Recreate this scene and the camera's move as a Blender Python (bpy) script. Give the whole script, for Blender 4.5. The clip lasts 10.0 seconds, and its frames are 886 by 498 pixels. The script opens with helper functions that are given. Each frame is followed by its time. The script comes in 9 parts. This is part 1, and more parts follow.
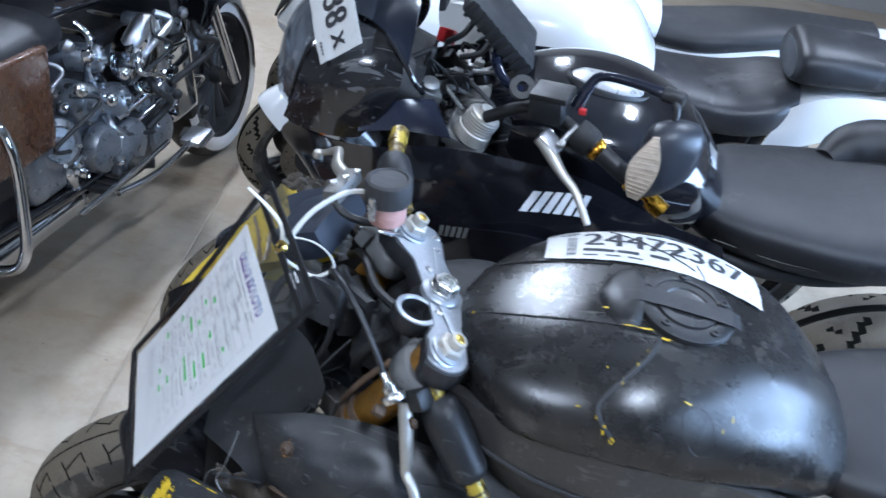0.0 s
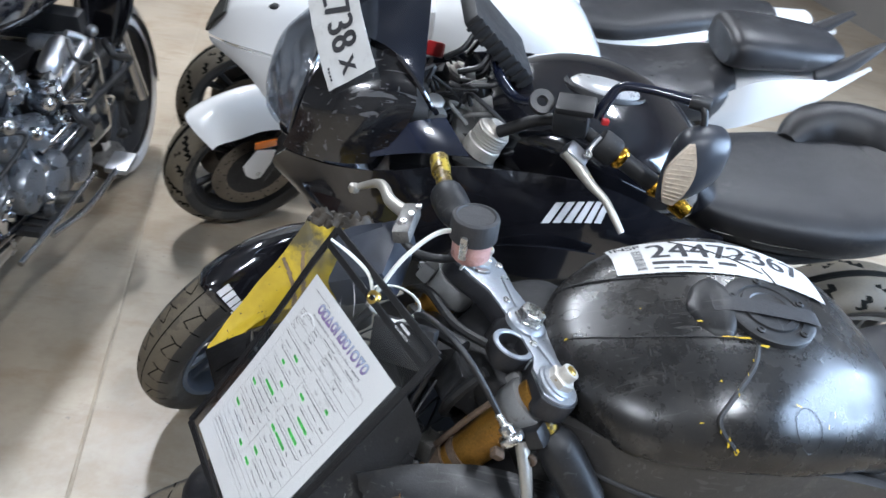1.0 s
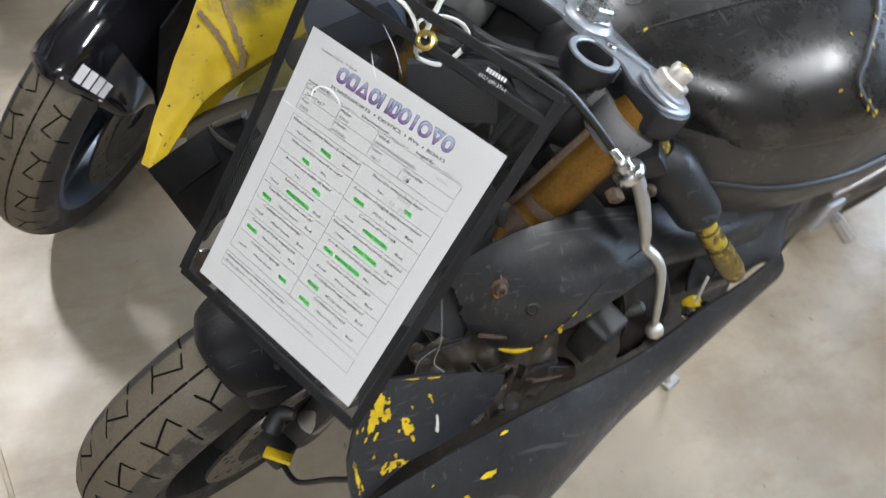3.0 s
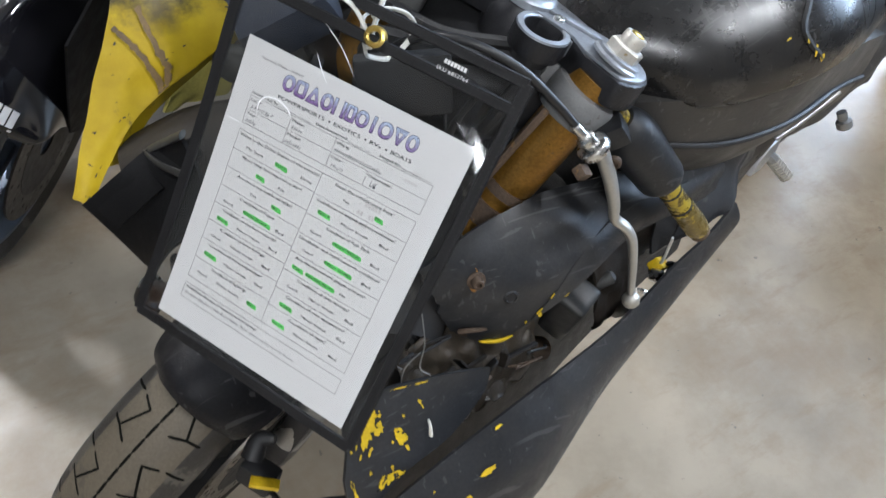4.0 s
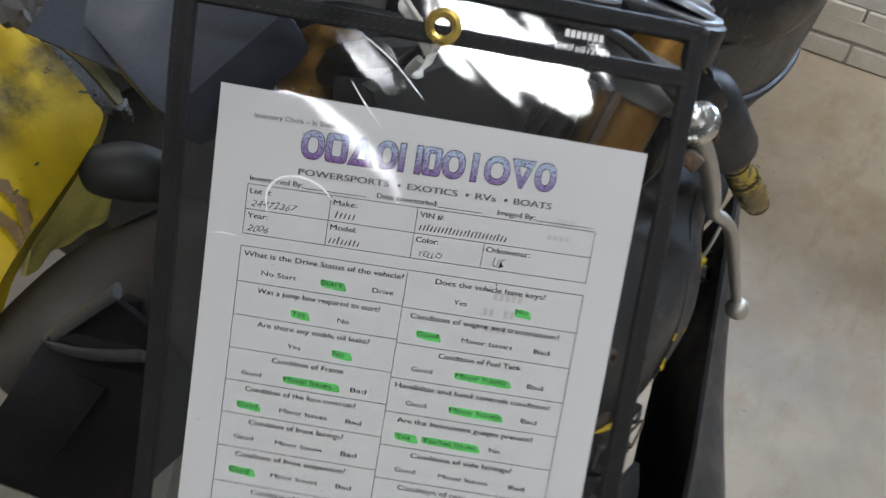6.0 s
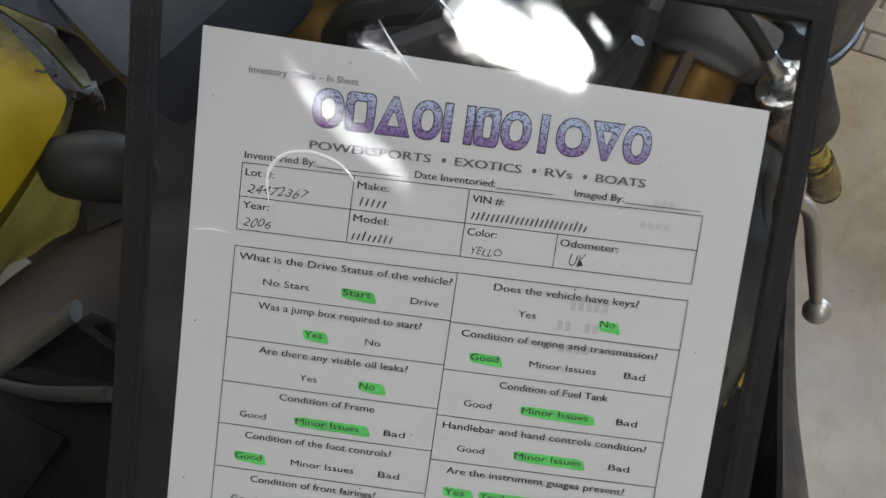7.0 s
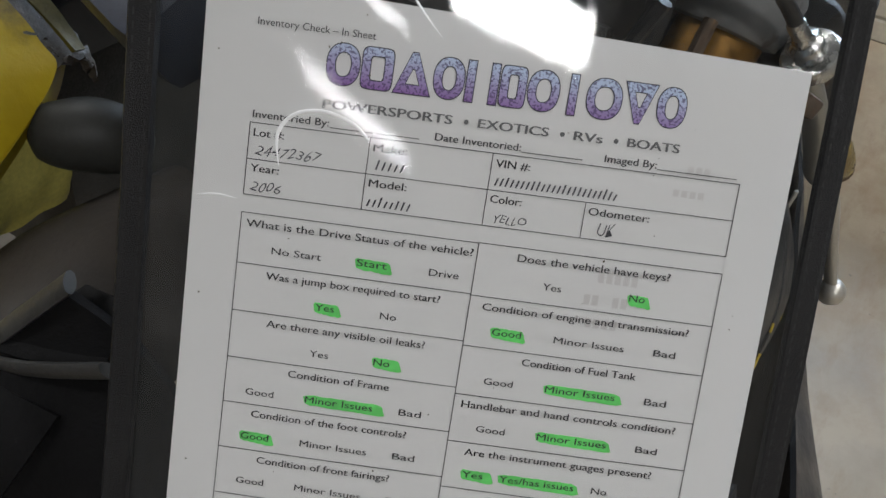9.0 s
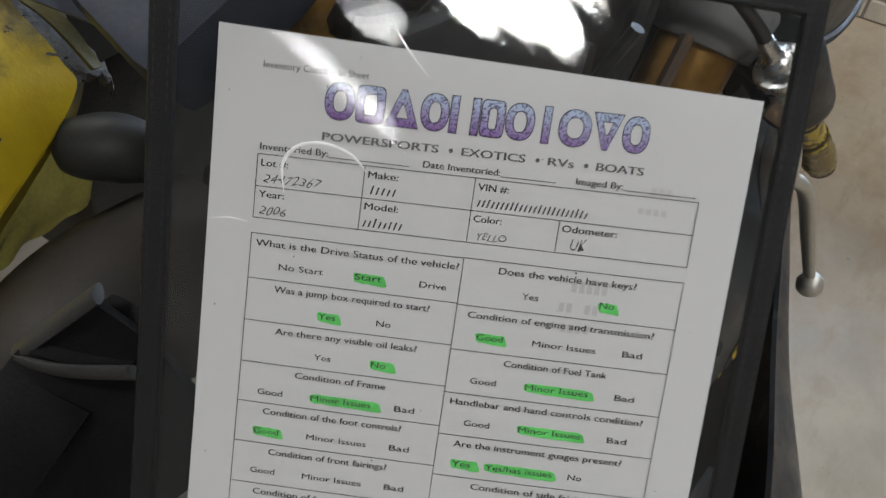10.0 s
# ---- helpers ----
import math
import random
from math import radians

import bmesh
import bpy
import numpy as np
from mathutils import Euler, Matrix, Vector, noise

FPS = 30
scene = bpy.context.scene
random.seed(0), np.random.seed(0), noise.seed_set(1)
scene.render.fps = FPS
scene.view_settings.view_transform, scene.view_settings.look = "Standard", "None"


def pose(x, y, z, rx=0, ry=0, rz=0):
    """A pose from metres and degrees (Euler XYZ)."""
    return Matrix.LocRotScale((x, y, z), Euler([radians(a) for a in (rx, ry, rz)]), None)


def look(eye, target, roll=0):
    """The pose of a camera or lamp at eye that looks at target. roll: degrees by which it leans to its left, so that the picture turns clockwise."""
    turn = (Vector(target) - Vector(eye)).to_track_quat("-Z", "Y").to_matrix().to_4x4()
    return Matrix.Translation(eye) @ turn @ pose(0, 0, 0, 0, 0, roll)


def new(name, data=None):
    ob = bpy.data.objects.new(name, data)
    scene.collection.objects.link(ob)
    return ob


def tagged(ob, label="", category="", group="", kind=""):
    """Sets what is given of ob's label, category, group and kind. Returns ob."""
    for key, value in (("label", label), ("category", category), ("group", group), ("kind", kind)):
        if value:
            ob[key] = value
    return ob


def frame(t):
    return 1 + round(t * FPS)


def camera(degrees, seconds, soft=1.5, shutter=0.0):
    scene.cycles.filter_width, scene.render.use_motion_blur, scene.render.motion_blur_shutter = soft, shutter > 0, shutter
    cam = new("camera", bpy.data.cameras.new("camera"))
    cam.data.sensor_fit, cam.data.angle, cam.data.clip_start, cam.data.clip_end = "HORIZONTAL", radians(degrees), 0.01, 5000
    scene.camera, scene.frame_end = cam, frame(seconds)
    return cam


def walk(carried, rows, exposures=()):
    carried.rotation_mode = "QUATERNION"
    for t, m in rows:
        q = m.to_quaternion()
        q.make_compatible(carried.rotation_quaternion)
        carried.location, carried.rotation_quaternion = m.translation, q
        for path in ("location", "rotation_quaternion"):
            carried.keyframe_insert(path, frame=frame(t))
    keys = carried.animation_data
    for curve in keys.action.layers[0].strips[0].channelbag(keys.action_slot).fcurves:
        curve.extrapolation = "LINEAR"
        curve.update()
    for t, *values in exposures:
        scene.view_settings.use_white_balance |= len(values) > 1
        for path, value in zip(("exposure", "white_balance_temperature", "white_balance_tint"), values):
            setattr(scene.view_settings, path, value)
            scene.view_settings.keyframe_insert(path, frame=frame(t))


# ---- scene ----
cam = camera(58.4, 10.0, shutter=0.5)
PATH = [
    (0, (0.281, -0.135, 1.475), (0.083, 1.582, 0.469), 10.0),
    (0.4, (0.189, -0.101, 1.487), (-0.005, 1.599, 0.452), 9.8),
    (0.5, (0.164, -0.096, 1.480), (0.021, 1.614, 0.453), 10.3),
    (1, (-0.02, -0.112, 1.479), (0.124, 1.619, 0.488), 9.8),
    (1.2, (-0.069, -0.108, 1.491), (0.156, 1.605, 0.483), 10.5),
    (1.5, (-0.11, -0.102, 1.473), (0.145, 1.601, 0.456), 9.5),
    (1.6, (-0.118, -0.095, 1.466), (0.147, 1.587, 0.417), 9.5),
    (1.7, (-0.125, -0.058, 1.446), (0.153, 1.579, 0.332), 9.1),
    (1.8, (-0.125, -0.03, 1.419), (0.162, 1.555, 0.233), 9.4),
    (1.9, (-0.117, 0.008, 1.368), (0.172, 1.547, 0.125), 9.6),
    (2, (-0.116, 0.062, 1.35), (0.161, 1.517, 0.007), 9.1),
    (2.1, (-0.108, 0.096, 1.333), (0.159, 1.479, -0.087), 8.8),
    (2.2, (-0.103, 0.121, 1.323), (0.16, 1.482, -0.118), 8.1),
    (2.5, (-0.134, 0.186, 1.324), (0.226, 1.459, -0.176), 9.0),
    (3, (-0.261, 0.186, 1.331), (0.355, 1.327, -0.192), 9.4),
    (3.2, (-0.293, 0.181, 1.332), (0.394, 1.284, -0.188), 9.9),
    (4.3, (-0.28, 0.288, 1.312), (0.518, 1.266, -0.24), 8.2),
    (4.5, (-0.295, 0.325, 1.308), (0.565, 1.263, -0.235), 9.1),
    (5, (-0.357, 0.407, 1.277), (0.693, 1.203, -0.227), 10.0),
    (5.2, (-0.364, 0.432, 1.253), (0.728, 1.194, -0.24), 9.4),
    (6.3, (-0.301, 0.542, 1.083), (0.928, 1.303, -0.299), 3.9),
    (6.5, (-0.293, 0.554, 1.067), (0.941, 1.317, -0.309), 3.7),
    (7, (-0.277, 0.574, 1.046), (0.948, 1.325, -0.344), 3.7),
    (7.5, (-0.272, 0.584, 1.041), (0.952, 1.314, -0.363), 4.5),
    (8, (-0.268, 0.582, 1.036), (0.942, 1.312, -0.379), 4.1),
    (8.5, (-0.273, 0.586, 1.029), (0.948, 1.303, -0.384), 4.5),
    (9, (-0.275, 0.588, 1.028), (0.943, 1.301, -0.389), 4.9),
    (9.5, (-0.278, 0.588, 1.032), (0.94, 1.299, -0.387), 4.6),
    (10, (-0.283, 0.575, 1.062), (0.894, 1.286, -0.39), 3.8),
]
walk(cam, [(t, look(eye, target, roll)) for t, eye, target, roll in PATH],
     [(0, 0.06, 4950, 10), (0.6, 0.20, 5200, 10), (1.2, 0.17, 5600, 10), (2.5, 0.08, 5980, 10), (3.2, 0.13, 5850, 10), (5, -0.25, 5720, 10), (6.4, -0.52, 5900, 10), (7.2, -0.60, 5980, 10), (10, -0.60, 6050, 10)])

# ---- world and lights ----
world = bpy.data.worlds.new("daylight")
scene.world = world
world.use_nodes = True
wn = world.node_tree
sky = wn.nodes.new("ShaderNodeTexSky")
sky.sky_type, sky.sun_disc = "NISHITA", False
sky.sun_elevation, sky.sun_rotation = radians(40), radians(60)
wn.nodes["Background"].inputs[1].default_value = 0.15
wn.links.new(sky.outputs[0], wn.nodes["Background"].inputs[0])


def area(name, m, sx, sy, watts, color):
    d = bpy.data.lights.new(name, "AREA")
    d.shape, d.size, d.size_y, d.energy, d.color = "RECTANGLE", sx, sy, watts, color
    ob = new(name, d)
    ob.matrix_world = m
    return ob


CEIL = 4.6
# daylight through the roll-up door opening
area("door_daylight", look((4.4, 0.75, 2.0), (0.5, 0.9, 0.85)), 3.3, 2.4, 400, (0.72, 0.85, 1.0))
# ceiling lights: x, y, watts, width, length, turn
# the second is added fill for the near floor and the paper
LAMPS = [(1.7, 3.3, 75, 0.26, 1.1, 0), (1.45, -1.2, 125, 0.26, 1.1, 0), (-2.55, -2.75, 190, 0.46, 0.95, 30), (-5.4, -2.7, 16, 0.05, 1.1, 0), (-3.72, -2.25, 3, 0.03, 0.36, 0), (-1.7, 4.3, 195, 0.26, 1.1, 0), (-0.4, 7.2, 60, 0.26, 1.1, 0)]
for lx, ly, watts, sx, sy, turn in LAMPS:
    area("ceiling_lamp_light", pose(lx, ly, CEIL - 0.16, 0, 0, turn), sx, sy, watts, (1.0, 0.95, 0.88))


# ---- materials ----
def nodes(name):
    m = bpy.data.materials.new(name)
    m.use_nodes = True
    t = m.node_tree
    return m, t, t.nodes["Principled BSDF"]


def node(t, kind, **kw):
    n = t.nodes.new(kind)
    for k, v in kw.items():
        n.inputs[k.replace("_", " ")].default_value = v
    return n


def noise_tex(t, scale, detail=5.0, rough=0.6, stretch=None, coord="Object"):
    c = t.nodes.new("ShaderNodeTexCoord")
    mp = t.nodes.new("ShaderNodeMapping")
    t.links.new(c.outputs[coord], mp.inputs[0])
    if stretch:
        mp.inputs["Scale"].default_value = stretch
    n = node(t, "ShaderNodeTexNoise", Scale=scale, Detail=detail, Roughness=rough)
    t.links.new(mp.outputs[0], n.inputs["Vector"])
    return n


def ramp(t, fac, stops):
    r = t.nodes.new("ShaderNodeValToRGB")
    e = r.color_ramp.elements
    while len(e) < len(stops):
        e.new(0.5)
    for el, (p, c) in zip(e, stops):
        el.position = p
        el.color = (*c, 1) if len(c) == 3 else c
    t.links.new(fac, r.inputs[0])
    return r


def grey(v):
    return (v, v, v)


def mixc(t, fac, a, b):
    mx = t.nodes.new("ShaderNodeMix")
    mx.data_type = "RGBA"
    for s, v in ((mx.inputs[0], fac), (mx.inputs[6], a), (mx.inputs[7], b)):
        if isinstance(v, (int, float)):
            s.default_value = v
        elif isinstance(v, tuple):
            s.default_value = (*v, 1)
        else:
            t.links.new(v, s)
    return mx.outputs[2]


def surface(name, base, rough=0.5, metal=0.0, vary=0.15, scale=40, bump=0.1, spots=None, spot_scale=25, spot_at=0.62,
            coat=0.0, spread=0.12, fine=300, stretch=None, spec=0.5, scratch=None):
    """A surface with two scales of variation in colour and gloss, relief, and optional worn spots of another colour."""
    m, t, p = nodes(name)
    big = noise_tex(t, scale * 0.25, 4)
    small = noise_tex(t, fine, 6, 0.65, stretch)
    lo, hi = tuple(c * (1 - vary) for c in base), tuple(min(1, c * (1 + vary)) for c in base)
    col = ramp(t, big.outputs["Fac"], [(0.3, lo), (0.7, hi)]).outputs[0]
    col2 = ramp(t, small.outputs["Fac"], [(0.3, grey(1 - vary)), (0.7, grey(1.0))]).outputs[0]
    mul = t.nodes.new("ShaderNodeMix")
    mul.data_type, mul.blend_type = "RGBA", "MULTIPLY"
    mul.inputs[0].default_value = 1
    t.links.new(col, mul.inputs[6])
    t.links.new(col2, mul.inputs[7])
    out = mul.outputs[2]
    if spots:
        sn = noise_tex(t, spot_scale, 7, 0.7)
        f = ramp(t, sn.outputs["Fac"], [(spot_at, grey(0)), (spot_at + 0.03, grey(1))]).outputs[0]
        out = mixc(t, f, out, spots)
    if scratch:
        for st, lim in (((1, 26, 5), 0.665), ((22, 1.5, 9), 0.675), ((5, 9, 34), 0.68)):
            ln = noise_tex(t, 7, 2, 0.55, st)
            f = ramp(t, ln.outputs["Fac"], [(lim, grey(0)), (lim + 0.02, grey(0.55))]).outputs[0]
            out = mixc(t, f, out, scratch)
        du = noise_tex(t, 5, 8, 0.75)
        f = ramp(t, du.outputs["Fac"], [(0.48, grey(0)), (0.75, grey(0.14))]).outputs[0]
        out = mixc(t, f, out, (0.20, 0.18, 0.15))
    t.links.new(out, p.inputs["Base Color"])
    rn = noise_tex(t, scale, 6, 0.7)
    rr = ramp(t, rn.outputs["Fac"], [(0.3, grey(max(0.02, rough - spread))), (0.72, grey(min(1, rough + spread)))])
    t.links.new(rr.outputs[0], p.inputs["Roughness"])
    p.inputs["Metallic"].default_value = metal
    p.inputs["Coat Weight"].default_value = coat
    p.inputs["Coat Roughness"].default_value = 0.04
    p.inputs["Specular IOR Level"].default_value = spec
    b = node(t, "ShaderNodeBump", Strength=bump, Distance=0.002)
    t.links.new(small.outputs["Fac"], b.inputs["Height"])
    t.links.new(b.outputs[0], p.inputs["Normal"])
    return m


def glow(name, color, power):
    m, t, p = nodes(name)
    p.inputs["Emission Color"].default_value = (*color, 1)
    p.inputs["Emission Strength"].default_value = power
    return m


def clear(name, tint=(1, 1, 1), scratch=0.25, gloss=0.03, ior=1.35):
    """A thin clear sheet: it lets light through and mirrors by Fresnel, with fine scratches."""
    m, t, p = nodes(name)
    out = t.nodes["Material Output"]
    tr = t.nodes.new("ShaderNodeBsdfTransparent")
    tr.inputs[0].default_value = (*tint, 1)
    gl = node(t, "ShaderNodeBsdfGlossy", Roughness=gloss)
    lw = t.nodes.new("ShaderNodeLayerWeight")
    lw.inputs[0].default_value = 0.5
    pw = t.nodes.new("ShaderNodeMath")
    pw.operation = "POWER"
    t.links.new(lw.outputs["Facing"], pw.inputs[0])
    pw.inputs[1].default_value = 4.0
    fr = t.nodes.new("ShaderNodeMath")
    fr.operation = "MULTIPLY_ADD"
    r0 = ((ior - 1) / (ior + 1)) ** 2
    t.links.new(pw.outputs[0], fr.inputs[0])
    fr.inputs[1].default_value = 0.85 - r0
    fr.inputs[2].default_value = r0
    mx = t.nodes.new("ShaderNodeMixShader")
    wav = noise_tex(t, 13, 3, 0.45)
    sc = noise_tex(t, 60, 6, 0.8, (1, 8, 2))
    add = t.nodes.new("ShaderNodeMath")
    add.operation = "MULTIPLY_ADD"
    t.links.new(sc.outputs["Fac"], add.inputs[0])
    add.inputs[1].default_value = scratch * 0.08
    t.links.new(wav.outputs["Fac"], add.inputs[2])
    b = node(t, "ShaderNodeBump", Strength=0.05, Distance=0.004)
    t.links.new(add.outputs[0], b.inputs["Height"])
    t.links.new(b.outputs[0], gl.inputs["Normal"])
    t.links.new(fr.outputs[0], mx.inputs[0])
    t.links.new(tr.outputs[0], mx.inputs[1])
    t.links.new(gl.outputs[0], mx.inputs[2])
    t.links.new(mx.outputs[0], out.inputs[0])
    t.nodes.remove(p)
    return m


def concrete():
    m, t, p = nodes("sealed_concrete")
    a = noise_tex(t, 0.9, 6, 0.6)
    c = noise_tex(t, 7, 8, 0.68)
    g = noise_tex(t, 260, 4, 0.7)
    st = noise_tex(t, 2.6, 7, 0.72)
    base = ramp(t, a.outputs["Fac"], [(0.3, (0.325, 0.268, 0.198)), (0.5, (0.41, 0.348, 0.262)), (0.72, (0.50, 0.438, 0.345))]).outputs[0]
    mot = ramp(t, c.outputs["Fac"], [(0.3, grey(0.80)), (0.55, grey(0.97)), (0.7, grey(1.0))]).outputs[0]
    mul = t.nodes.new("ShaderNodeMix")
    mul.data_type, mul.blend_type = "RGBA", "MULTIPLY"
    mul.inputs[0].default_value = 1
    t.links.new(base, mul.inputs[6])
    t.links.new(mot, mul.inputs[7])
    sf = ramp(t, st.outputs["Fac"], [(0.48, grey(0)), (0.66, grey(0.9))]).outputs[0]
    col = mixc(t, sf, mul.outputs[2], (0.30, 0.228, 0.150))
    sw = noise_tex(t, 3.2, 6, 0.7, stretch=(1.0, 3.4, 1.0))
    wf = ramp(t, sw.outputs["Fac"], [(0.54, grey(0)), (0.68, grey(0.6))]).outputs[0]
    col = mixc(t, wf, col, (0.27, 0.200, 0.130))
    sp = noise_tex(t, 38, 3, 0.5)
    pf = ramp(t, sp.outputs["Fac"], [(0.715, grey(0)), (0.74, grey(0.6))]).outputs[0]
    col = mixc(t, pf, col, (0.14, 0.13, 0.12))
    t.links.new(col, p.inputs["Base Color"])
    rr = ramp(t, c.outputs["Fac"], [(0.3, grey(0.27)), (0.7, grey(0.50))])
    t.links.new(rr.outputs[0], p.inputs["Roughness"])
    b = node(t, "ShaderNodeBump", Strength=0.12, Distance=0.002)
    t.links.new(g.outputs["Fac"], b.inputs["Height"])
    t.links.new(b.outputs[0], p.inputs["Normal"])
    return m


def yellow_paint():
    """Yellow paint, cracked and scraped, with brown run marks."""
    m, t, p = nodes("scraped_yellow_paint")
    a = noise_tex(t, 14, 5)
    base = ramp(t, a.outputs["Fac"], [(0.3, (0.38, 0.26, 0.003)), (0.7, (0.58, 0.42, 0.007))]).outputs[0]
    w = noise_tex(t, 16, 8, 0.75, (1, 1, 0.35))
    f = ramp(t, w.outputs["Fac"], [(0.60, grey(0)), (0.66, grey(0.85))]).outputs[0]
    col = mixc(t, f, base, (0.12, 0.075, 0.03))
    k = noise_tex(t, 70, 4, 0.6)
    f2 = ramp(t, k.outputs["Fac"], [(0.69, grey(0)), (0.71, grey(1))]).outputs[0]
    col = mixc(t, f2, col, (0.03, 0.025, 0.02))
    # soot and torn brown remains round the cowl; the fourth also paints in shade
    for at, near, far, dark in (((-0.535, 0.088, 0.79), 0.010, 0.040, (0.085, 0.066, 0.036)), ((-0.499, 0.087, 0.794), 0.003, 0.026, (0.022, 0.020, 0.016)), ((-0.565, 0.110, 0.82), 0.026, 0.050, (0.028, 0.023, 0.014)), ((-0.458, 0.102, 0.79), 0.010, 0.034, (0.03, 0.025, 0.012)), ((-0.505, 0.120, 0.828), 0.004, 0.030, (0.05, 0.038, 0.016))):
        c = t.nodes.new("ShaderNodeTexCoord")
        wob = noise_tex(t, 45, 5, 0.65)
        d = t.nodes.new("ShaderNodeVectorMath")
        d.operation = "DISTANCE"
        t.links.new(c.outputs["Object"], d.inputs[0])
        d.inputs[1].default_value = at
        add = t.nodes.new("ShaderNodeMath")
        add.operation = "MULTIPLY_ADD"
        t.links.new(wob.outputs["Fac"], add.inputs[0])
        add.inputs[1].default_value = 0.05
        t.links.new(d.outputs["Value"], add.inputs[2])
        f3 = ramp(t, add.outputs[0], [(near + 0.022, grey(0.9)), (far + 0.022, grey(0))]).outputs[0]
        col = mixc(t, f3, col, dark)
    t.links.new(col, p.inputs["Base Color"])
    p.inputs["Roughness"].default_value = 0.48
    p.inputs["Specular IOR Level"].default_value = 0.3
    b = node(t, "ShaderNodeBump", Strength=0.35, Distance=0.003)
    t.links.new(w.outputs["Fac"], b.inputs["Height"])
    t.links.new(b.outputs[0], p.inputs["Normal"])
    return m


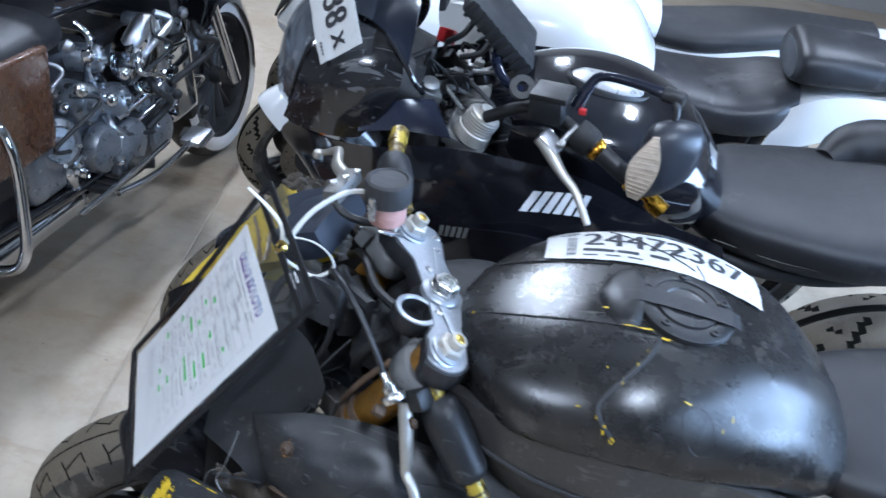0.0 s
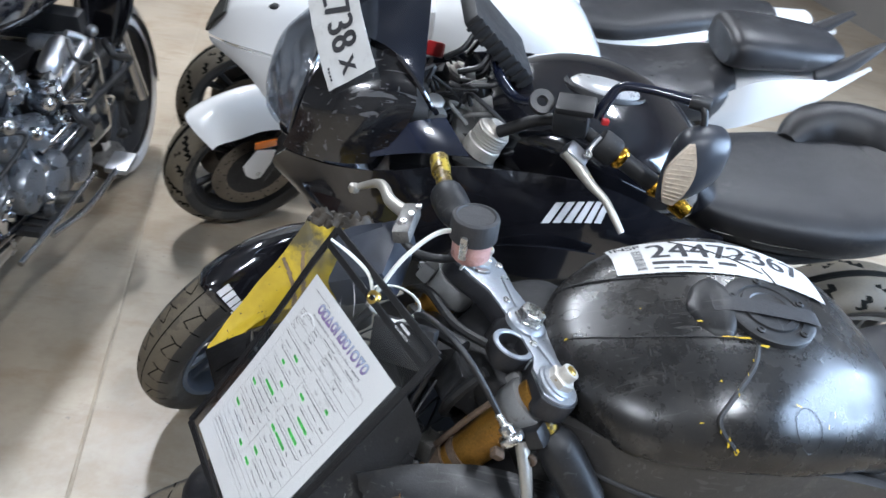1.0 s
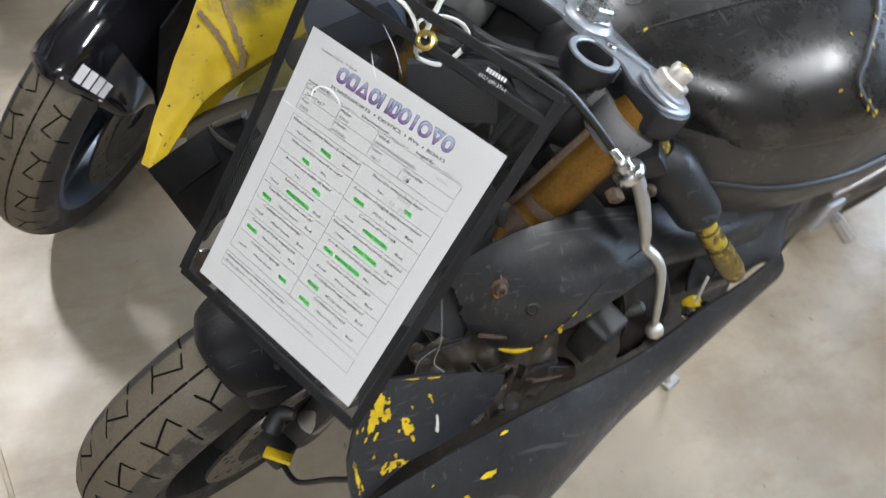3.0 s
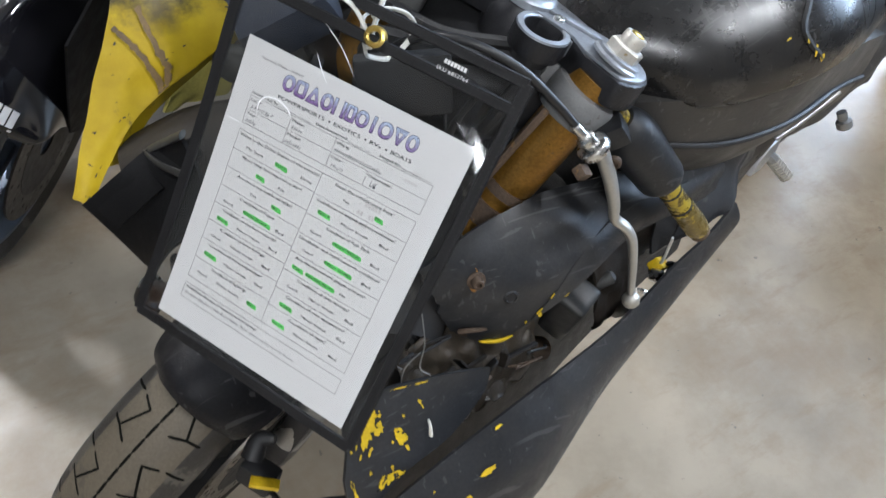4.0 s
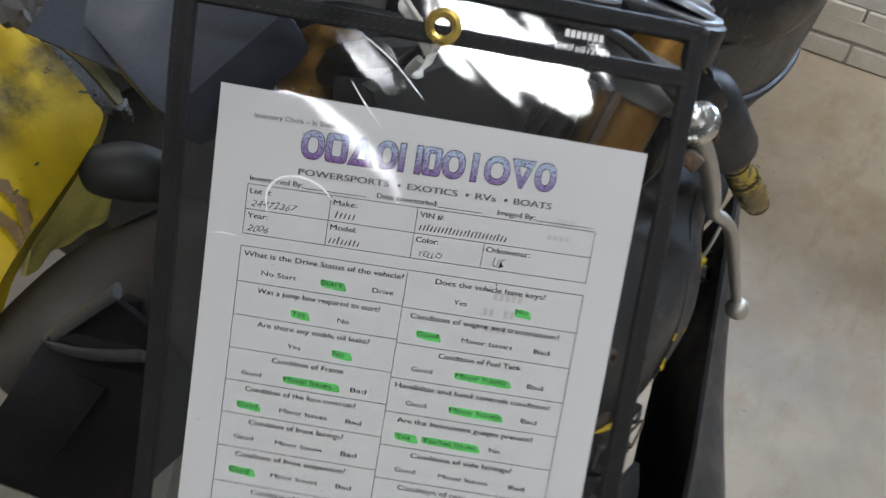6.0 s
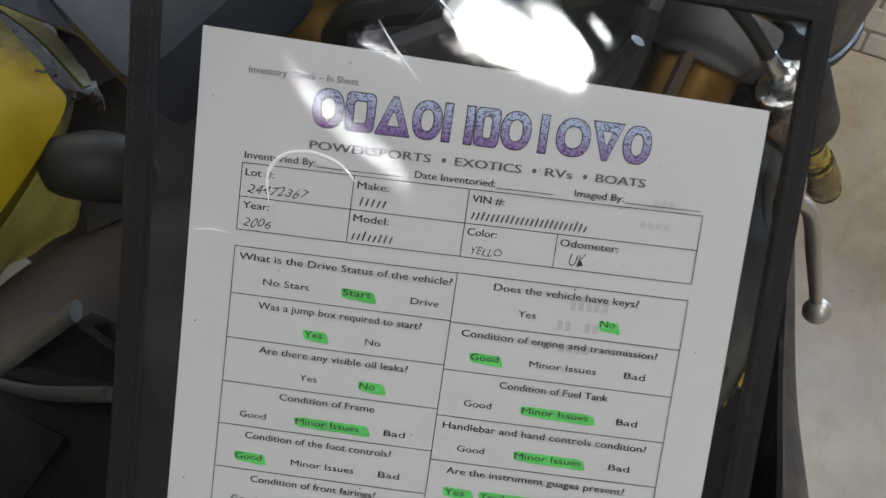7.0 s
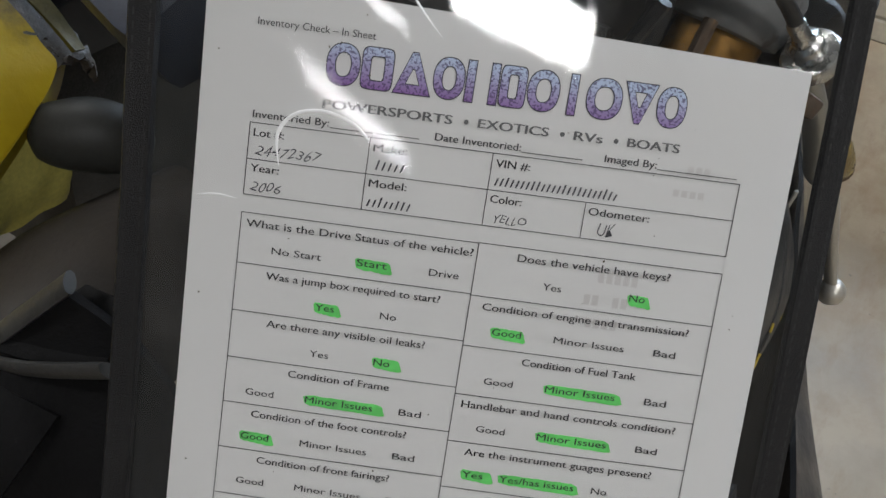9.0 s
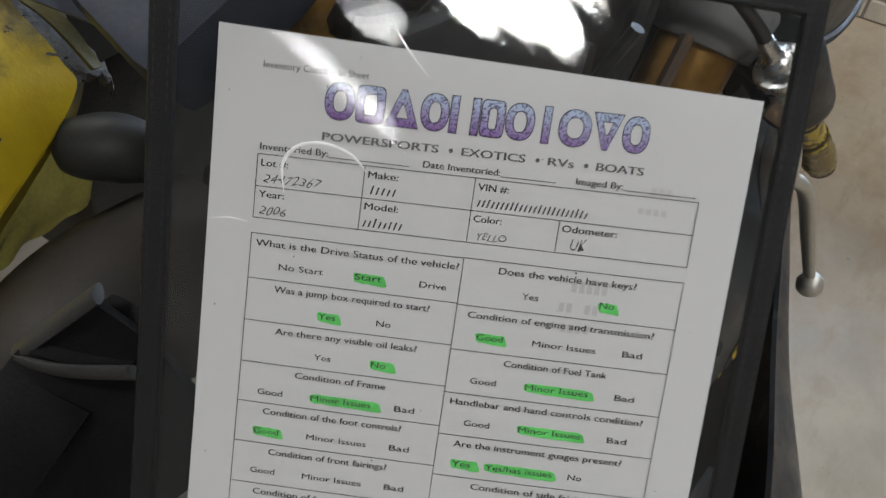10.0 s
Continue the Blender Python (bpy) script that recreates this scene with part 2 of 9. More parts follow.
MAT = {
    "floor": concrete(),
    "brick": surface("painted_brick", (0.56, 0.52, 0.44), 0.6, vary=0.12, scale=30, bump=0.4, fine=120),
    "mortar": surface("grey_mortar", (0.35, 0.32, 0.27), 0.85, vary=0.2, bump=0.5),
    "dark_panel": surface("dark_cladding", (0.035, 0.036, 0.04), 0.5, vary=0.2, scale=10),
    "wall": surface("pale_wall_paint", (0.27, 0.26, 0.245), 0.75, vary=0.08, scale=6),
    "ceiling": surface("ceiling_paint", (0.24, 0.24, 0.235), 0.8, vary=0.08, scale=6),
    "rubber": surface("tyre_rubber", (0.034, 0.031, 0.027), 0.5, vary=0.35, scale=30, bump=0.3, spots=(0.075, 0.068, 0.055), spot_scale=9, spot_at=0.55),
    "tread": surface("scrubbed_tread", (0.125, 0.104, 0.072), 0.58, vary=0.28, scale=20, bump=0.4, spots=(0.085, 0.072, 0.052), spot_scale=12, spot_at=0.58),
    "groove": surface("near_black_tread_groove", (0.007, 0.007, 0.006), 0.95, spec=0.1, vary=0.3, scale=30, bump=0.3),
    "black_plastic": surface("scuffed_black_plastic", (0.022, 0.023, 0.025), 0.42, spec=0.35, scratch=(0.07, 0.07, 0.07), vary=0.3, scale=22, bump=0.15, spots=(0.085, 0.085, 0.09), spot_scale=34, spot_at=0.66, spread=0.16),
    "tank_plastic": surface("scuffed_tank_plastic", (0.017, 0.0165, 0.0162), 0.285, scratch=(0.055, 0.054, 0.052), vary=0.4, scale=14, bump=0.08, spots=(0.036, 0.034, 0.031), spot_scale=9, spot_at=0.57, spread=0.12),
    "matte_black": surface("matte_black", (0.019, 0.019, 0.020), 0.58, vary=0.4, bump=0.25, spots=(0.05, 0.047, 0.042), spot_scale=28, spot_at=0.62),
    "cover_grey": surface("dusty_cover_plastic", (0.044, 0.042, 0.040), 0.45, vary=0.3, scale=18, bump=0.15, scratch=(0.10, 0.10, 0.10), spots=(0.075, 0.07, 0.06), spot_scale=20, spot_at=0.62),
    # paler copy of the seat vinyl; a daylight sheen is put into its colour
    "seat_worn": surface("sheen_seat_vinyl", (0.030, 0.030, 0.033), 0.36, vary=0.3, bump=0.25, fine=500, spread=0.10, spec=0.5, spots=(0.06, 0.06, 0.062), spot_scale=9, spot_at=0.58),
    "seat": surface("black_seat_vinyl", (0.024, 0.024, 0.026), 0.42, vary=0.25, bump=0.3, fine=700, spread=0.10, spec=0.42, spots=(0.045, 0.044, 0.042), spot_scale=7, spot_at=0.58),
    "gloss_black": surface("gloss_black_paint", (0.010, 0.010, 0.013), 0.14, vary=0.3, bump=0.01, coat=1.0, spread=0.06, spots=(0.05, 0.05, 0.052), spot_scale=60, spot_at=0.69),
    "gloss_navy": surface("gloss_blue_black_paint", (0.010, 0.013, 0.028), 0.2, vary=0.3, bump=0.02, coat=0.6, spread=0.06),
    "white_paint": surface("gloss_white_paint", (0.78, 0.78, 0.77), 0.22, vary=0.03, scale=10, bump=0.01, coat=0.8, spread=0.05),
    "yellow": yellow_paint(),
    "yellow_chip": surface("yellow_paint_remains", (0.66, 0.46, 0.008), 0.45, vary=0.25, scale=120, bump=0.4),
    "alu": surface("brushed_aluminium", (0.55, 0.56, 0.58), 0.38, 1.0, vary=0.18, scale=60, bump=0.15, spread=0.12, spots=(0.25, 0.25, 0.26), spot_scale=30, spot_at=0.66),
    "alu_dull": surface("dull_cast_aluminium", (0.42, 0.42, 0.41), 0.5, 0.85, vary=0.2, scale=50, bump=0.35, fine=500),
    "clamp": surface("blue_grey_anodised_clamp", (0.37, 0.395, 0.43), 0.38, 0.6, vary=0.2, scale=50, bump=0.15, spots=(0.4, 0.41, 0.43), spot_scale=30, spot_at=0.63),
    "nut": surface("dull_pale_nut", (0.60, 0.575, 0.52), 0.45, 0.55, vary=0.15, scale=60, bump=0.2, spots=(0.35, 0.27, 0.14), spot_scale=50, spot_at=0.64),
    "steel": surface("zinc_plated_steel", (0.66, 0.66, 0.64), 0.28, 1.0, vary=0.15, scale=80, bump=0.15),
    "chrome": surface("chrome", (0.62, 0.63, 0.65), 0.08, 1.0, vary=0.05, bump=0.02, spread=0.04),
    "gold": surface("gold_anodised_tube", (0.37, 0.19, 0.03), 0.38, 0.6, vary=0.45, scale=24, bump=0.12, spots=(0.10, 0.07, 0.05), spot_scale=16, spot_at=0.60),
    "brass": surface("brass", (0.75, 0.55, 0.15), 0.3, 1.0, vary=0.1),
    "rust": surface("grimy_rusty_metal", (0.11, 0.075, 0.05), 0.7, 0.3, vary=0.45, scale=40, bump=0.5, spots=(0.22, 0.13, 0.05), spot_scale=30, spot_at=0.6),
    "engine": surface("grimy_engine_metal", (0.10, 0.095, 0.085), 0.55, 0.6, vary=0.4, scale=50, bump=0.5),
    "reservoir": surface("cloudy_pink_reservoir", (0.62, 0.36, 0.31), 0.35, vary=0.15, scale=40, bump=0.05),
    "tie": surface("natural_nylon", (0.74, 0.73, 0.67), 0.4, vary=0.05, bump=0.05),
    "paper": surface("white_paper", (0.70, 0.698, 0.698), 0.75, vary=0.015, scale=10, bump=0.08, fine=900),
    "label": surface("white_label_vinyl", (0.62, 0.62, 0.61), 0.35, vary=0.04, scale=30, bump=0.15, fine=90),
    "ink": surface("black_ink", (0.035, 0.035, 0.04), 0.7, vary=0.2),
    "grey_ink": surface("grey_ink", (0.16, 0.16, 0.17), 0.7, vary=0.25, scale=2000, fine=3000),
    "pen": surface("ballpoint_ink", (0.05, 0.05, 0.065), 0.6, vary=0.2),
    "green": surface("green_highlighter", (0.17, 0.80, 0.17), 0.7, vary=0.2, scale=200),
    "binding": surface("black_binding_tape", (0.008, 0.008, 0.009), 0.45, spec=0.3, vary=0.3, scale=200, bump=0.5, fine=1500),
    "amber": surface("amber_lens", (0.85, 0.22, 0.02), 0.15, vary=0.1, coat=1.0),
    "red": surface("red_plastic", (0.55, 0.03, 0.03), 0.35, vary=0.1),
    "brown": surface("copper_brown_paint", (0.095, 0.042, 0.02), 0.28, vary=0.2, coat=0.8),
    "blue_rim": surface("blue_grey_rim_paint", (0.14, 0.17, 0.22), 0.4, 0.4, vary=0.2),
    "dark_disc": surface("grimy_disc_steel", (0.07, 0.065, 0.06), 0.45, 0.6, vary=0.25, scale=60, bump=0.1),
    "disc": surface("brake_disc_steel", (0.24, 0.22, 0.19), 0.35, 1.0, vary=0.15, scale=60, bump=0.1),
    "vinyl": clear("clear_vinyl_pocket", (0.885, 0.89, 0.885), 0.5, 0.03, 1.75),
    "tan": surface("tan_joint_filler", (0.40, 0.35, 0.275), 0.8, vary=0.2, scale=40),
    "lens": clear("clear_lens", (0.9, 0.92, 0.95), 0.1, 0.02, 1.5),
    "screen": clear("smoked_windscreen", (0.10, 0.105, 0.12), 0.1, 0.03, 1.5),
    # bright white that stands in for lamp glints on creased vinyl
    "fold": surface("painted_glint_white", (0.93, 0.94, 0.95), 0.12, vary=0.04, scale=300, bump=0.05, coat=1.0),
    "lamp": glow("lamp_diffuser", (1.0, 0.97, 0.92), 14),
    "tape": surface("dark_duct_tape", (0.022, 0.022, 0.024), 0.55, vary=0.2, scale=60, bump=0.3),
    "duct_black": surface("duct_plastic", (0.0075, 0.0075, 0.008), 0.6, spec=0.12, vary=0.3, scale=40, bump=0.3, spots=(0.03, 0.03, 0.03), spot_scale=40, spot_at=0.66),
    "fender_black": surface("scuffed_fender", (0.010, 0.010, 0.012), 0.48, spec=0.2, scratch=(0.07, 0.07, 0.07), vary=0.35, scale=30, bump=0.3, spots=(0.07, 0.07, 0.075), spot_scale=55, spot_at=0.7),
    "bar_paint": surface("scraped_bar_tube", (0.16, 0.115, 0.03), 0.30, 0.2, vary=0.4, scale=60, bump=0.3, spots=(0.40, 0.30, 0.03), spot_scale=30, spot_at=0.52),
    "lever": surface("bare_cast_lever", (0.50, 0.48, 0.43), 0.42, 0.75, vary=0.12, scale=60, bump=0.2),
    "cable": surface("black_cable_sheath", (0.02, 0.02, 0.021), 0.42, vary=0.25, scale=60, bump=0.2),
    "cap_rubber": surface("dusty_black_cap", (0.028, 0.028, 0.03), 0.6, vary=0.3, scale=60, bump=0.4),
    "rust_orange": surface("orange_rust", (0.42, 0.20, 0.04), 0.8, vary=0.4, scale=150, bump=0.5),
    "scrape": surface("brown_scrape", (0.17, 0.105, 0.035), 0.5, vary=0.4, scale=90, bump=0.3),
    "soot": surface("soot", (0.06, 0.05, 0.02), 0.6, vary=0.4, scale=120),
    "torn_plastic": surface("torn_brown_plastic", (0.060, 0.048, 0.034), 0.5, vary=0.5, scale=50, bump=0.5, spots=(0.22, 0.16, 0.03), spot_scale=30, spot_at=0.68),
    "pale_yellow": surface("faded_yellow", (0.45, 0.40, 0.10), 0.5, vary=0.3, scale=40, bump=0.2),
    "brown_plastic": surface("dusty_brown_plastic", (0.024, 0.0195, 0.0155), 0.55, spec=0.25, vary=0.35, scale=20, bump=0.2),
    "strip": surface("worn_bright_strip", (0.30, 0.30, 0.29), 0.35, 0.5, vary=0.3, scale=60),
    "bulb": surface("cloudy_grey_plastic", (0.036, 0.036, 0.032), 0.55, spec=0.3, vary=0.2, scale=30),
    "olive": surface("dirty_olive_paint", (0.13, 0.105, 0.012), 0.5, vary=0.35, scale=60, bump=0.3),
    "scuffed_gloss": surface("scratched_gloss_black", (0.009, 0.009, 0.011), 0.18, vary=0.3, bump=0.03, coat=0.7, spread=0.08, scratch=(0.15, 0.15, 0.155), spots=(0.16, 0.16, 0.165), spot_scale=75, spot_at=0.71),
    "clamp_cast": surface("grey_cast_clamp", (0.20, 0.20, 0.197), 0.58, 0.35, vary=0.2, scale=50, bump=0.3, fine=400, spots=(0.12, 0.11, 0.10), spot_scale=40, spot_at=0.62),
    "engine_alu": surface("satin_engine_alloy", (0.27, 0.285, 0.31), 0.34, 0.75, vary=0.25, scale=40, bump=0.2, spots=(0.12, 0.12, 0.12), spot_scale=30, spot_at=0.62),
    "cast_grey": surface("grimy_cast_metal", (0.20, 0.195, 0.185), 0.5, 0.6, vary=0.35, scale=60, bump=0.4, spots=(0.06, 0.055, 0.05), spot_scale=40, spot_at=0.58),
    "frame_grey": surface("scuffed_grey_frame", (0.045, 0.045, 0.043), 0.5, vary=0.35, scale=50, bump=0.2, spots=(0.12, 0.12, 0.115), spot_scale=40, spot_at=0.64),
    "ghost": surface("show_through_print", (0.60, 0.585, 0.585), 0.75, vary=0.05, scale=60),
    "blue_plastic": surface("blue_grey_plastic", (0.034, 0.040, 0.056), 0.5, spec=0.3, vary=0.25, scale=30, bump=0.15),
    "lid": surface("silver_lid_paint", (0.52, 0.52, 0.52), 0.35, 0.5, vary=0.1, scale=20),
    "rail": surface("grab_rail_plastic", (0.035, 0.035, 0.038), 0.45, vary=0.2, bump=0.2, fine=600),
    "gold_trim": surface("gold_anodised_trim", (0.75, 0.42, 0.04), 0.25, 1.0, vary=0.15),
    "res_plastic": surface("smoky_reservoir", (0.02, 0.022, 0.025), 0.35, vary=0.3, scale=60, bump=0.2),
    "mirror_shell": surface("mirror_shell_paint", (0.030, 0.033, 0.042), 0.38, vary=0.2, scale=20, spread=0.08),
    "ind_lens": surface("ribbed_indicator_lens", (0.60, 0.50, 0.38), 0.18, vary=0.25, scale=60, bump=0.5, fine=160, coat=1.0),
    "reflector": surface("headlight_reflector", (0.75, 0.76, 0.78), 0.16, 0.9, vary=0.2, scale=40, bump=0.1),
    "engine_dark": surface("dark_engine_paint", (0.03, 0.03, 0.033), 0.4, 0.3, vary=0.3, scale=50, bump=0.3),
    "whitewall": surface("white_sidewall", (0.62, 0.60, 0.58), 0.5, vary=0.06, scale=20),
    "screen_dark": surface("smoked_screen", (0.012, 0.015, 0.024), 0.14, vary=0.2, scale=8, bump=0.01, coat=0.6, spread=0.05),
    "white_ink": surface("white_print", (0.75, 0.75, 0.75), 0.5, vary=0.1),
}


def heading_ink():
    """Printed heading colour, from pale blue at the top of the line to purple at its foot, with print speckle."""
    m, t, p = nodes("heading_print")
    c = t.nodes.new("ShaderNodeTexCoord")
    s = t.nodes.new("ShaderNodeSeparateXYZ")
    t.links.new(c.outputs["Object"], s.inputs[0])
    k = t.nodes.new("ShaderNodeMapRange")
    k.inputs[1].default_value, k.inputs[2].default_value = -0.0315, -0.0140
    t.links.new(s.outputs[1], k.inputs[0])
    g = ramp(t, k.outputs[0], [(0.1, (0.25, 0.12, 0.38)), (0.5, (0.38, 0.34, 0.58)), (0.9, (0.50, 0.60, 0.80))]).outputs[0]
    n = noise_tex(t, 1100, 2, 0.5)
    f = ramp(t, n.outputs["Fac"], [(0.42, grey(0.75)), (0.48, grey(0))]).outputs[0]
    t.links.new(mixc(t, f, g, (0.06, 0.03, 0.12)), p.inputs["Base Color"])
    p.inputs["Roughness"].default_value = 0.7
    return m


MAT["heading"] = heading_ink()

# ---- building helpers ----
PLACE = {}


def thing(name, m, label, category, group="", kind=""):
    ob = new(name)
    ob.empty_display_size = 0.1
    ob.matrix_world = m
    PLACE[ob] = m.copy()
    return tagged(ob, label, category, group, kind)


def part(name, bm, material, parent=None, label="", at=None, smooth=True, m=None):
    """Links a bmesh as one mesh under a thing or a part. at: the frame the bmesh was built in (default: the parent's)."""
    home = PLACE[parent] if parent else (m or Matrix())
    if at is not None:
        bm.transform(home.inverted() @ at)
    bmesh.ops.recalc_face_normals(bm, faces=bm.faces)
    me = bpy.data.meshes.new(name)
    bm.to_mesh(me)
    bm.free()
    for mm in (material if isinstance(material, (list, tuple)) else [material]):
        me.materials.append(MAT[mm])
    if smooth:
        me.shade_smooth()
        me.set_sharp_from_angle(angle=radians(38))
    ob = new(name, me)
    if parent:
        ob.parent = parent
    else:
        ob.matrix_world = home
    PLACE[ob] = home.copy()
    if label:
        ob["label"] = label
    return ob


def solo(name, bm, material, label, category, m=None, group="", kind="", smooth=True):
    """A top-level thing that is one mesh, its bmesh built in the world or in m."""
    m = m or Matrix()
    return tagged(part(name, bm, material, None, "", None, smooth, m), label, category, group, kind)


WORLD = Matrix()


def V(*a):
    return Vector(a)


def spline(pts, n):
    """Catmull-Rom through pts, n points from end to end."""
    pts = [Vector(p) for p in pts]
    if len(pts) == 2:
        return [pts[0].lerp(pts[1], i / (n - 1)) for i in range(n)]
    out, k = [], len(pts) - 1
    for i in range(n):
        s = i / (n - 1) * k
        j = min(int(s), k - 1)
        u = s - j
        p0, p1, p2, p3 = pts[max(j - 1, 0)], pts[j], pts[j + 1], pts[min(j + 2, k)]
        out.append(0.5 * ((2 * p1) + (p2 - p0) * u + (2 * p0 - 5 * p1 + 4 * p2 - p3) * u * u + (3 * p1 - p0 - 3 * p2 + p3) * u ** 3))
    return out


def rings(bm, loops, caps=True, closed=False):
    vs = [[bm.verts.new(p) for p in lp] for lp in loops]
    n = len(vs[0])
    pairs = list(zip(vs, vs[1:])) + ([(vs[-1], vs[0])] if closed else [])
    for a, b in pairs:
        for i in range(n):
            bm.faces.new((a[i], a[(i + 1) % n], b[(i + 1) % n], b[i]))
    if caps and not closed:
        bm.faces.new(vs[0][::-1])
        bm.faces.new(vs[-1])
    return vs


def tube(pts, r, n=None, seg=10, bm=None, flat=1.0, closed=False):
    """A round bar along a smooth line; r: a radius or one for each point; flat: squash across."""
    bm = bm or bmesh.new()
    n = n or max(2, (len(pts) - 1) * 6 + 1)
    line = spline(pts, n)
    if isinstance(r, (int, float)):
        rad = [r] * n
    else:
        rad = [q.x for q in spline([(v, 0, 0) for v in r], n)]
    side = None
    loops = []
    for i, p in enumerate(line):
        d = (line[min(i + 1, n - 1)] - line[max(i - 1, 0)]).normalized()
        if side is None:
            side = d.orthogonal().normalized()
        side = (side - d * side.dot(d)).normalized()
        up = d.cross(side)
        loops.append([p + rad[i] * (math.cos(a) * side + flat * math.sin(a) * up) for a in (2 * math.pi * k / seg for k in range(seg))])
    rings(bm, loops)
    return bm


def along(a, b):
    """A frame at a with z towards b."""
    a, b = Vector(a), Vector(b)
    return Matrix.Translation(a) @ (b - a).to_track_quat("Z", "Y").to_matrix().to_4x4()


def lathe(profile, m=WORLD, seg=28, bm=None, caps=True, closed=False):
    """Turned form round z: profile of (radius, height)."""
    bm = bm or bmesh.new()
    loops = [[m @ V(r * math.cos(2 * math.pi * k / seg), r * math.sin(2 * math.pi * k / seg), z) for k in range(seg)] for r, z in profile]
    rings(bm, loops, caps, closed)
    return bm


def box(sx, sy, sz, m=WORLD, bevel=0.0, bm=None, segs=2):
    out = bmesh.new()
    bmesh.ops.create_cube(out, size=1)
    bmesh.ops.scale(out, vec=(sx, sy, sz), verts=out.verts)
    if bevel:
        bmesh.ops.bevel(out, geom=list(out.edges), offset=bevel, segments=segs, affect="EDGES", profile=0.6)
    out.transform(m)
    return merge(bm, out) if bm else out


def merge(bm, other):
    me = bpy.data.meshes.new("tmp")
    other.to_mesh(me)
    other.free()
    bm.from_mesh(me)
    bpy.data.meshes.remove(me)
    return bm


def plate(poly, thick, m=WORLD, bevel=0.0, bm=None):
    """A flat piece cut to an outline in x, y, from z = 0 up to thick."""
    out = bmesh.new()
    lo = [out.verts.new((x, y, 0)) for x, y in poly]
    hi = [out.verts.new((x, y, thick)) for x, y in poly]
    n = len(poly)
    out.faces.new(lo[::-1])
    out.faces.new(hi)
    for i in range(n):
        out.faces.new((lo[i], lo[(i + 1) % n], hi[(i + 1) % n], hi[i]))
    bmesh.ops.recalc_face_normals(out, faces=out.faces)
    if bevel:
        bmesh.ops.bevel(out, geom=list(out.edges), offset=bevel, segments=2, affect="EDGES", profile=0.6)
    bmesh.ops.triangulate(out, faces=[f for f in out.faces if len(f.verts) > 4])
    out.transform(m)
    return merge(bm, out) if bm else out


def circle(r, n, cx=0.0, cy=0.0, a0=0.0, a1=360.0):
    return [(cx + r * math.cos(radians(a0 + (a1 - a0) * i / n)), cy + r * math.sin(radians(a0 + (a1 - a0) * i / n))) for i in range(n)]


def sheet(rows, thick=0.003, nu=14, nv=14, bm=None, bend=None):
    """A curved panel through a grid of points, with a thickness."""
    bm = bm or bmesh.new()
    cols = [spline(r, nu) for r in rows]
    lines = [spline([c[i] for c in cols], nv) for i in range(nu)]
    grid = [[lines[i][j] for i in range(nu)] for j in range(nv)]
    if bend:
        grid = [[bend(i / (nu - 1), j / (nv - 1), p) for i, p in enumerate(g)] for j, g in enumerate(grid)]

    def normal(j, i):
        a = grid[j][min(i + 1, nu - 1)] - grid[j][max(i - 1, 0)]
        b = grid[min(j + 1, nv - 1)][i] - grid[max(j - 1, 0)][i]
        c = a.cross(b)
        return c.normalized() if c.length > 1e-9 else V(0, 0, 1)

    top = [[bm.verts.new(grid[j][i] + normal(j, i) * thick / 2) for i in range(nu)] for j in range(nv)]
    low = [[bm.verts.new(grid[j][i] - normal(j, i) * thick / 2) for i in range(nu)] for j in range(nv)]
    for j in range(nv - 1):
        for i in range(nu - 1):
            bm.faces.new((top[j][i], top[j][i + 1], top[j + 1][i + 1], top[j + 1][i]))
            bm.faces.new((low[j][i], low[j + 1][i], low[j + 1][i + 1], low[j][i + 1]))
    rim = [(0, i) for i in range(nu)] + [(j, nu - 1) for j in range(1, nv)] + [(nv - 1, i) for i in range(nu - 2, -1, -1)] + [(j, 0) for j in range(nv - 2, 0, -1)]
    for (a, b), (c, d) in zip(rim, rim[1:] + rim[:1]):
        bm.faces.new((top[a][b], low[a][b], low[c][d], top[c][d]))
    return bm


def blob(secs, seg=32, steps=7, bm=None, wrinkle=0.0):
    """A smooth body along x. Sections: x, centre y, centre z, half width, height above, depth below, squareness."""
    bm = bm or bmesh.new()
    n = (len(secs) - 1) * steps + 1
    a = spline([s[:3] for s in secs], n)
    b = spline([s[3:6] for s in secs], n)
    c = spline([(s[6], 0, 0) for s in secs], n)
    loops = []
    for i in range(n):
        x, yc, zc = a[i]
        w, up, dn = (max(v, 0.001) for v in b[i])
        e = 2 / max(c[i].x, 1.2)
        lp = []
        for k in range(seg):
            t = 2 * math.pi * k / seg
            co, si = math.cos(t), math.sin(t)
            y = yc + w * math.copysign(abs(co) ** e, co)
            z = zc + (up if si > 0 else dn) * math.copysign(abs(si) ** e, si)
            p = V(x, y, z)
            if wrinkle:
                p += wrinkle * V(0, noise.noise(p * 9), noise.noise(p * 9 + V(5, 5, 5)))
            lp.append(p)
        loops.append(lp)
    rings(bm, loops)
    return bm


def bolt(r=0.007, h=0.005, m=WORLD, hexed=True, bm=None):
    """A bolt head on z = 0, with a socket."""
    seg = 6 if hexed else 14
    return lathe([(r, 0), (r, h * 0.8), (r * 0.86, h), (r * 0.5, h), (r * 0.45, h * 0.5)], m, seg, bm)


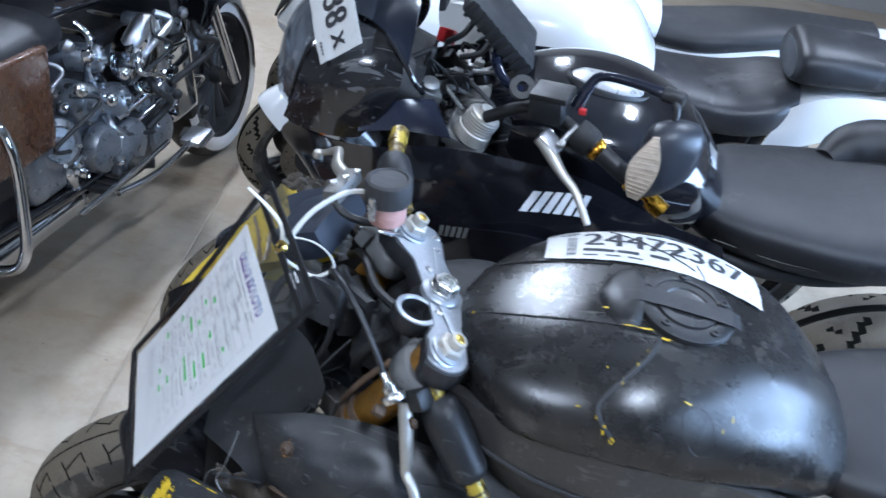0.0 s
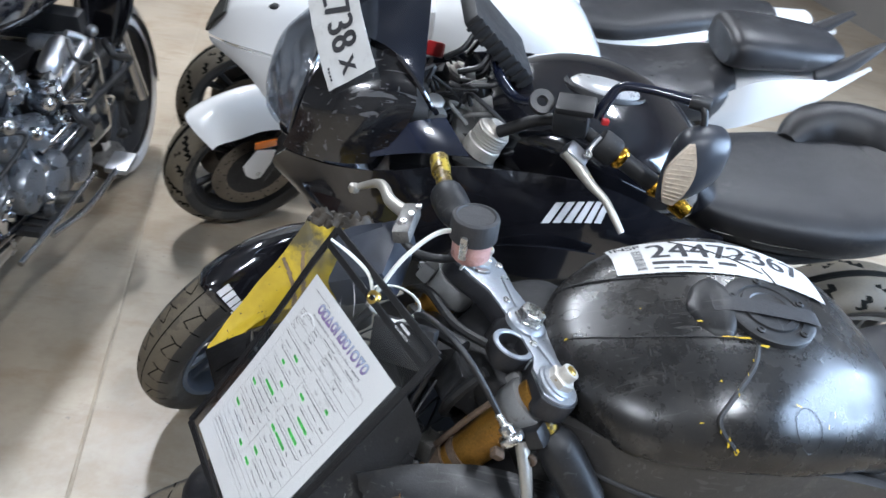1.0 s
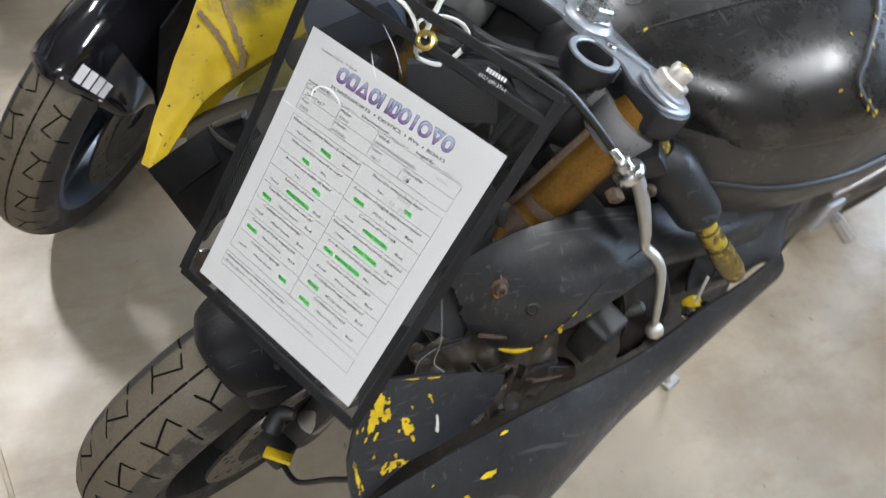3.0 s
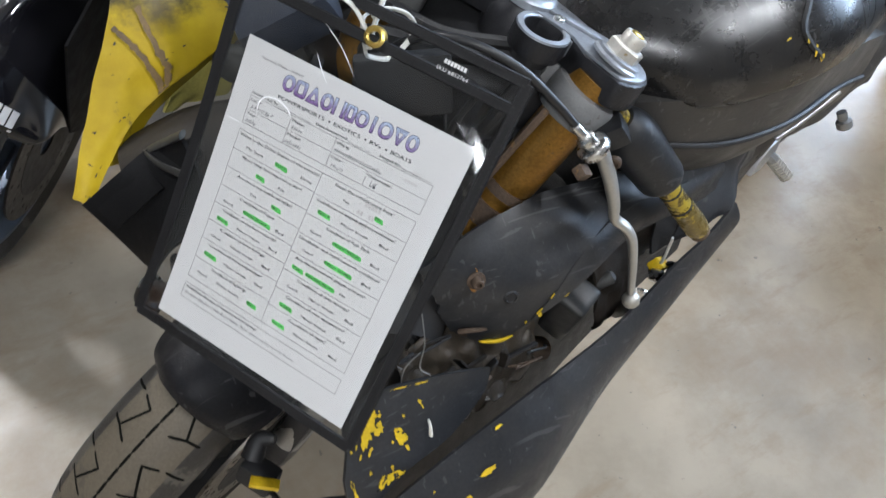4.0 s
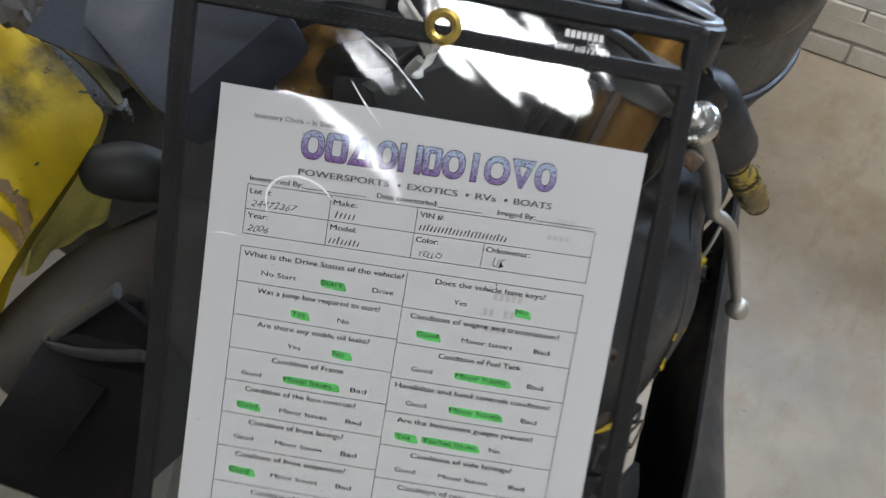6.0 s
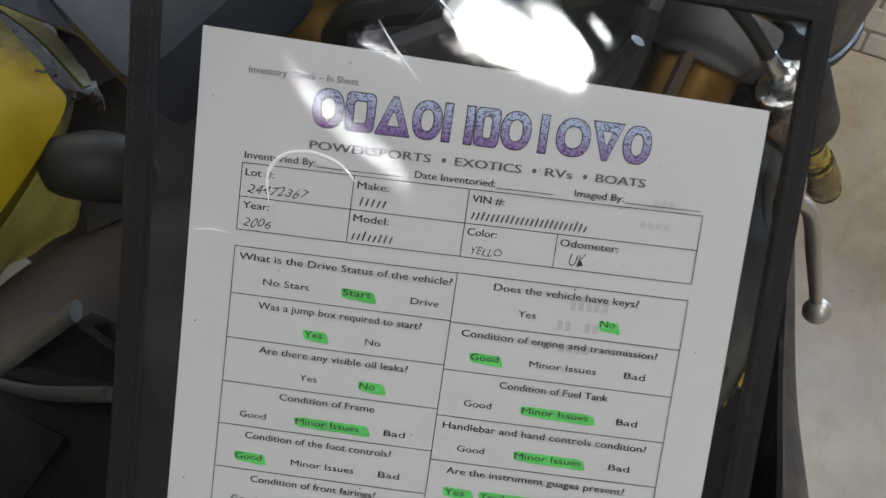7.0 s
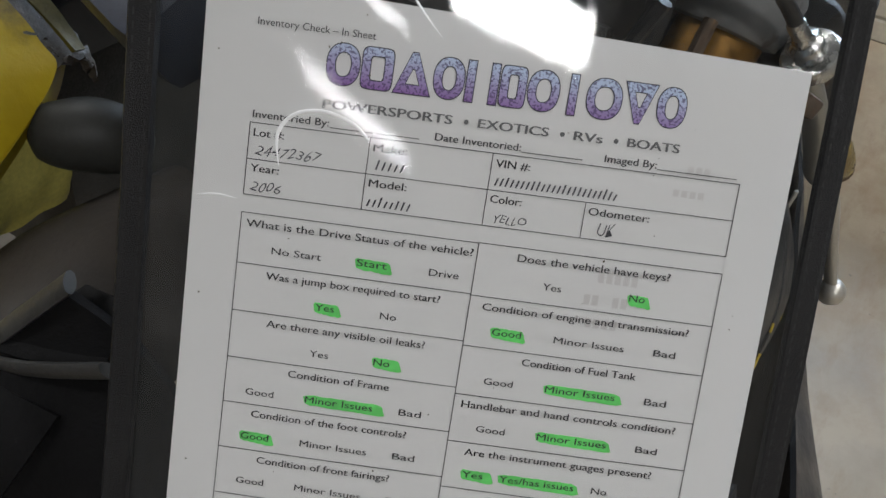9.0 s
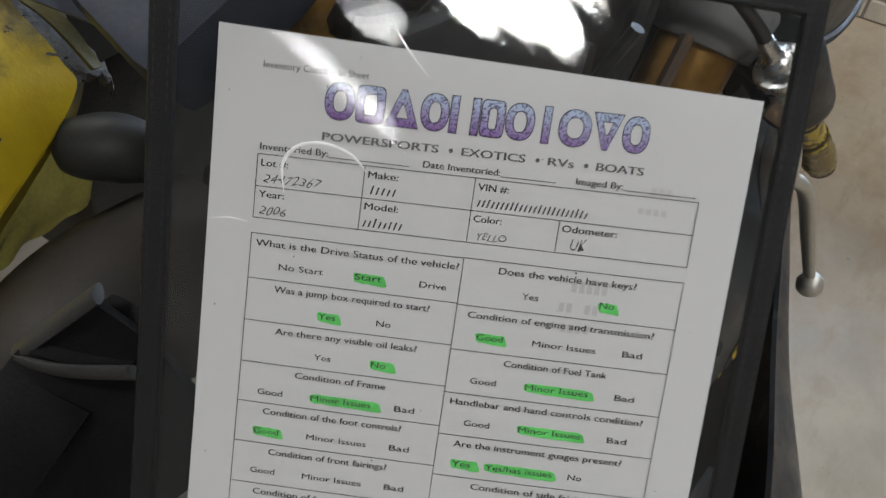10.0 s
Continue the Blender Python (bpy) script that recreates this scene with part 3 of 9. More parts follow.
def tyre_point(R, width, u, a, lift=0.0):
    """The place on a tyre's skin across (u, -1 to 1) and round (a, radians) it."""
    h = R * 0.27
    t = u * 2.35
    y = width / 2 * math.sin(t) if abs(t) < 1.57 else math.copysign(width / 2 * (1 - 0.32 * (abs(t) - 1.57)), t)
    r = R - h * 0.62 * (1 - math.cos(t)) if abs(t) < 1.57 else R - h * 0.62 - h * 0.38 * (abs(t) - 1.57) / 0.78
    return V((r + lift * math.cos(t)) * math.cos(a), y + lift * math.sin(t), (r + lift * math.cos(t)) * math.sin(a))


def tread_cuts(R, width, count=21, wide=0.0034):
    """Angular cuts of the tread as flat near-black strips on the skin: a centre line and hooked strokes on both halves.
    """
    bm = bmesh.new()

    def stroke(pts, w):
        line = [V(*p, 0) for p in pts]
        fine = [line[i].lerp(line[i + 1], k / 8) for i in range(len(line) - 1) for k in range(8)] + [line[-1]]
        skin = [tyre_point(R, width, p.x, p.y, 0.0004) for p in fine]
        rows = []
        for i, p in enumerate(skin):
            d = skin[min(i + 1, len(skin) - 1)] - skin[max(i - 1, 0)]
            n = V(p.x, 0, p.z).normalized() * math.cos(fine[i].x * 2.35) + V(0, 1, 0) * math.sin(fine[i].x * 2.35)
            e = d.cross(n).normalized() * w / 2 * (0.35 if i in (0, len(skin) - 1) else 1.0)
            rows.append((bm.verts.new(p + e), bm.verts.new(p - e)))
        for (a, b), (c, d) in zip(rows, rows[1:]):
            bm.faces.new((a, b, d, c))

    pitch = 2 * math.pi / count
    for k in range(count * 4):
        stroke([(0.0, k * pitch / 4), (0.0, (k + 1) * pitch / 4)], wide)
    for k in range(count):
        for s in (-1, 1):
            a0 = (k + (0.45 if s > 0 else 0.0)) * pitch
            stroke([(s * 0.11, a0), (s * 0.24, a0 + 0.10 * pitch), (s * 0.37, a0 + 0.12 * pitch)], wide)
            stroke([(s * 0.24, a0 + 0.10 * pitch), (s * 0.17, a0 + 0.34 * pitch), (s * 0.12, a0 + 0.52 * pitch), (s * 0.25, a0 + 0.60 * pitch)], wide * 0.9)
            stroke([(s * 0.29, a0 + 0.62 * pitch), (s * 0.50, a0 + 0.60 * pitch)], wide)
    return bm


def tyre(R, width, tread=True, seg=150, ring=34, rim_r=None, bm=None):
    """A tyre round y, with moulded grooves cut into its tread."""
    bm = bm or bmesh.new()
    rr = rim_r or R * 0.73
    h = R - rr
    loops = []
    deep = {}

    def groove(v):
        return deep.get((round(v.co.x, 5), round(v.co.y, 5), round(v.co.z, 5)), False)

    for s in range(seg):
        a = 2 * math.pi * s / seg
        lp = []
        for k in range(ring):
            u = k / (ring - 1) * 2 - 1
            t = u * 2.35
            y = width / 2 * math.sin(t) if abs(t) < 1.57 else math.copysign(width / 2 * (1 - 0.32 * (abs(t) - 1.57)), t)
            r = R - h * 0.62 * (1 - math.cos(t)) if abs(t) < 1.57 else R - h * 0.62 - h * 0.38 * (abs(t) - 1.57) / 0.78
            if tread and abs(u) < 0.62:
                ph = (a * 10 / (2 * math.pi)) % 1.0
                g = abs(u) < 0.026
                q = (ph + (0.5 if u > 0 else 0)) % 1.0
                v = abs(u)
                g = g or (0.09 < v < 0.60 and abs(q - 0.08 - 0.80 * (v - 0.09)) < 0.036)
                g = g or (0.24 < v < 0.60 and abs(q - 0.60 - 0.80 * (v - 0.24)) < 0.032)
                g = g or (0.12 < v < 0.40 and abs(q - 0.62 + 1.1 * (v - 0.12)) < 0.030)
                if g:
                    r -= 0.0045
                    deep[(round(r * math.cos(a), 5), round(y, 5), round(r * math.sin(a), 5))] = True
            lp.append(V(r * math.cos(a), y, r * math.sin(a)))
        loops.append(lp)
    vs = [[bm.verts.new(p) for p in lp] for lp in loops]
    for s in range(seg):
        a, b = vs[s], vs[(s + 1) % seg]
        for k in range(ring - 1):
            f = bm.faces.new((a[k], a[k + 1], b[k + 1], b[k]))
            if tread and abs((k + 0.5) / (ring - 1) * 2 - 1) < 0.6:
                cut = sum(1 for v in f.verts if groove(v))
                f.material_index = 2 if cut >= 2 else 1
    return bm


def wheel(parent, name, m, R=0.30, width=0.12, rim="matte_black", spokes=5, discs=True, tread=True, fine=True, tyre_mat=("rubber", "tread", "groove"), disc_mat="disc"):
    """A cast wheel round the y of m: tyre, rim, spokes, brake discs with holes."""
    hub = part(name, lathe([(0.025, -width * 0.45), (0.035, -width * 0.3), (0.035, width * 0.3), (0.025, width * 0.45)], pose(0, 0, 0, 90), 20), rim, parent, at=m)
    tire = part("tyre", tyre(R, width, tread and not fine, 200 if fine else 120, 61 if fine else 37), tyre_mat, hub, at=m)
    if fine:
        for p in tire.data.polygons:
            across = abs((p.index % 60 + 0.5) / 30 - 1)
            if across < 0.34:
                p.material_index = 1
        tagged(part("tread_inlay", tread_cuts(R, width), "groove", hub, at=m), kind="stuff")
    rr = R * 0.73
    w = width * 0.38
    bm = lathe([(rr + 0.006, -w - 0.004), (rr + 0.006, -w + 0.006), (rr - 0.012, -w + 0.014), (rr - 0.02, 0), (rr - 0.012, w - 0.014), (rr + 0.006, w - 0.006), (rr + 0.006, w + 0.004), (rr - 0.006, w + 0.004), (rr - 0.024, 0), (rr - 0.006, -w - 0.004)], pose(0, 0, 0, 90), 64, closed=True)
    part("rim", bm, rim, hub, at=m)
    for k in range(spokes):
        q = pose(0, 0, 0, 0, 360 * k / spokes, 0)
        bm = bmesh.new()
        tube([q @ V(0.02, 0, 0.0), q @ V(rr * 0.5, 0, 0.012), q @ V(rr - 0.015, 0, 0.03)], [0.016, 0.012, 0.014], 7, 8, bm, 1.6)
        tube([q @ V(0.02, 0, 0.0), q @ V(rr * 0.5, 0, -0.012), q @ V(rr - 0.015, 0, -0.03)], [0.016, 0.012, 0.014], 7, 8, bm, 1.6)
        part("spoke", bm, rim, hub, at=m)
    if discs:
        for s in (-1, 1):
            y = s * width * 0.52
            bm = bmesh.new()
            ra, rb = R * 0.34, R * 0.53
            seg = 60
            rows = []
            for r, dy in ((ra, -0.0022), (rb, -0.0022), (rb, 0.0022), (ra, 0.0022)):
                rows.append([V(r * math.cos(2 * math.pi * i / seg), y + dy, r * math.sin(2 * math.pi * i / seg)) for i in range(seg)])
            rings(bm, rows, closed=True)
            disc = part("brake_disc", bm, disc_mat, hub, at=m)
            bm = bmesh.new()
            for i in range(30):
                a = 2 * math.pi * i / 30
                r = ra + (rb - ra) * (0.25 + 0.25 * (i % 3))
                lathe([(0.004, 0), (0.004, 0.0006)], pose(r * math.cos(a), y + s * 0.0022, r * math.sin(a)) @ pose(0, 0, 0, -90 * s), 8, bm)
            tagged(part("disc_holes", bm, "matte_black", hub, at=m), kind="stuff")
            bm = lathe([(0.03, y - s * 0.006), (ra * 0.6, y - s * 0.004), (ra + 0.006, y - s * 0.001), (ra + 0.006, y + s * 0.003), (ra * 0.6, y + s * 0.0), (0.03, y - s * 0.002)], pose(0, 0, 0, -90), 24, closed=True)
            part("disc_carrier", bm, "matte_black", hub, at=m)
    return hub


def words(text, size=1.0, shear=0.0, thin=0.0):
    """A bmesh of flat lettering in the built-in font, from the origin along x."""
    c = bpy.data.curves.new("t", "FONT")
    c.body, c.size, c.shear, c.resolution_u, c.offset = text, size, shear, 3, -thin
    ob = bpy.data.objects.new("t", c)
    me = bpy.data.meshes.new_from_object(ob)
    bm = bmesh.new()
    bm.from_mesh(me)
    bpy.data.objects.remove(ob)
    bpy.data.curves.remove(c)
    bpy.data.meshes.remove(me)
    return bm


def fitted(text, x0, x1, y, cap, shear=0.0, bold=0.0, thin=0.0):
    """Lettering from x0 to x1 with its baseline at y and capitals cap high."""
    bm = words(text, 1.0, shear, thin)
    xs = [v.co.x for v in bm.verts]
    k = (x1 - x0) / max(max(xs) - min(xs), 1e-6)
    lo = min(xs)
    for v in bm.verts:
        v.co = V(x0 + (v.co.x - lo) * k, y + v.co.y * cap / 0.7, 0)
    if bold:
        other = bm.copy()
        bmesh.ops.translate(other, vec=(bold, 0, 0.00003), verts=other.verts)
        merge(bm, other)
    return bm


def cr(pts, s):
    """The point at s (0 to 1) of the smooth line through pts."""
    k = len(pts) - 1
    s = min(max(s, 0), 1) * k
    j = min(int(s), k - 1)
    u = s - j
    p0, p1, p2, p3 = (Vector(pts[min(max(i, 0), k)]) for i in (j - 1, j, j + 1, j + 2))
    if k == 1:
        return p1.lerp(p2, u)
    return 0.5 * ((2 * p1) + (p2 - p0) * u + (2 * p0 - 5 * p1 + 4 * p2 - p3) * u * u + (3 * p1 - p0 - 3 * p2 + p3) * u ** 3)


def on_sheet(rows, u, v, lift=0.0):
    def at(a, b):
        return cr([cr(r, a) for r in rows], b)
    p, e = at(u, v), 0.01
    n = (at(u + e, v) - at(u - e, v)).cross(at(u, v + e) - at(u, v - e))
    return p + n.normalized() * lift


def daub(bm, rows, u, v, ru, rv, seed, lift=0.0026, n=16, jag=0.45):
    """An irregular flat patch lying on a sheet."""
    rnd = random.Random(seed)
    c = bm.verts.new(on_sheet(rows, u, v, lift))
    vs = []
    for i in range(n):
        a = 2 * math.pi * i / n
        q = V(1.6 * math.cos(a), 1.6 * math.sin(a), seed * 3.7)
        k = 0.78 + jag * (0.75 * noise.noise(q) + 0.55 * noise.noise(q * 3.1) + 0.18 * (rnd.random() - 0.5))
        vs.append(bm.verts.new(on_sheet(rows, u + ru * k * math.cos(a), v + rv * k * math.sin(a), lift)))
    for i in range(n):
        bm.faces.new((c, vs[i], vs[(i + 1) % n]))
    return bm


def crumbs(bm, rows, u, v, ru, rv, seed):
    """A ragged remnant of paint: a core with flakes round it."""
    rnd = random.Random(seed)
    daub(bm, rows, u, v, ru * 0.62, rv * 0.62, seed, -0.0030, 30, 0.7)
    for _ in range(int(5 + 120 * ru)):
        a, r = rnd.uniform(0, 2 * math.pi), rnd.uniform(0.45, 1.05)
        k = rnd.uniform(0.12, 0.30)
        daub(bm, rows, u + ru * r * math.cos(a), v + rv * r * math.sin(a), ru * k, rv * k, rnd.random() * 90, -0.0031, 9, 0.6)


def blob_top(secs, x, y, lift=0.0):
    """The point on the upper side of a blob over x, y, in the blob's own frame."""
    lo, hi = 0.0, 1.0
    for _ in range(30):
        m = (lo + hi) / 2
        if cr([s[:3] for s in secs], m).x < x:
            lo = m
        else:
            hi = m
    a, b, c = cr([s[:3] for s in secs], lo), cr([s[3:6] for s in secs], lo), cr([(s[6], 0, 0) for s in secs], lo).x
    r = min(abs(y - a.y) / b.x, 0.995)
    h = b.y * (1 - r ** c) ** (1 / c)
    # across the side the lift leans outwards
    n = V(0, (y - a.y) / b.x * r ** (c - 2) * b.y / b.x if r > 0.01 else 0, max(h / b.y, 0.05) ** (c - 1)).normalized()
    return V(x, y, a.z + h) + n * lift

# ---- the hall ----
def slab(name, x0, x1, y0, y1, z0, z1, material, kind="structure", label="", category=""):
    bm = box(x1 - x0, y1 - y0, z1 - z0, pose((x0 + x1) / 2, (y0 + y1) / 2, (z0 + z1) / 2))
    return solo(name, bm, material, label, category, kind=kind, smooth=False)


# floor slabs with saw-cut joints between them
JX = -0.70
bm = bmesh.new()
floor = tagged(new("floor"), "sealed beige concrete floor with saw-cut joints and stains", "floor", kind="structure")
PLACE[floor] = Matrix()
turn = pose(JX, 1.4, 0, 0, 0, 10.5)
edges_x, edges_y = [-9.4, -4.2, 0.0, 4.2, 9.4], [-11.0, -7.4, -2.6, 4.6, 9.4, 12.5]
for xa, xb in zip(edges_x, edges_x[1:]):
    for ya, yb in zip(edges_y, edges_y[1:]):
        bm = box(xb - xa - 0.004, yb - ya - 0.004, 0.1, pose((xa + xb) / 2, (ya + yb) / 2, -0.05), 0.003, segs=1)
        part("floor_slab", bm, "floor", floor, at=turn, smooth=False)
solo("ground", box(30, 30, 0.1, pose(0, 1, -0.0525)), "tan", "tan joint filler under the floor slabs", "ground", kind="structure", smooth=False)

# low brick kerb with dark cladding above it
WX = 1.937
kerb = tagged(new("wall_east"), "low painted brick base under dark metal cladding", "wall", kind="structure")
PLACE[kerb] = Matrix()
part("mortar_bed", box(0.2, 3.94, 0.166, pose(WX + 0.106, -0.83, 0.083)), "mortar", kerb, smooth=False)
for c, z in enumerate((0.0305, 0.0965, 0.142)):
    hgt = (0.061, 0.065, 0.044)[c]
    for i in range(13):
        y = -2.8 + 0.3 * i + (0.15 if c % 2 else 0.0) + 0.018
        part("brick", box(0.1, 0.292, hgt - 0.006, pose(WX + 0.05, y, z if c else 0.031), 0.004, segs=1), "brick", kerb, smooth=False)
# height is made up, set to keep door light off the floor
part("cladding", box(0.1, 3.94, 0.80, pose(WX + 0.14, -0.83, 0.17 + 0.40)), "dark_panel", kerb, smooth=False)
# hall shell, unseen: added to enclose the place and bounce its light
slab("wall_north", -8.2, 8.2, 9.6, 9.8, 0, CEIL, "wall", label="pale painted hall wall", category="wall")
slab("wall_south", -8.2, 8.2, -6.2, -6.0, 0, CEIL, "wall", label="pale painted hall wall", category="wall")
slab("wall_west", -8.2, -8.0, -6.0, 9.6, 0, CEIL, "wall", label="pale painted hall wall", category="wall")
bm = box(0.2, 4.5, CEIL, pose(4.7, -3.75, CEIL / 2))
box(0.2, 6.8, CEIL, pose(4.7, 6.2, CEIL / 2), bm=bm)
box(0.2, 4.3, CEIL - 3.5, pose(4.7, 0.65, 3.5 + (CEIL - 3.5) / 2), bm=bm)
solo("wall_far_east", bm, "wall", "pale painted hall wall with a roll-up door opening", "wall", kind="structure", smooth=False)
slab("ceiling", -8.2, 6.2, -6.2, 9.8, CEIL, CEIL + 0.15, "ceiling", label="pale hall ceiling", category="ceiling")
for lx, ly, watts, sx, sy, turn in LAMPS:
    lamp = thing("ceiling_light", pose(lx, ly, CEIL - 0.13, 0, 0, turn), "white fluorescent ceiling light with a lit diffuser", "ceiling light", "ceiling lights of the hall")
    part("housing", box(sx + 0.08, sy + 0.16, 0.1, pose(0, 0, 0.075), 0.01), "wall", lamp)
    part("diffuser", box(sx + 0.01, sy + 0.04, 0.02, pose(0, 0, 0.012), 0.004), "lamp", lamp)

# ---- inspection form in a hanging vinyl holder ----
HO = V(-0.1015, 0.7889, 0.8980)
HX, HD = V(0.5097, -0.8563, -0.0838), V(-0.5351, -0.2392, -0.8102)
HN = HX.cross(-HD)
HOLD = Matrix((HX, -HD, HN)).transposed().to_4x4()
HOLD.translation = HO
PW, PH = 0.2159, 0.2794


def warp(bm, lift=0.0):
    """The slight twist of the hanging holder."""
    for v in bm.verts:
        u, w = v.co.x / PW, -v.co.y / PH
        v.co.z += 0.0065 * (1 - 2 * u) * (1 - 2 * w) - 0.016 * max(0.0, w * (1 - w)) * max(0.0, 1 - u) ** 3 + lift
    return bm


def quad(bm, x0, y0, x1, y1, z=0.0, nx=1, ny=1):
    g = [[bm.verts.new((x0 + (x1 - x0) * i / nx, y0 + (y1 - y0) * j / ny, z)) for i in range(nx + 1)] for j in range(ny + 1)]
    for j in range(ny):
        for i in range(nx):
            bm.faces.new((g[j][i], g[j][i + 1], g[j + 1][i + 1], g[j + 1][i]))


mm = 0.001
SKEW = [(0, 5.5), (30, 5.0), (47, 4.2), (60, 3.1), (73, 2.2), (80, 1.6), (100, 0.4), (150, 0.0), (300, 0.0)]


def printed(bm):
    """The copied form sits a little crooked on its sheet, most at the head."""
    for v in bm.verts:
        v.co.y += 0.001 * float(np.interp(-v.co.y / mm, [a for a, b in SKEW], [b for a, b in SKEW])) * v.co.x / PW
    return bm


holder = thing("document_holder", HOLD, "clear vinyl document holder with black binding and brass eyelet, hanging", "document holder")
HL, HR, HT, HB = -20 * mm, 230 * mm, 63 * mm, -291 * mm
for lift, nm in ((0.0016, "front_pocket"), (-0.0012, "back_pocket")):
    bm = bmesh.new()
    quad(bm, HL, HB, HR, HT if lift < 0 else 40 * mm, 0, 110, 150)
    for v in bm.verts:
        # crumpled where no paper backs the sheet
        out = min(1.0, max(0.0, -v.co.x, v.co.x - PW, v.co.y) / (12 * mm))
        q = V((v.co.x - v.co.y) * 8, (v.co.x + v.co.y) * 52, lift * 900)
        v.co.z += 0.0004 * noise.noise(v.co * 9) + out * 0.00022 * (0.3 - abs(noise.noise(q))) + out * 0.00010 * (0.3 - abs(noise.noise(q * 2.7)))
    pk = part(nm, warp(bm, lift), "vinyl", holder, at=HOLD)
    pk.visible_shadow = False


def strip(pts, w, t, bm=None):
    """A flat tape along a line in the holder's plane."""
    bm = bm or bmesh.new()
    (xa, ya), (xb, yb) = pts
    d = (V(xb, yb, 0) - V(xa, ya, 0))
    n = max(2, int(d.length / 0.02))
    e = V(-d.y, d.x, 0).normalized() * w / 2
    loops = []
    for i in range(n + 1):
        p = V(xa, ya, 0) + d * i / n
        wob = V(0, 0, 0.0006 * noise.noise(p * 40))
        loops.append([p + e + wob, p + e * 0.8 + V(0, 0, t) + wob, p - e * 0.8 + V(0, 0, t) + wob, p - e + wob, p - e * 0.8 - V(0, 0, t) + wob, p + e * 0.8 - V(0, 0, t) + wob])
    rings(bm, loops)
    return bm


for pts, w in ((((HL, HB), (HL, HT)), 0.011), (((HR, HB), (HR, HT)), 0.011), (((HL, HB), (HR, HB)), 0.011), (((HL, HT), (HR, HT)), 0.010), (((HL, 40 * mm), (HR, 40 * mm)), 0.010)):
    edge = part("binding", warp(strip(pts, w, 0.0022)), "binding", holder, at=HOLD)
    bm = bmesh.new()
    (xa, ya), (xb, yb) = pts
    d = V(xb - xa, yb - ya, 0)
    for off in (-0.25, 0.25):
        e = V(-d.y, d.x, 0).normalized() * w * off
        k = int(d.length / 0.0045)
        for i in range(k):
            p = V(xa, ya, 0.0024) + e + d * (i + 0.5) / k
            quad(bm, p.x - (0.0013 if abs(d.x) > 0.1 else 0.0003), p.y - (0.0013 if abs(d.y) > 0.1 else 0.0003), p.x + (0.0013 if abs(d.x) > 0.1 else 0.0003), p.y + (0.0013 if abs(d.y) > 0.1 else 0.0003), 0.0024)
    part("stitches", warp(bm), "matte_black", edge, at=HOLD)
bm = lathe([(0.0045, -0.003), (0.009, -0.003), (0.0092, -0.001), (0.009, 0.003), (0.0065, 0.0038), (0.0045, 0.003)], pose(102 * mm, 44 * mm, 0), 28, closed=True)
part("eyelet", warp(bm), "brass", holder, at=HOLD)
bm = fitted("SKU #812764", 158 * mm, 186 * mm, 40.5 * mm + 3 * mm, 3.2 * mm)
warp(bm, 0.0026)
part("print", bm, "white_ink", holder, at=HOLD)
bm = bmesh.new()
for i in range(7):
    quad(bm, (162 + i * 2.9) * mm, 50 * mm, (164.2 + i * 2.9) * mm, 53.6 * mm)
part("mark_print", warp(bm, 0.0026), "white_ink", holder, at=HOLD)

form = thing("inspection_form", HOLD, "printed paper check-in form with handwriting and green highlighter marks", "paper form")
bm = bmesh.new()
quad(bm, 0, -PH, PW, 0, 0, 16, 20)
ext = bmesh.ops.extrude_face_region(bm, geom=bm.faces[:])
bmesh.ops.translate(bm, vec=(0, 0, -0.0002), verts=[v for v in ext["geom"] if isinstance(v, bmesh.types.BMVert)])
part("sheet", warp(bm), "paper", form, at=HOLD)

ink = bmesh.new()


def write(text, x0, x1, y, cap=2.6, shear=0.0, bm=None, bold=0.00012):
    return merge(bm or ink, fitted(text, x0 * mm, x1 * mm, -y * mm, cap * mm, shear, bold))


def rule(bm, x0, y0, x1, y1, w=0.3):
    if x0 == x1:
        quad(bm, (x0 - w / 2) * mm, -y1 * mm, (x0 + w / 2) * mm, -y0 * mm, 0, 1, 6)
    else:
        quad(bm, x0 * mm, (-y0 - w / 2) * mm, x1 * mm, (-y0 + w / 2) * mm, 0, 6, 1)


write("Inventory Check – In Sheet", 17.5, 57.5, 14.6, 2.5, bold=0)
XL, XM, XR = 18.0, 104.0, 196.5
write("Inventoried By:", 18.6, 45, 45.8, 2.6)
rule(ink, 45.5, 46.1, 77, 46.1)
write("Date Inventoried:", 82.5, 113.5, 45.8, 2.6)
rule(ink, 114, 46.1, 136.5, 46.1)
write("Imaged By:", 144.5, 164, 45.8, 2.6)
rule(ink, 164.5, 46.1, 195, 46.1)
for a, b in (("Lot #:", (19.5, 30, 52.2)), ("Year:", (19.5, 29.5, 64.6)), ("Make:", (61.5, 73.5, 52.2)), ("Model:", (61.5, 75, 64.6)), ("VIN #:", (105.5, 118, 52.2)), ("Color:", (105.5, 117, 64.6)), ("Odometer:", (142, 165, 64.6))):
    write(a, *b, 2.7)
T1, T2, B0, PITCH = 47.6, 73.0, 79.4, 19.0
for y in (T1, (T1 + T2) / 2, T2):
    rule(ink, XL, y, XR, y)
for x in (XL, 60, XM, XR):
    rule(ink, x, T1, x, T2)
rule(ink, 140.5, (T1 + T2) / 2, 140.5, T2)
ROWS = ((79.4, 98.0, 116.0, 134.2, 152.0, 170.4, 189.4, 210.0, 231.4), (79.2, 98.4, 117.6, 136.6, 155.4, 174.2, 193.2, 212.0, 231.4))
for i in range(9):
    rule(ink, XL, ROWS[0][i], XM, ROWS[0][i])
    rule(ink, XM, ROWS[1][i], XR, ROWS[1][i])
for x in (XL, XM, XR):
    rule(ink, x, B0, x, B0 + PITCH * 8)
YA = B0 + PITCH * 8 + 7
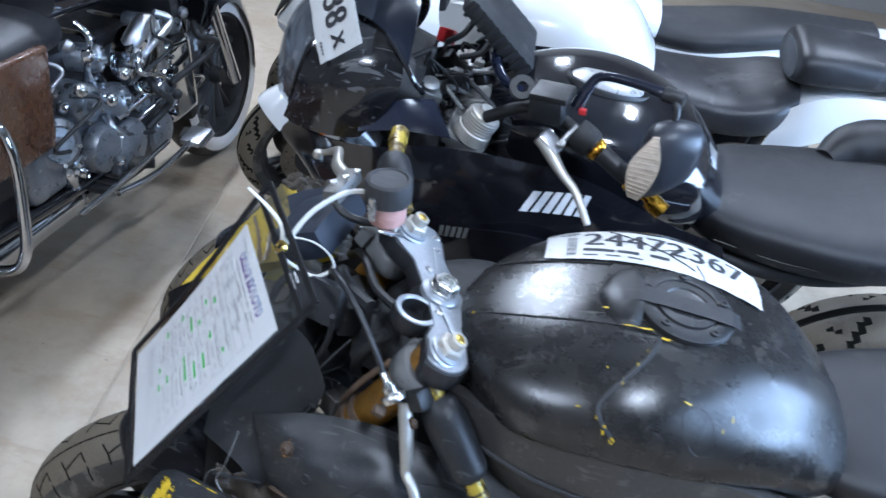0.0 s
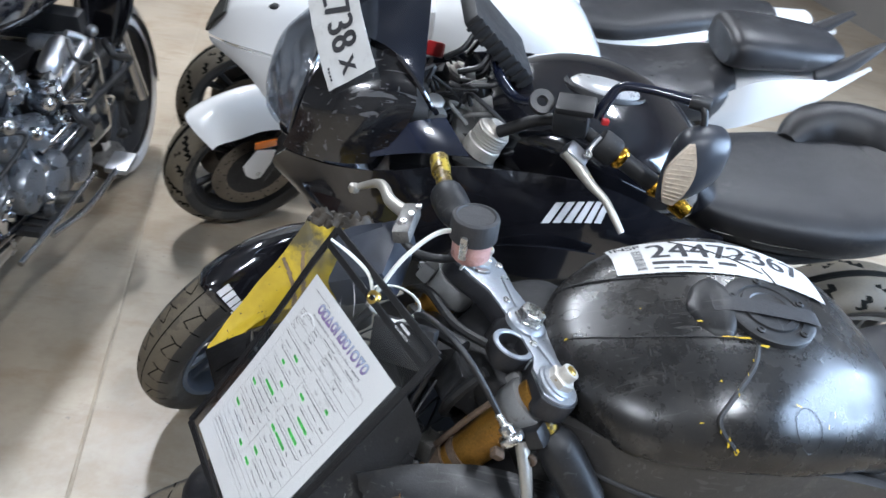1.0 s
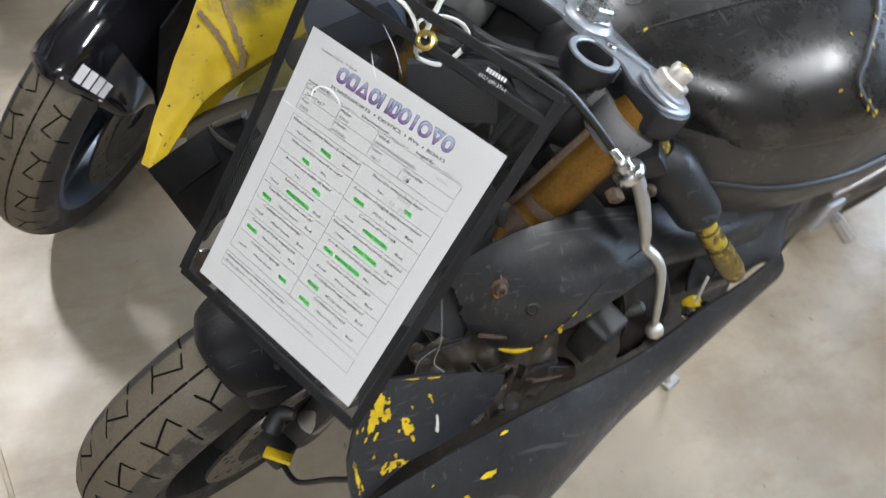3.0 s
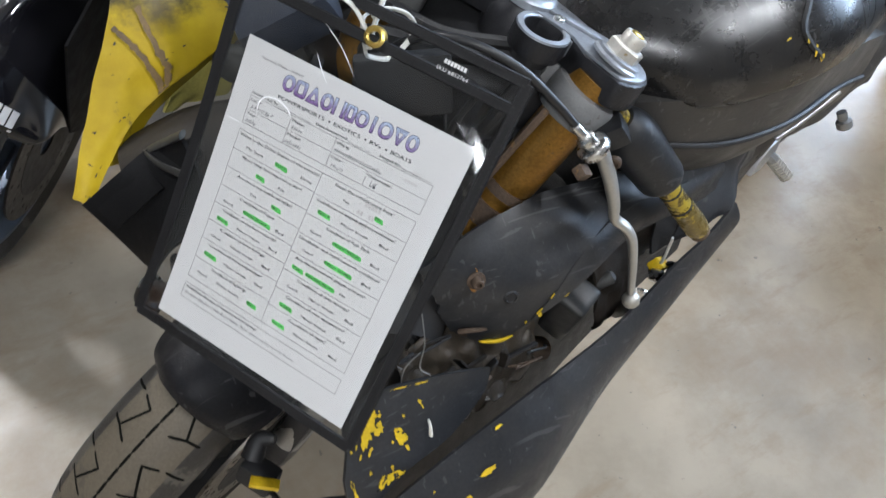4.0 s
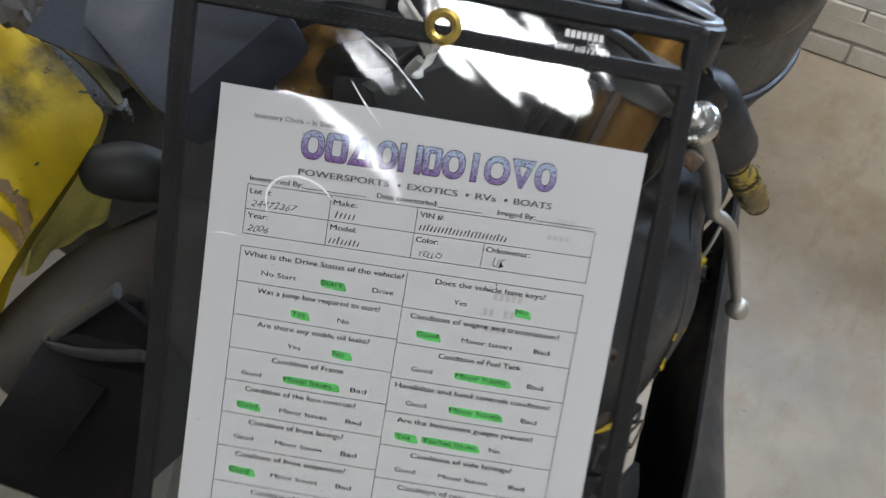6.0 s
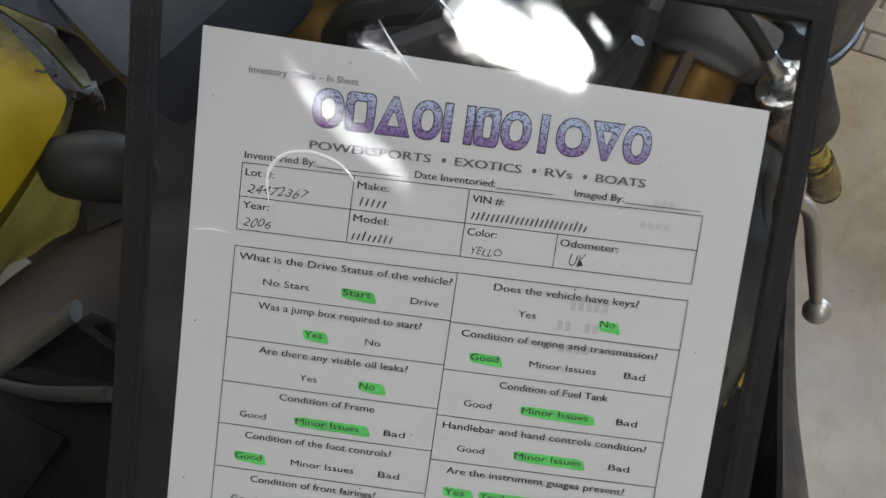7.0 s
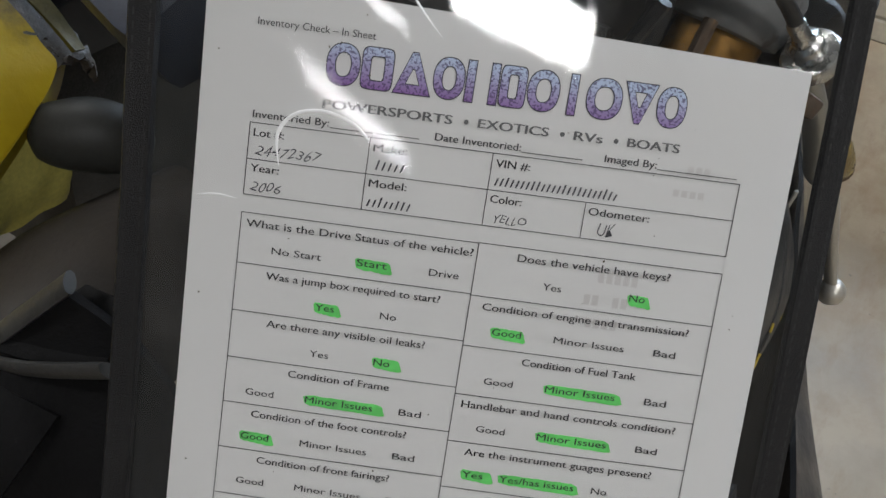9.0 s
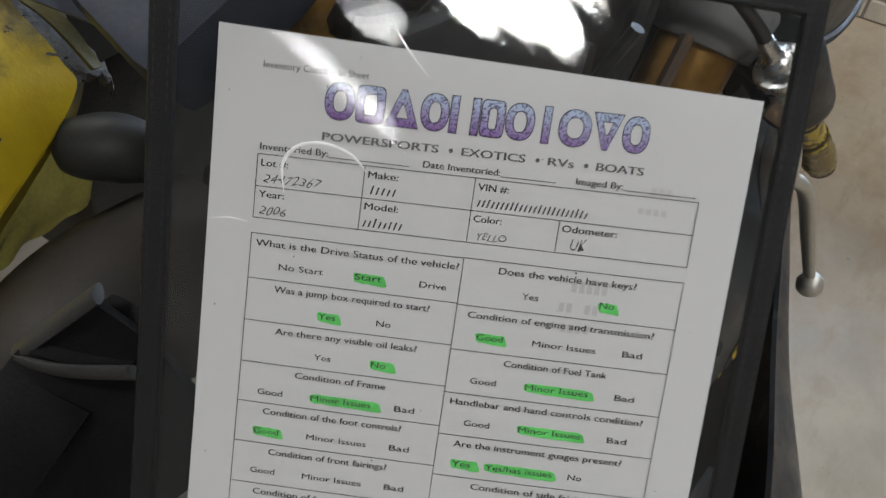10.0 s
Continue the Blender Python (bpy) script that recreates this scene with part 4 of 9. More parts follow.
for y in (YA, YA + 15.5):
    rule(ink, XL, y, XR, y)
for x in (XL, XR):
    rule(ink, x, YA, x, YA + 15.5)
write("Additional damage or features worth noting?", XL + 2, 103, YA + 4.6, 2.6)
GMB = ("Good", "Minor Issues", "Bad")
LEFT = [("What is the Drive Status of the vehicle?", 20, 102.5, ("No Start", "Start", "Drive"), 1), ("Was a jump box required to start?", 29, 93, ("Yes", "No"), 0),
        ("Are there any visible oil leaks?", 31, 90, ("Yes", "No"), 1), ("Condition of Frame", 41, 79, GMB, 1), ("Condition of the foot controls?", 29, 88, GMB, 0),
        ("Condition of front fairings?", 33, 84, GMB, -1), ("Condition of front suspension?", 28, 88, GMB, 0), ("Condition of lighting?", 39, 79, GMB, 2)]
RIGHT = [("Does the vehicle have keys?", 119, 177, ("Yes", "No"), 1), ("Condition of engine and transmission?", 109, 188, GMB, 0), ("Condition of Fuel Tank", 127, 171, GMB, 1),
         ("Handlebar and hand controls condition?", 107, 190, GMB, 1), ("Are the instrument guages present?", 111, 184, ("Yes", "Yes/has issues", "No"), 3), ("Condition of side fairings?", 121, 176, GMB, -1),
         ("Condition of rear suspension?", 117, 180, GMB, 0), ("Condition of seats?", 128, 169, GMB, 0)]
SPAN = {("Yes", 2, 0): (48, 55), ("No", 2, 0): (72, 78), ("No Start", 3, 0): (30, 48), ("Start", 3, 0): (61, 72), ("Drive", 3, 0): (87.5, 98.5), ("Good", 3, 0): (26, 36.5), ("Minor Issues", 3, 0): (48.5, 74), ("Bad", 3, 0): (84, 92.5),
        ("Yes", 2, 1): (130, 137), ("No", 2, 1): (163, 169), ("Good", 3, 1): (114, 125), ("Minor Issues", 3, 1): (137.5, 164.5), ("Bad", 3, 1): (176, 184.5), ("Yes", 3, 1): (111.5, 119.5), ("Yes/has issues", 3, 1): (126, 155), ("No", 3, 1): (162, 168)}
for side, rows in ((0, LEFT), (1, RIGHT)):
    for i, (q, a, b, answers, mark) in enumerate(rows):
        y = ROWS[side][i]
        write(q, a, b, y + 5.0, 2.75)
        for k, s in enumerate(answers):
            xa, xb = SPAN[(s, len(answers), side)]
            write(s, xa, xb, y + 14.0, 2.55, bold=0.00005)
            if mark == k or (mark == 3 and k < 2):
                bm = bmesh.new()
                n = 14
                rnd = random.Random(i * 7 + k + side * 50)
                ov = rnd.uniform(1.5, 4.5)
                up = [((xa - 0.8 + (xb - xa + ov) * j / n) * mm, (-y - 10.9 + rnd.uniform(-0.15, 0.15) - 0.3 * j / n - (0.7 if j in (0, n) else 0)) * mm) for j in range(n + 1)]
                dn = [((xa - 0.2 + (xb - xa + ov + 0.6) * j / n) * mm, (-y - 14.9 + rnd.uniform(-0.2, 0.2) - 0.9 * j / n + (0.6 if j in (0, n) else 0)) * mm) for j in range(n + 1)]
                vs = [bm.verts.new((x, yy, 0)) for x, yy in up + dn[::-1]]
                bmesh.ops.triangulate(bm, faces=[bm.faces.new(vs)])
                part("highlighter_mark", warp(bm, 0.00018), "green", form, at=HOLD)
ghost = bmesh.new()
for gx, gy, gw, gh in ((150, 83, 17, 4.2), (146, 92, 9, 4.0), (157, 92, 7, 4.0), (148, 101, 13, 3.6), (176, 40, 10, 3.4), (172, 49, 14, 2.6)):
    for k in range(int(gw / 3.2)):
        quad(ghost, (gx + 3.2 * k) * mm, -(gy + gh) * mm, (gx + 3.2 * k + 2.3) * mm, -gy * mm)
part("back_print", warp(ghost, 0.00012), "ghost", form, "faint print showing through from the back", at=HOLD)["kind"] = "stuff"
part("form_print", warp(printed(ink), 0.0003), "ink", form, at=HOLD)

# heading: a row of plain outlined shapes in the heading's colours
bm, rim_bm = bmesh.new(), bmesh.new()
HEAD = (("ring", 11.5), ("block", 11.0), ("wedge", 13.0), ("ring", 11.0), ("twin", 11.5), ("block", 9.5), ("ring", 11.5), ("post", 9.0), ("ring", 13.0), ("drop", 12.0), ("ring", 11.0))
LINE, RIM = 2.7, 0.38


def hollow(target, outer, inner, z):
    a = [target.verts.new((px * mm, py * mm, z)) for px, py in outer]
    b = [target.verts.new((px * mm, py * mm, z)) for px, py in inner]
    for k in range(len(a)):
        target.faces.new((a[k], a[(k + 1) % len(a)], b[(k + 1) % len(b)], b[k]))


def oval(cx, cy, rx, ry, power, n=32):
    out = []
    for k in range(n):
        c, d = math.cos(2 * math.pi * k / n), math.sin(2 * math.pi * k / n)
        out.append((cx + rx * math.copysign(abs(c) ** (2 / power), c), cy + ry * math.copysign(abs(d) ** (2 / power), d)))
    return out


def taper(cx, cy, rx, ry, way):
    pts = [(cx - rx, cy - way * ry), (cx + rx, cy - way * ry), (cx + 0.16 * rx, cy + way * ry), (cx - 0.16 * rx, cy + way * ry)]
    return pts if way > 0 else pts[::-1]


x, CYH, RYH = 41.5, -24.2, 7.0
for shape, wd in HEAD:
    w = wd * 130 / sum(b for a, b in HEAD)
    cx, rx = x + w / 2, w / 2 - 0.45
    for target, g, z in ((bm, 0.0, 0.0), (rim_bm, RIM, 0.0)):
        if shape in ("ring", "block"):
            e = 2.3 if shape == "ring" else 6
            hollow(target, oval(cx, CYH, rx + g, RYH + g, e), oval(cx, CYH, rx - LINE - g, RYH - LINE - g, e), z)
        elif shape in ("wedge", "drop"):
            way = 1 if shape == "wedge" else -1
            hollow(target, taper(cx, CYH, rx + g * 1.3, RYH + g, way), taper(cx, CYH - way * 1.2, rx * 0.42 - g * 1.2, RYH * 0.40 - g, way), z)
        else:
            for bx in ((-rx + LINE / 2, rx - LINE / 2) if shape == "twin" else (0.0,)):
                quad(target, (cx + bx - LINE / 2 - g) * mm, (CYH - RYH - g) * mm, (cx + bx + LINE / 2 + g) * mm, (CYH + RYH + g) * mm, z, 1, 4)
    x += w
part("heading_outline", warp(printed(rim_bm), 0.00018), "pen", form, at=HOLD)
# its own frame turns the print's height into z, for the colour run
part("heading_block", warp(printed(bm), 0.0003), "heading", form)
bm = bmesh.new()
x = 42.0
for wtxt, wd in (("POWERSPORTS", 45.5), ("•", 3), ("EXOTICS", 25.5), ("•", 3), ("RVs", 10.5), ("•", 3), ("BOATS", 19.5)):
    if wtxt == "•":
        merge(bm, plate(circle(0.9 * mm, 10, (x + 2) * mm, -38.2 * mm), 0.00001))
    else:
        merge(bm, fitted(wtxt, x * mm, (x + wd) * mm, -39.6 * mm, 3.1 * mm, 0, 0.0003))
    x += wd + 3.2
part("tagline_print", warp(printed(bm), 0.0003), "grey_ink", form, at=HOLD)

NOTE = ("Broken Ignition / No Run video.", "Bike wont maintain run status")
for text, xa, xb, y, cap, lean in (("24472367", 20.5, 44, 58.6, 3.4, 0.35), ("2006", 20, 31, 71.4, 3.4, 0.35), ("YELLO", 108, 120, 71.6, 2.9, 0.3), ("UK", 146.5, 153, 71.4, 4.6, 0.3), (NOTE[0], 20.5, 84, YA + 10.6, 2.8, 0.35), (NOTE[1], 86.5, 148, YA + 10.9, 2.8, 0.35)):
    pen = fitted(text, xa * mm, xb * mm, -y * mm, cap * mm, lean, 0.0, 0.008)
    for v in pen.verts:
        v.co.y += 0.0004 * math.sin(v.co.x * 900 + y)
    part("handwriting", warp(printed(pen), 0.0003), "pen", form, at=HOLD)
for xa, xb, y in ((63, 74, 58.5), (61.5, 78, 71.6), (106, 152, 58.6)):
    pen = bmesh.new()
    k = int((xb - xa) / 1.9)
    for j in range(k):
        px = xa + (xb - xa) * j / k
        h = 2.9 + 0.9 * noise.noise(V(j * 1.7, xa, y))
        q = [(px, y), (px + 0.65, y), (px + 1.5, y - h), (px + 0.85, y - h)]
        pen.faces.new([pen.verts.new((a * mm, -b * mm, 0)) for a, b in q])
    part("handwriting", warp(printed(pen), 0.0003), "pen", form, at=HOLD)

# white ridges along folds of the clear front pocket; they paint in lamp glints
GLINTS = [([(29.5, 61), (28, 50), (33, 42.5), (43, 40), (54, 43), (61, 49)], 0.7), ([(62, -11), (71, 0), (80, 9)], 0.4), ([(60, -36), (80, -24), (98, -8)], 0.4), ([(2, 75), (9, 74), (16, 74.5)], 0.4)]
for pts, w in GLINTS:
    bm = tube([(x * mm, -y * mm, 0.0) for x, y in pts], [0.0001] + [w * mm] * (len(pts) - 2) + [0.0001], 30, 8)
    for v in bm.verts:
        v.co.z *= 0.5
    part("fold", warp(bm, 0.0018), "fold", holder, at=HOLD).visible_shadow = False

rnd = random.Random(91)
bm = bmesh.new()
for k in range(70):
    x, y, r = rnd.uniform(-14, 226) * mm, -rnd.uniform(-30, 285) * mm, rnd.uniform(0.12, 0.45) * mm
    n, a0 = rnd.choice((4, 5, 6)), rnd.uniform(0, 6)
    bm.faces.new([bm.verts.new((x + r * rnd.uniform(0.6, 1.4) * math.cos(a0 + 2 * math.pi * i / n), y + r * rnd.uniform(0.6, 1.4) * math.sin(a0 + 2 * math.pi * i / n), 0)) for i in range(n)])
tagged(part("dust", warp(bm, 0.0034), "soot", holder, at=HOLD, smooth=False), kind="stuff")

# nylon ties that hold it
tie = thing("zip_tie", pose(-0.02, 0.72, 0.93), "long white nylon cable tie through the holder's eyelet", "cable tie")
part("strap", tube([(-0.032, 0.712, 0.915), (-0.022, 0.722, 0.930), (0.005, 0.735, 0.975), (0.045, 0.765, 1.0), (0.085, 0.80, 0.985), (0.105, 0.835, 0.95), (0.09, 0.85, 0.90)], 0.0040, 40, 8, flat=0.6), "tie", tie, at=WORLD)
part("loop", tube([(-0.034, 0.714, 0.913), (-0.030, 0.728, 0.925), (-0.020, 0.742, 0.925), (0.005, 0.750, 0.920), (0.028, 0.752, 0.905), (0.034, 0.752, 0.885), (0.010, 0.748, 0.868), (-0.018, 0.738, 0.885), (-0.030, 0.722, 0.905)], 0.0026, 50, 8, flat=0.6), "tie", tie, at=WORLD)
part("tail", tube([(-0.028, 0.722, 0.922), (-0.036, 0.735, 0.943), (-0.058, 0.742, 0.962), (-0.088, 0.745, 0.982)], [0.003, 0.003, 0.003, 0.002], 24, 8, flat=0.5), "tie", tie, at=WORLD)
part("head", box(0.008, 0.007, 0.006, pose(-0.018, 0.728, 0.934, 20, 40, 0), 0.001), "tie", tie, at=WORLD)

# ---- the wrecked yellow and black sport motorcycle ----
LB = pose(0, 0.935, 0, 10)
R6 = thing("motorcycle", pose(0.4, 0.93, 0), "crash-damaged black and yellow sport motorcycle on its side stand", "motorcycle", "row of parked motorcycles")
# tank cover
TANK = [(0.215, 0, 0.845, 0.055, 0.03, 0.05, 2.3), (0.25, 0, 0.847, 0.115, 0.053, 0.05, 2.4), (0.32, 0.003, 0.852, 0.175, 0.076, 0.045, 2.5), (0.42, 0.011, 0.862, 0.201, 0.093, 0.040, 2.5), (0.52, 0.021, 0.856, 0.197, 0.101, 0.045, 2.5),
        (0.63, 0.026, 0.835, 0.168, 0.090, 0.06, 2.4), (0.715, 0.022, 0.80, 0.130, 0.07, 0.07, 2.3), (0.77, 0.02, 0.775, 0.085, 0.035, 0.06, 2.2)]


def crease(x, y):
    """How far the cover falls away outside the shoulder line of its rear near side."""
    edge = -0.112 + 0.42 * (x - 0.5)
    s = min(max((edge - y) / 0.045, 0.0), 1.0)
    k = min(max((x - 0.47) / 0.08, 0.0), 1.0)
    return 0.009 * s * k * k * (3 - 2 * k)


def tank_top(x, y, lift=0.0):
    return blob_top(TANK, x, y, lift) - V(0, 0, crease(x, y))


bm = blob(TANK, 96, 9, wrinkle=0.0025)
for v in bm.verts:
    if v.co.z > 0.80:
        v.co.z -= crease(v.co.x, v.co.y) * min(1, (v.co.z - 0.80) / 0.05)
tank = part("tank_cover", bm, "tank_plastic", R6, "scuffed matte black tank cover", at=LB)


def seam(pts, r, material, parent, name="seam"):
    line = [tank_top(p.x, p.y, 0.0008) for p in spline([(x, y, 0) for x, y in pts], 40)]
    return part(name, tube(line, r, 60, 6), material, parent, at=LB)


seam([(0.228, -0.03), (0.30, -0.045), (0.38, -0.053), (0.455, -0.058), (0.468, -0.066)], 0.0011, "matte_black", tank)
seam([(0.468, -0.066), (0.455, -0.10), (0.42, -0.145), (0.407, -0.162), (0.414, -0.176), (0.432, -0.186)], 0.0034, "matte_black", tank)
seam([(0.232, 0.075), (0.32, 0.068), (0.40, 0.062)], 0.0014, "matte_black", tank)


def dab(x, y, rx, ry, seed, bm, n=10):
    rnd = random.Random(seed)
    vs = []
    for i in range(n):
        a = 2 * math.pi * i / n
        k = 1 - 0.5 * rnd.random()
        vs.append(bm.verts.new(tank_top(x + rx * k * math.cos(a), y + ry * k * math.sin(a), 0.0036)))
    bm.faces.new(vs)


rnd = random.Random(4)
for x, y, rx, ry in ((0.45, -0.057, 0.013, 0.0018), (0.43, -0.056, 0.012, 0.0014), (0.476, -0.067, 0.008, 0.0024), (0.40, -0.03, 0.007, 0.0018), (0.235, -0.033, 0.003, 0.002), (0.419, -0.180, 0.0022, 0.004), (0.431, -0.185, 0.004, 0.0022), (0.408, -0.172, 0.0014, 0.003),
                    (0.51, -0.135, 0.006, 0.0012), (0.56, -0.14, 0.001, 0.003), (0.385, -0.165, 0.003, 0.0010), (0.57, -0.125, 0.001, 0.004), (0.455, -0.09, 0.0008, 0.003), (0.43, -0.135, 0.001, 0.006), (0.445, -0.111, 0.001, 0.004), (0.33, 0.0, 0.0015, 0.0015), (0.41, -0.12, 0.0015, 0.002)):
    bm = bmesh.new()
    dab(x, y, rx, ry, rnd.random(), bm, 12)
    part("paint_chip", bm, "yellow_chip", tank, at=LB, smooth=False)
# recesses in the cover
for x, y, r in ((0.335, 0.025, 0.022), (0.245, 0.01, 0.012), (0.53, -0.150, 0.022)):
    line = [tank_top(x + r * math.cos(a), y + r * 0.8 * math.sin(a), 0.001) for a in (2 * math.pi * k / 24 for k in range(25))]
    part("dimple", tube(line, 0.00035, 48, 6), "tank_plastic", tank, at=LB)
CAP = LB @ pose(0.50, 0.0, 0.9605, 0, 4, 0)
cap = part("fuel_cap", lathe([(0.064, -0.006), (0.064, 0.001), (0.061, 0.003), (0.046, 0.003), (0.045, 0.001), (0.041, 0.001), (0.040, 0.004), (0.030, 0.005), (0.028, 0.003), (0.0, 0.003)], CAP, 44), "black_plastic", R6, "black fuel cap held down with dark tape", at=WORLD)
for k in range(5):
    part("cap_bolt", bolt(0.0055, 0.003, CAP @ pose(0.053 * math.cos(k * 1.257 + 0.4), 0.053 * math.sin(k * 1.257 + 0.4), 0.003), False), "matte_black", cap, at=WORLD)
for y, rz in ((-0.004, 0),):
    rows = [[CAP @ pose(0, 0, 0, 0, 0, rz) @ V(x, y + o, z) for x, z in ((-0.082, -0.002), (-0.060, 0.0045), (-0.030, 0.0065), (0.030, 0.0065), (0.060, 0.0045), (0.070, 0.001))] for o in (-0.014, 0.014)]
    part("tape_strip", sheet(rows, 0.0008, 18, 3), "tape", cap, at=WORLD)
part("tank_vent_hump", blob([(0.39, 0.0, 0.940, 0.012, 0.012, 0.01, 2), (0.405, 0.0, 0.943, 0.045, 0.017, 0.01, 2.4), (0.43, 0.0, 0.946, 0.060, 0.022, 0.01, 2.6), (0.445, 0.0, 0.948, 0.05, 0.022, 0.01, 2)], 28, 7), "black_plastic", R6, at=LB)
# inspection label across the tank
ST = (0.312, 0.072, 0.30, 0.088)


def on_tank(bm, lift):
    for v in bm.verts:
        v.co = tank_top(ST[0] + v.co.x, ST[1] + v.co.y - 0.05 * v.co.x, lift + 0.0008 * noise.noise(v.co * 60))
    return bm


bm = bmesh.new()
quad(bm, 0, 0, ST[2], ST[3], 0, 40, 12)
lab = part("inspection_label", on_tank(bm, 0.0034), "label", R6, "crinkled white inspection label with large black numerals", at=LB)
bm = fitted("INSP", 0.004, 0.044, 0.068, 0.014, 0, 0.0008)
merge(bm, fitted("24472367", 0.050, 0.276, 0.037, 0.040, 0, 0.0024))
rnd = random.Random(5)
for i in range(24):
    w = rnd.choice((0.012, 0.02, 0.006))
    quad(bm, 0.028, 0.008 + i * 0.0022, 0.028 + 0.013, 0.008 + i * 0.0022 + rnd.choice((0.0006, 0.0012)))
for i, w in enumerate((0.042, 0.030, 0.026)):
    quad(bm, 0.05 + i * 0.045, 0.020, 0.05 + i * 0.045 + w, 0.027, 0, 6, 1)
for i in range(3):
    quad(bm, 0.05 + i * 0.03, 0.009, 0.07 + i * 0.03, 0.012)
bmesh.ops.subdivide_edges(bm, edges=[e for e in bm.edges if e.calc_length() > 0.012], cuts=2)
part("label_print", on_tank(bm, 0.0040), "ink", lab, at=LB, smooth=False)
# creases torn through the label
for a, b in (((0.085, 0.083), (0.20, 0.016)), ((0.15, 0.04), (0.19, 0.06)), ((0.205, 0.03), (0.215, 0.0))):
    bm = bmesh.new()
    line = [V(a[0] + (b[0] - a[0]) * k / 12 + 0.002 * noise.noise(V(k, a[0] * 90, 0)), a[1] + (b[1] - a[1]) * k / 12 + 0.003 * noise.noise(V(k * 1.3, 7, 0)), 0) for k in range(13)]
    tube([tank_top(ST[0] + p.x, ST[1] + p.y - 0.05 * p.x, 0.0042) for p in line], 0.0008, 24, 5, bm)
    part("label_tear", bm, "black_plastic", lab, at=LB)

# fork crown
LC, RC, SN = V(0.213, 0.670, 0.856), V(0.112, 0.880, 0.897), V(0.186, 0.777, 0.878)
ex = (RC - LC).normalized()
ez = V(0.41, -0.218, 0.962)
ez = (ez - ex * ez.dot(ex)).normalized()
ey = ez.cross(ex)
CROWN = Matrix((ex, ey, ez)).transposed().to_4x4()
CROWN.translation = (LC + RC) / 2
D = (RC - LC).length / 2
sn = CROWN.inverted() @ SN
poly = circle(0.038, 10, -D, 0, 120, 260) + [(-D + 0.012, -0.040), (-D + 0.045, -0.042), (sn.x - 0.03, sn.y - 0.034), (sn.x, sn.y - 0.042), (sn.x + 0.03, sn.y - 0.036), (D - 0.05, -0.05), (D - 0.01, -0.055), (D + 0.02, -0.05)] + circle(0.040, 8, D, 0, -40, 110) + [(D - 0.03, 0.028), (D - 0.06, 0.010), (sn.x + 0.03, 0.006), (sn.x - 0.03, 0.004), (-D + 0.045, 0.006), (-D + 0.025, 0.022)]
crown = part("fork_crown", plate(poly, 0.030, CROWN @ pose(0, 0, -0.032), 0.005), "engine_dark", R6, "blue-grey aluminium fork crown with black sides", at=WORLD)
my = sum(y for x, y in poly) / len(poly)
part("crown_face", plate([(x * 0.975, my + (y - my) * 0.86) for x, y in poly], 0.004, CROWN @ pose(0, 0, -0.0035), 0.0012), "clamp", crown, at=WORLD)
part("crown_rib", plate([(-D + 0.02, -0.03), (sn.x - 0.03, -0.022), (D - 0.03, -0.04), (D - 0.03, -0.03), (sn.x - 0.03, -0.010), (-D + 0.02, -0.018)], 0.004, CROWN @ pose(0, 0, 0.0), 0.0015), "clamp", crown, at=WORLD)
part("stem_collar", lathe([(0.030, -0.003), (0.029, 0.004), (0.025, 0.0075), (0.020, 0.0082)], CROWN @ pose(sn.x, sn.y, 0), 30), "clamp", crown, at=WORLD)
part("stem_nut", lathe([(0.022, 0), (0.022, 0.003), (0.0195, 0.004), (0.0195, 0.015), (0.017, 0.017), (0.0095, 0.017), (0.0095, 0.006), (0, 0.006)], CROWN @ pose(sn.x, sn.y, 0.008), 6), "steel", R6, "large chrome steering stem nut", at=WORLD)
EYE = CROWN @ pose(-0.0462, 0.0225, 0, 0, 0, 0) @ Matrix.Diagonal((1, 1.12, 1, 1))
part("ignition_eye", lathe([(0.0205, -0.024), (0.0282, -0.024), (0.0290, -0.018), (0.0286, -0.0032), (0.0205, -0.0032)], EYE, 40, closed=True), "engine_dark", crown, "black ring for the ignition lock", at=WORLD)
part("eye_rim", lathe([(0.0208, -0.0034), (0.0282, -0.0034), (0.0276, -0.0012), (0.0222, -0.0006), (0.0208, -0.0018)], EYE, 40, closed=True), "clamp", crown, "worn bright rim", at=WORLD)
part("lock_barrel", lathe([(0.0, -0.036), (0.0195, -0.036), (0.0195, -0.022), (0.016, -0.020), (0.0, -0.021)], EYE, 26), "matte_black", crown, at=WORLD)
part("eye_arm", plate([(-0.076, -0.004), (-0.016, -0.004), (-0.018, 0.008), (-0.028, 0.004), (-0.0462, -0.001), (-0.064, 0.004), (-0.074, 0.010)], 0.018, CROWN @ pose(0, 0, -0.022), 0.002), "clamp", crown, at=WORLD)
for bx, by in ((D - 0.035, -0.035), (D - 0.005, -0.042), (sn.x + 0.045, -0.012), (-D + 0.07, -0.008)):
    part("crown_bolt", bolt(0.006, 0.004, CROWN @ pose(bx, by, 0.0), False), "steel", crown, at=WORLD)
LEGS = {-1: (V(-0.14, 0.72, 0.29), LC), 1: (V(-0.205, 0.888, 0.29), RC)}
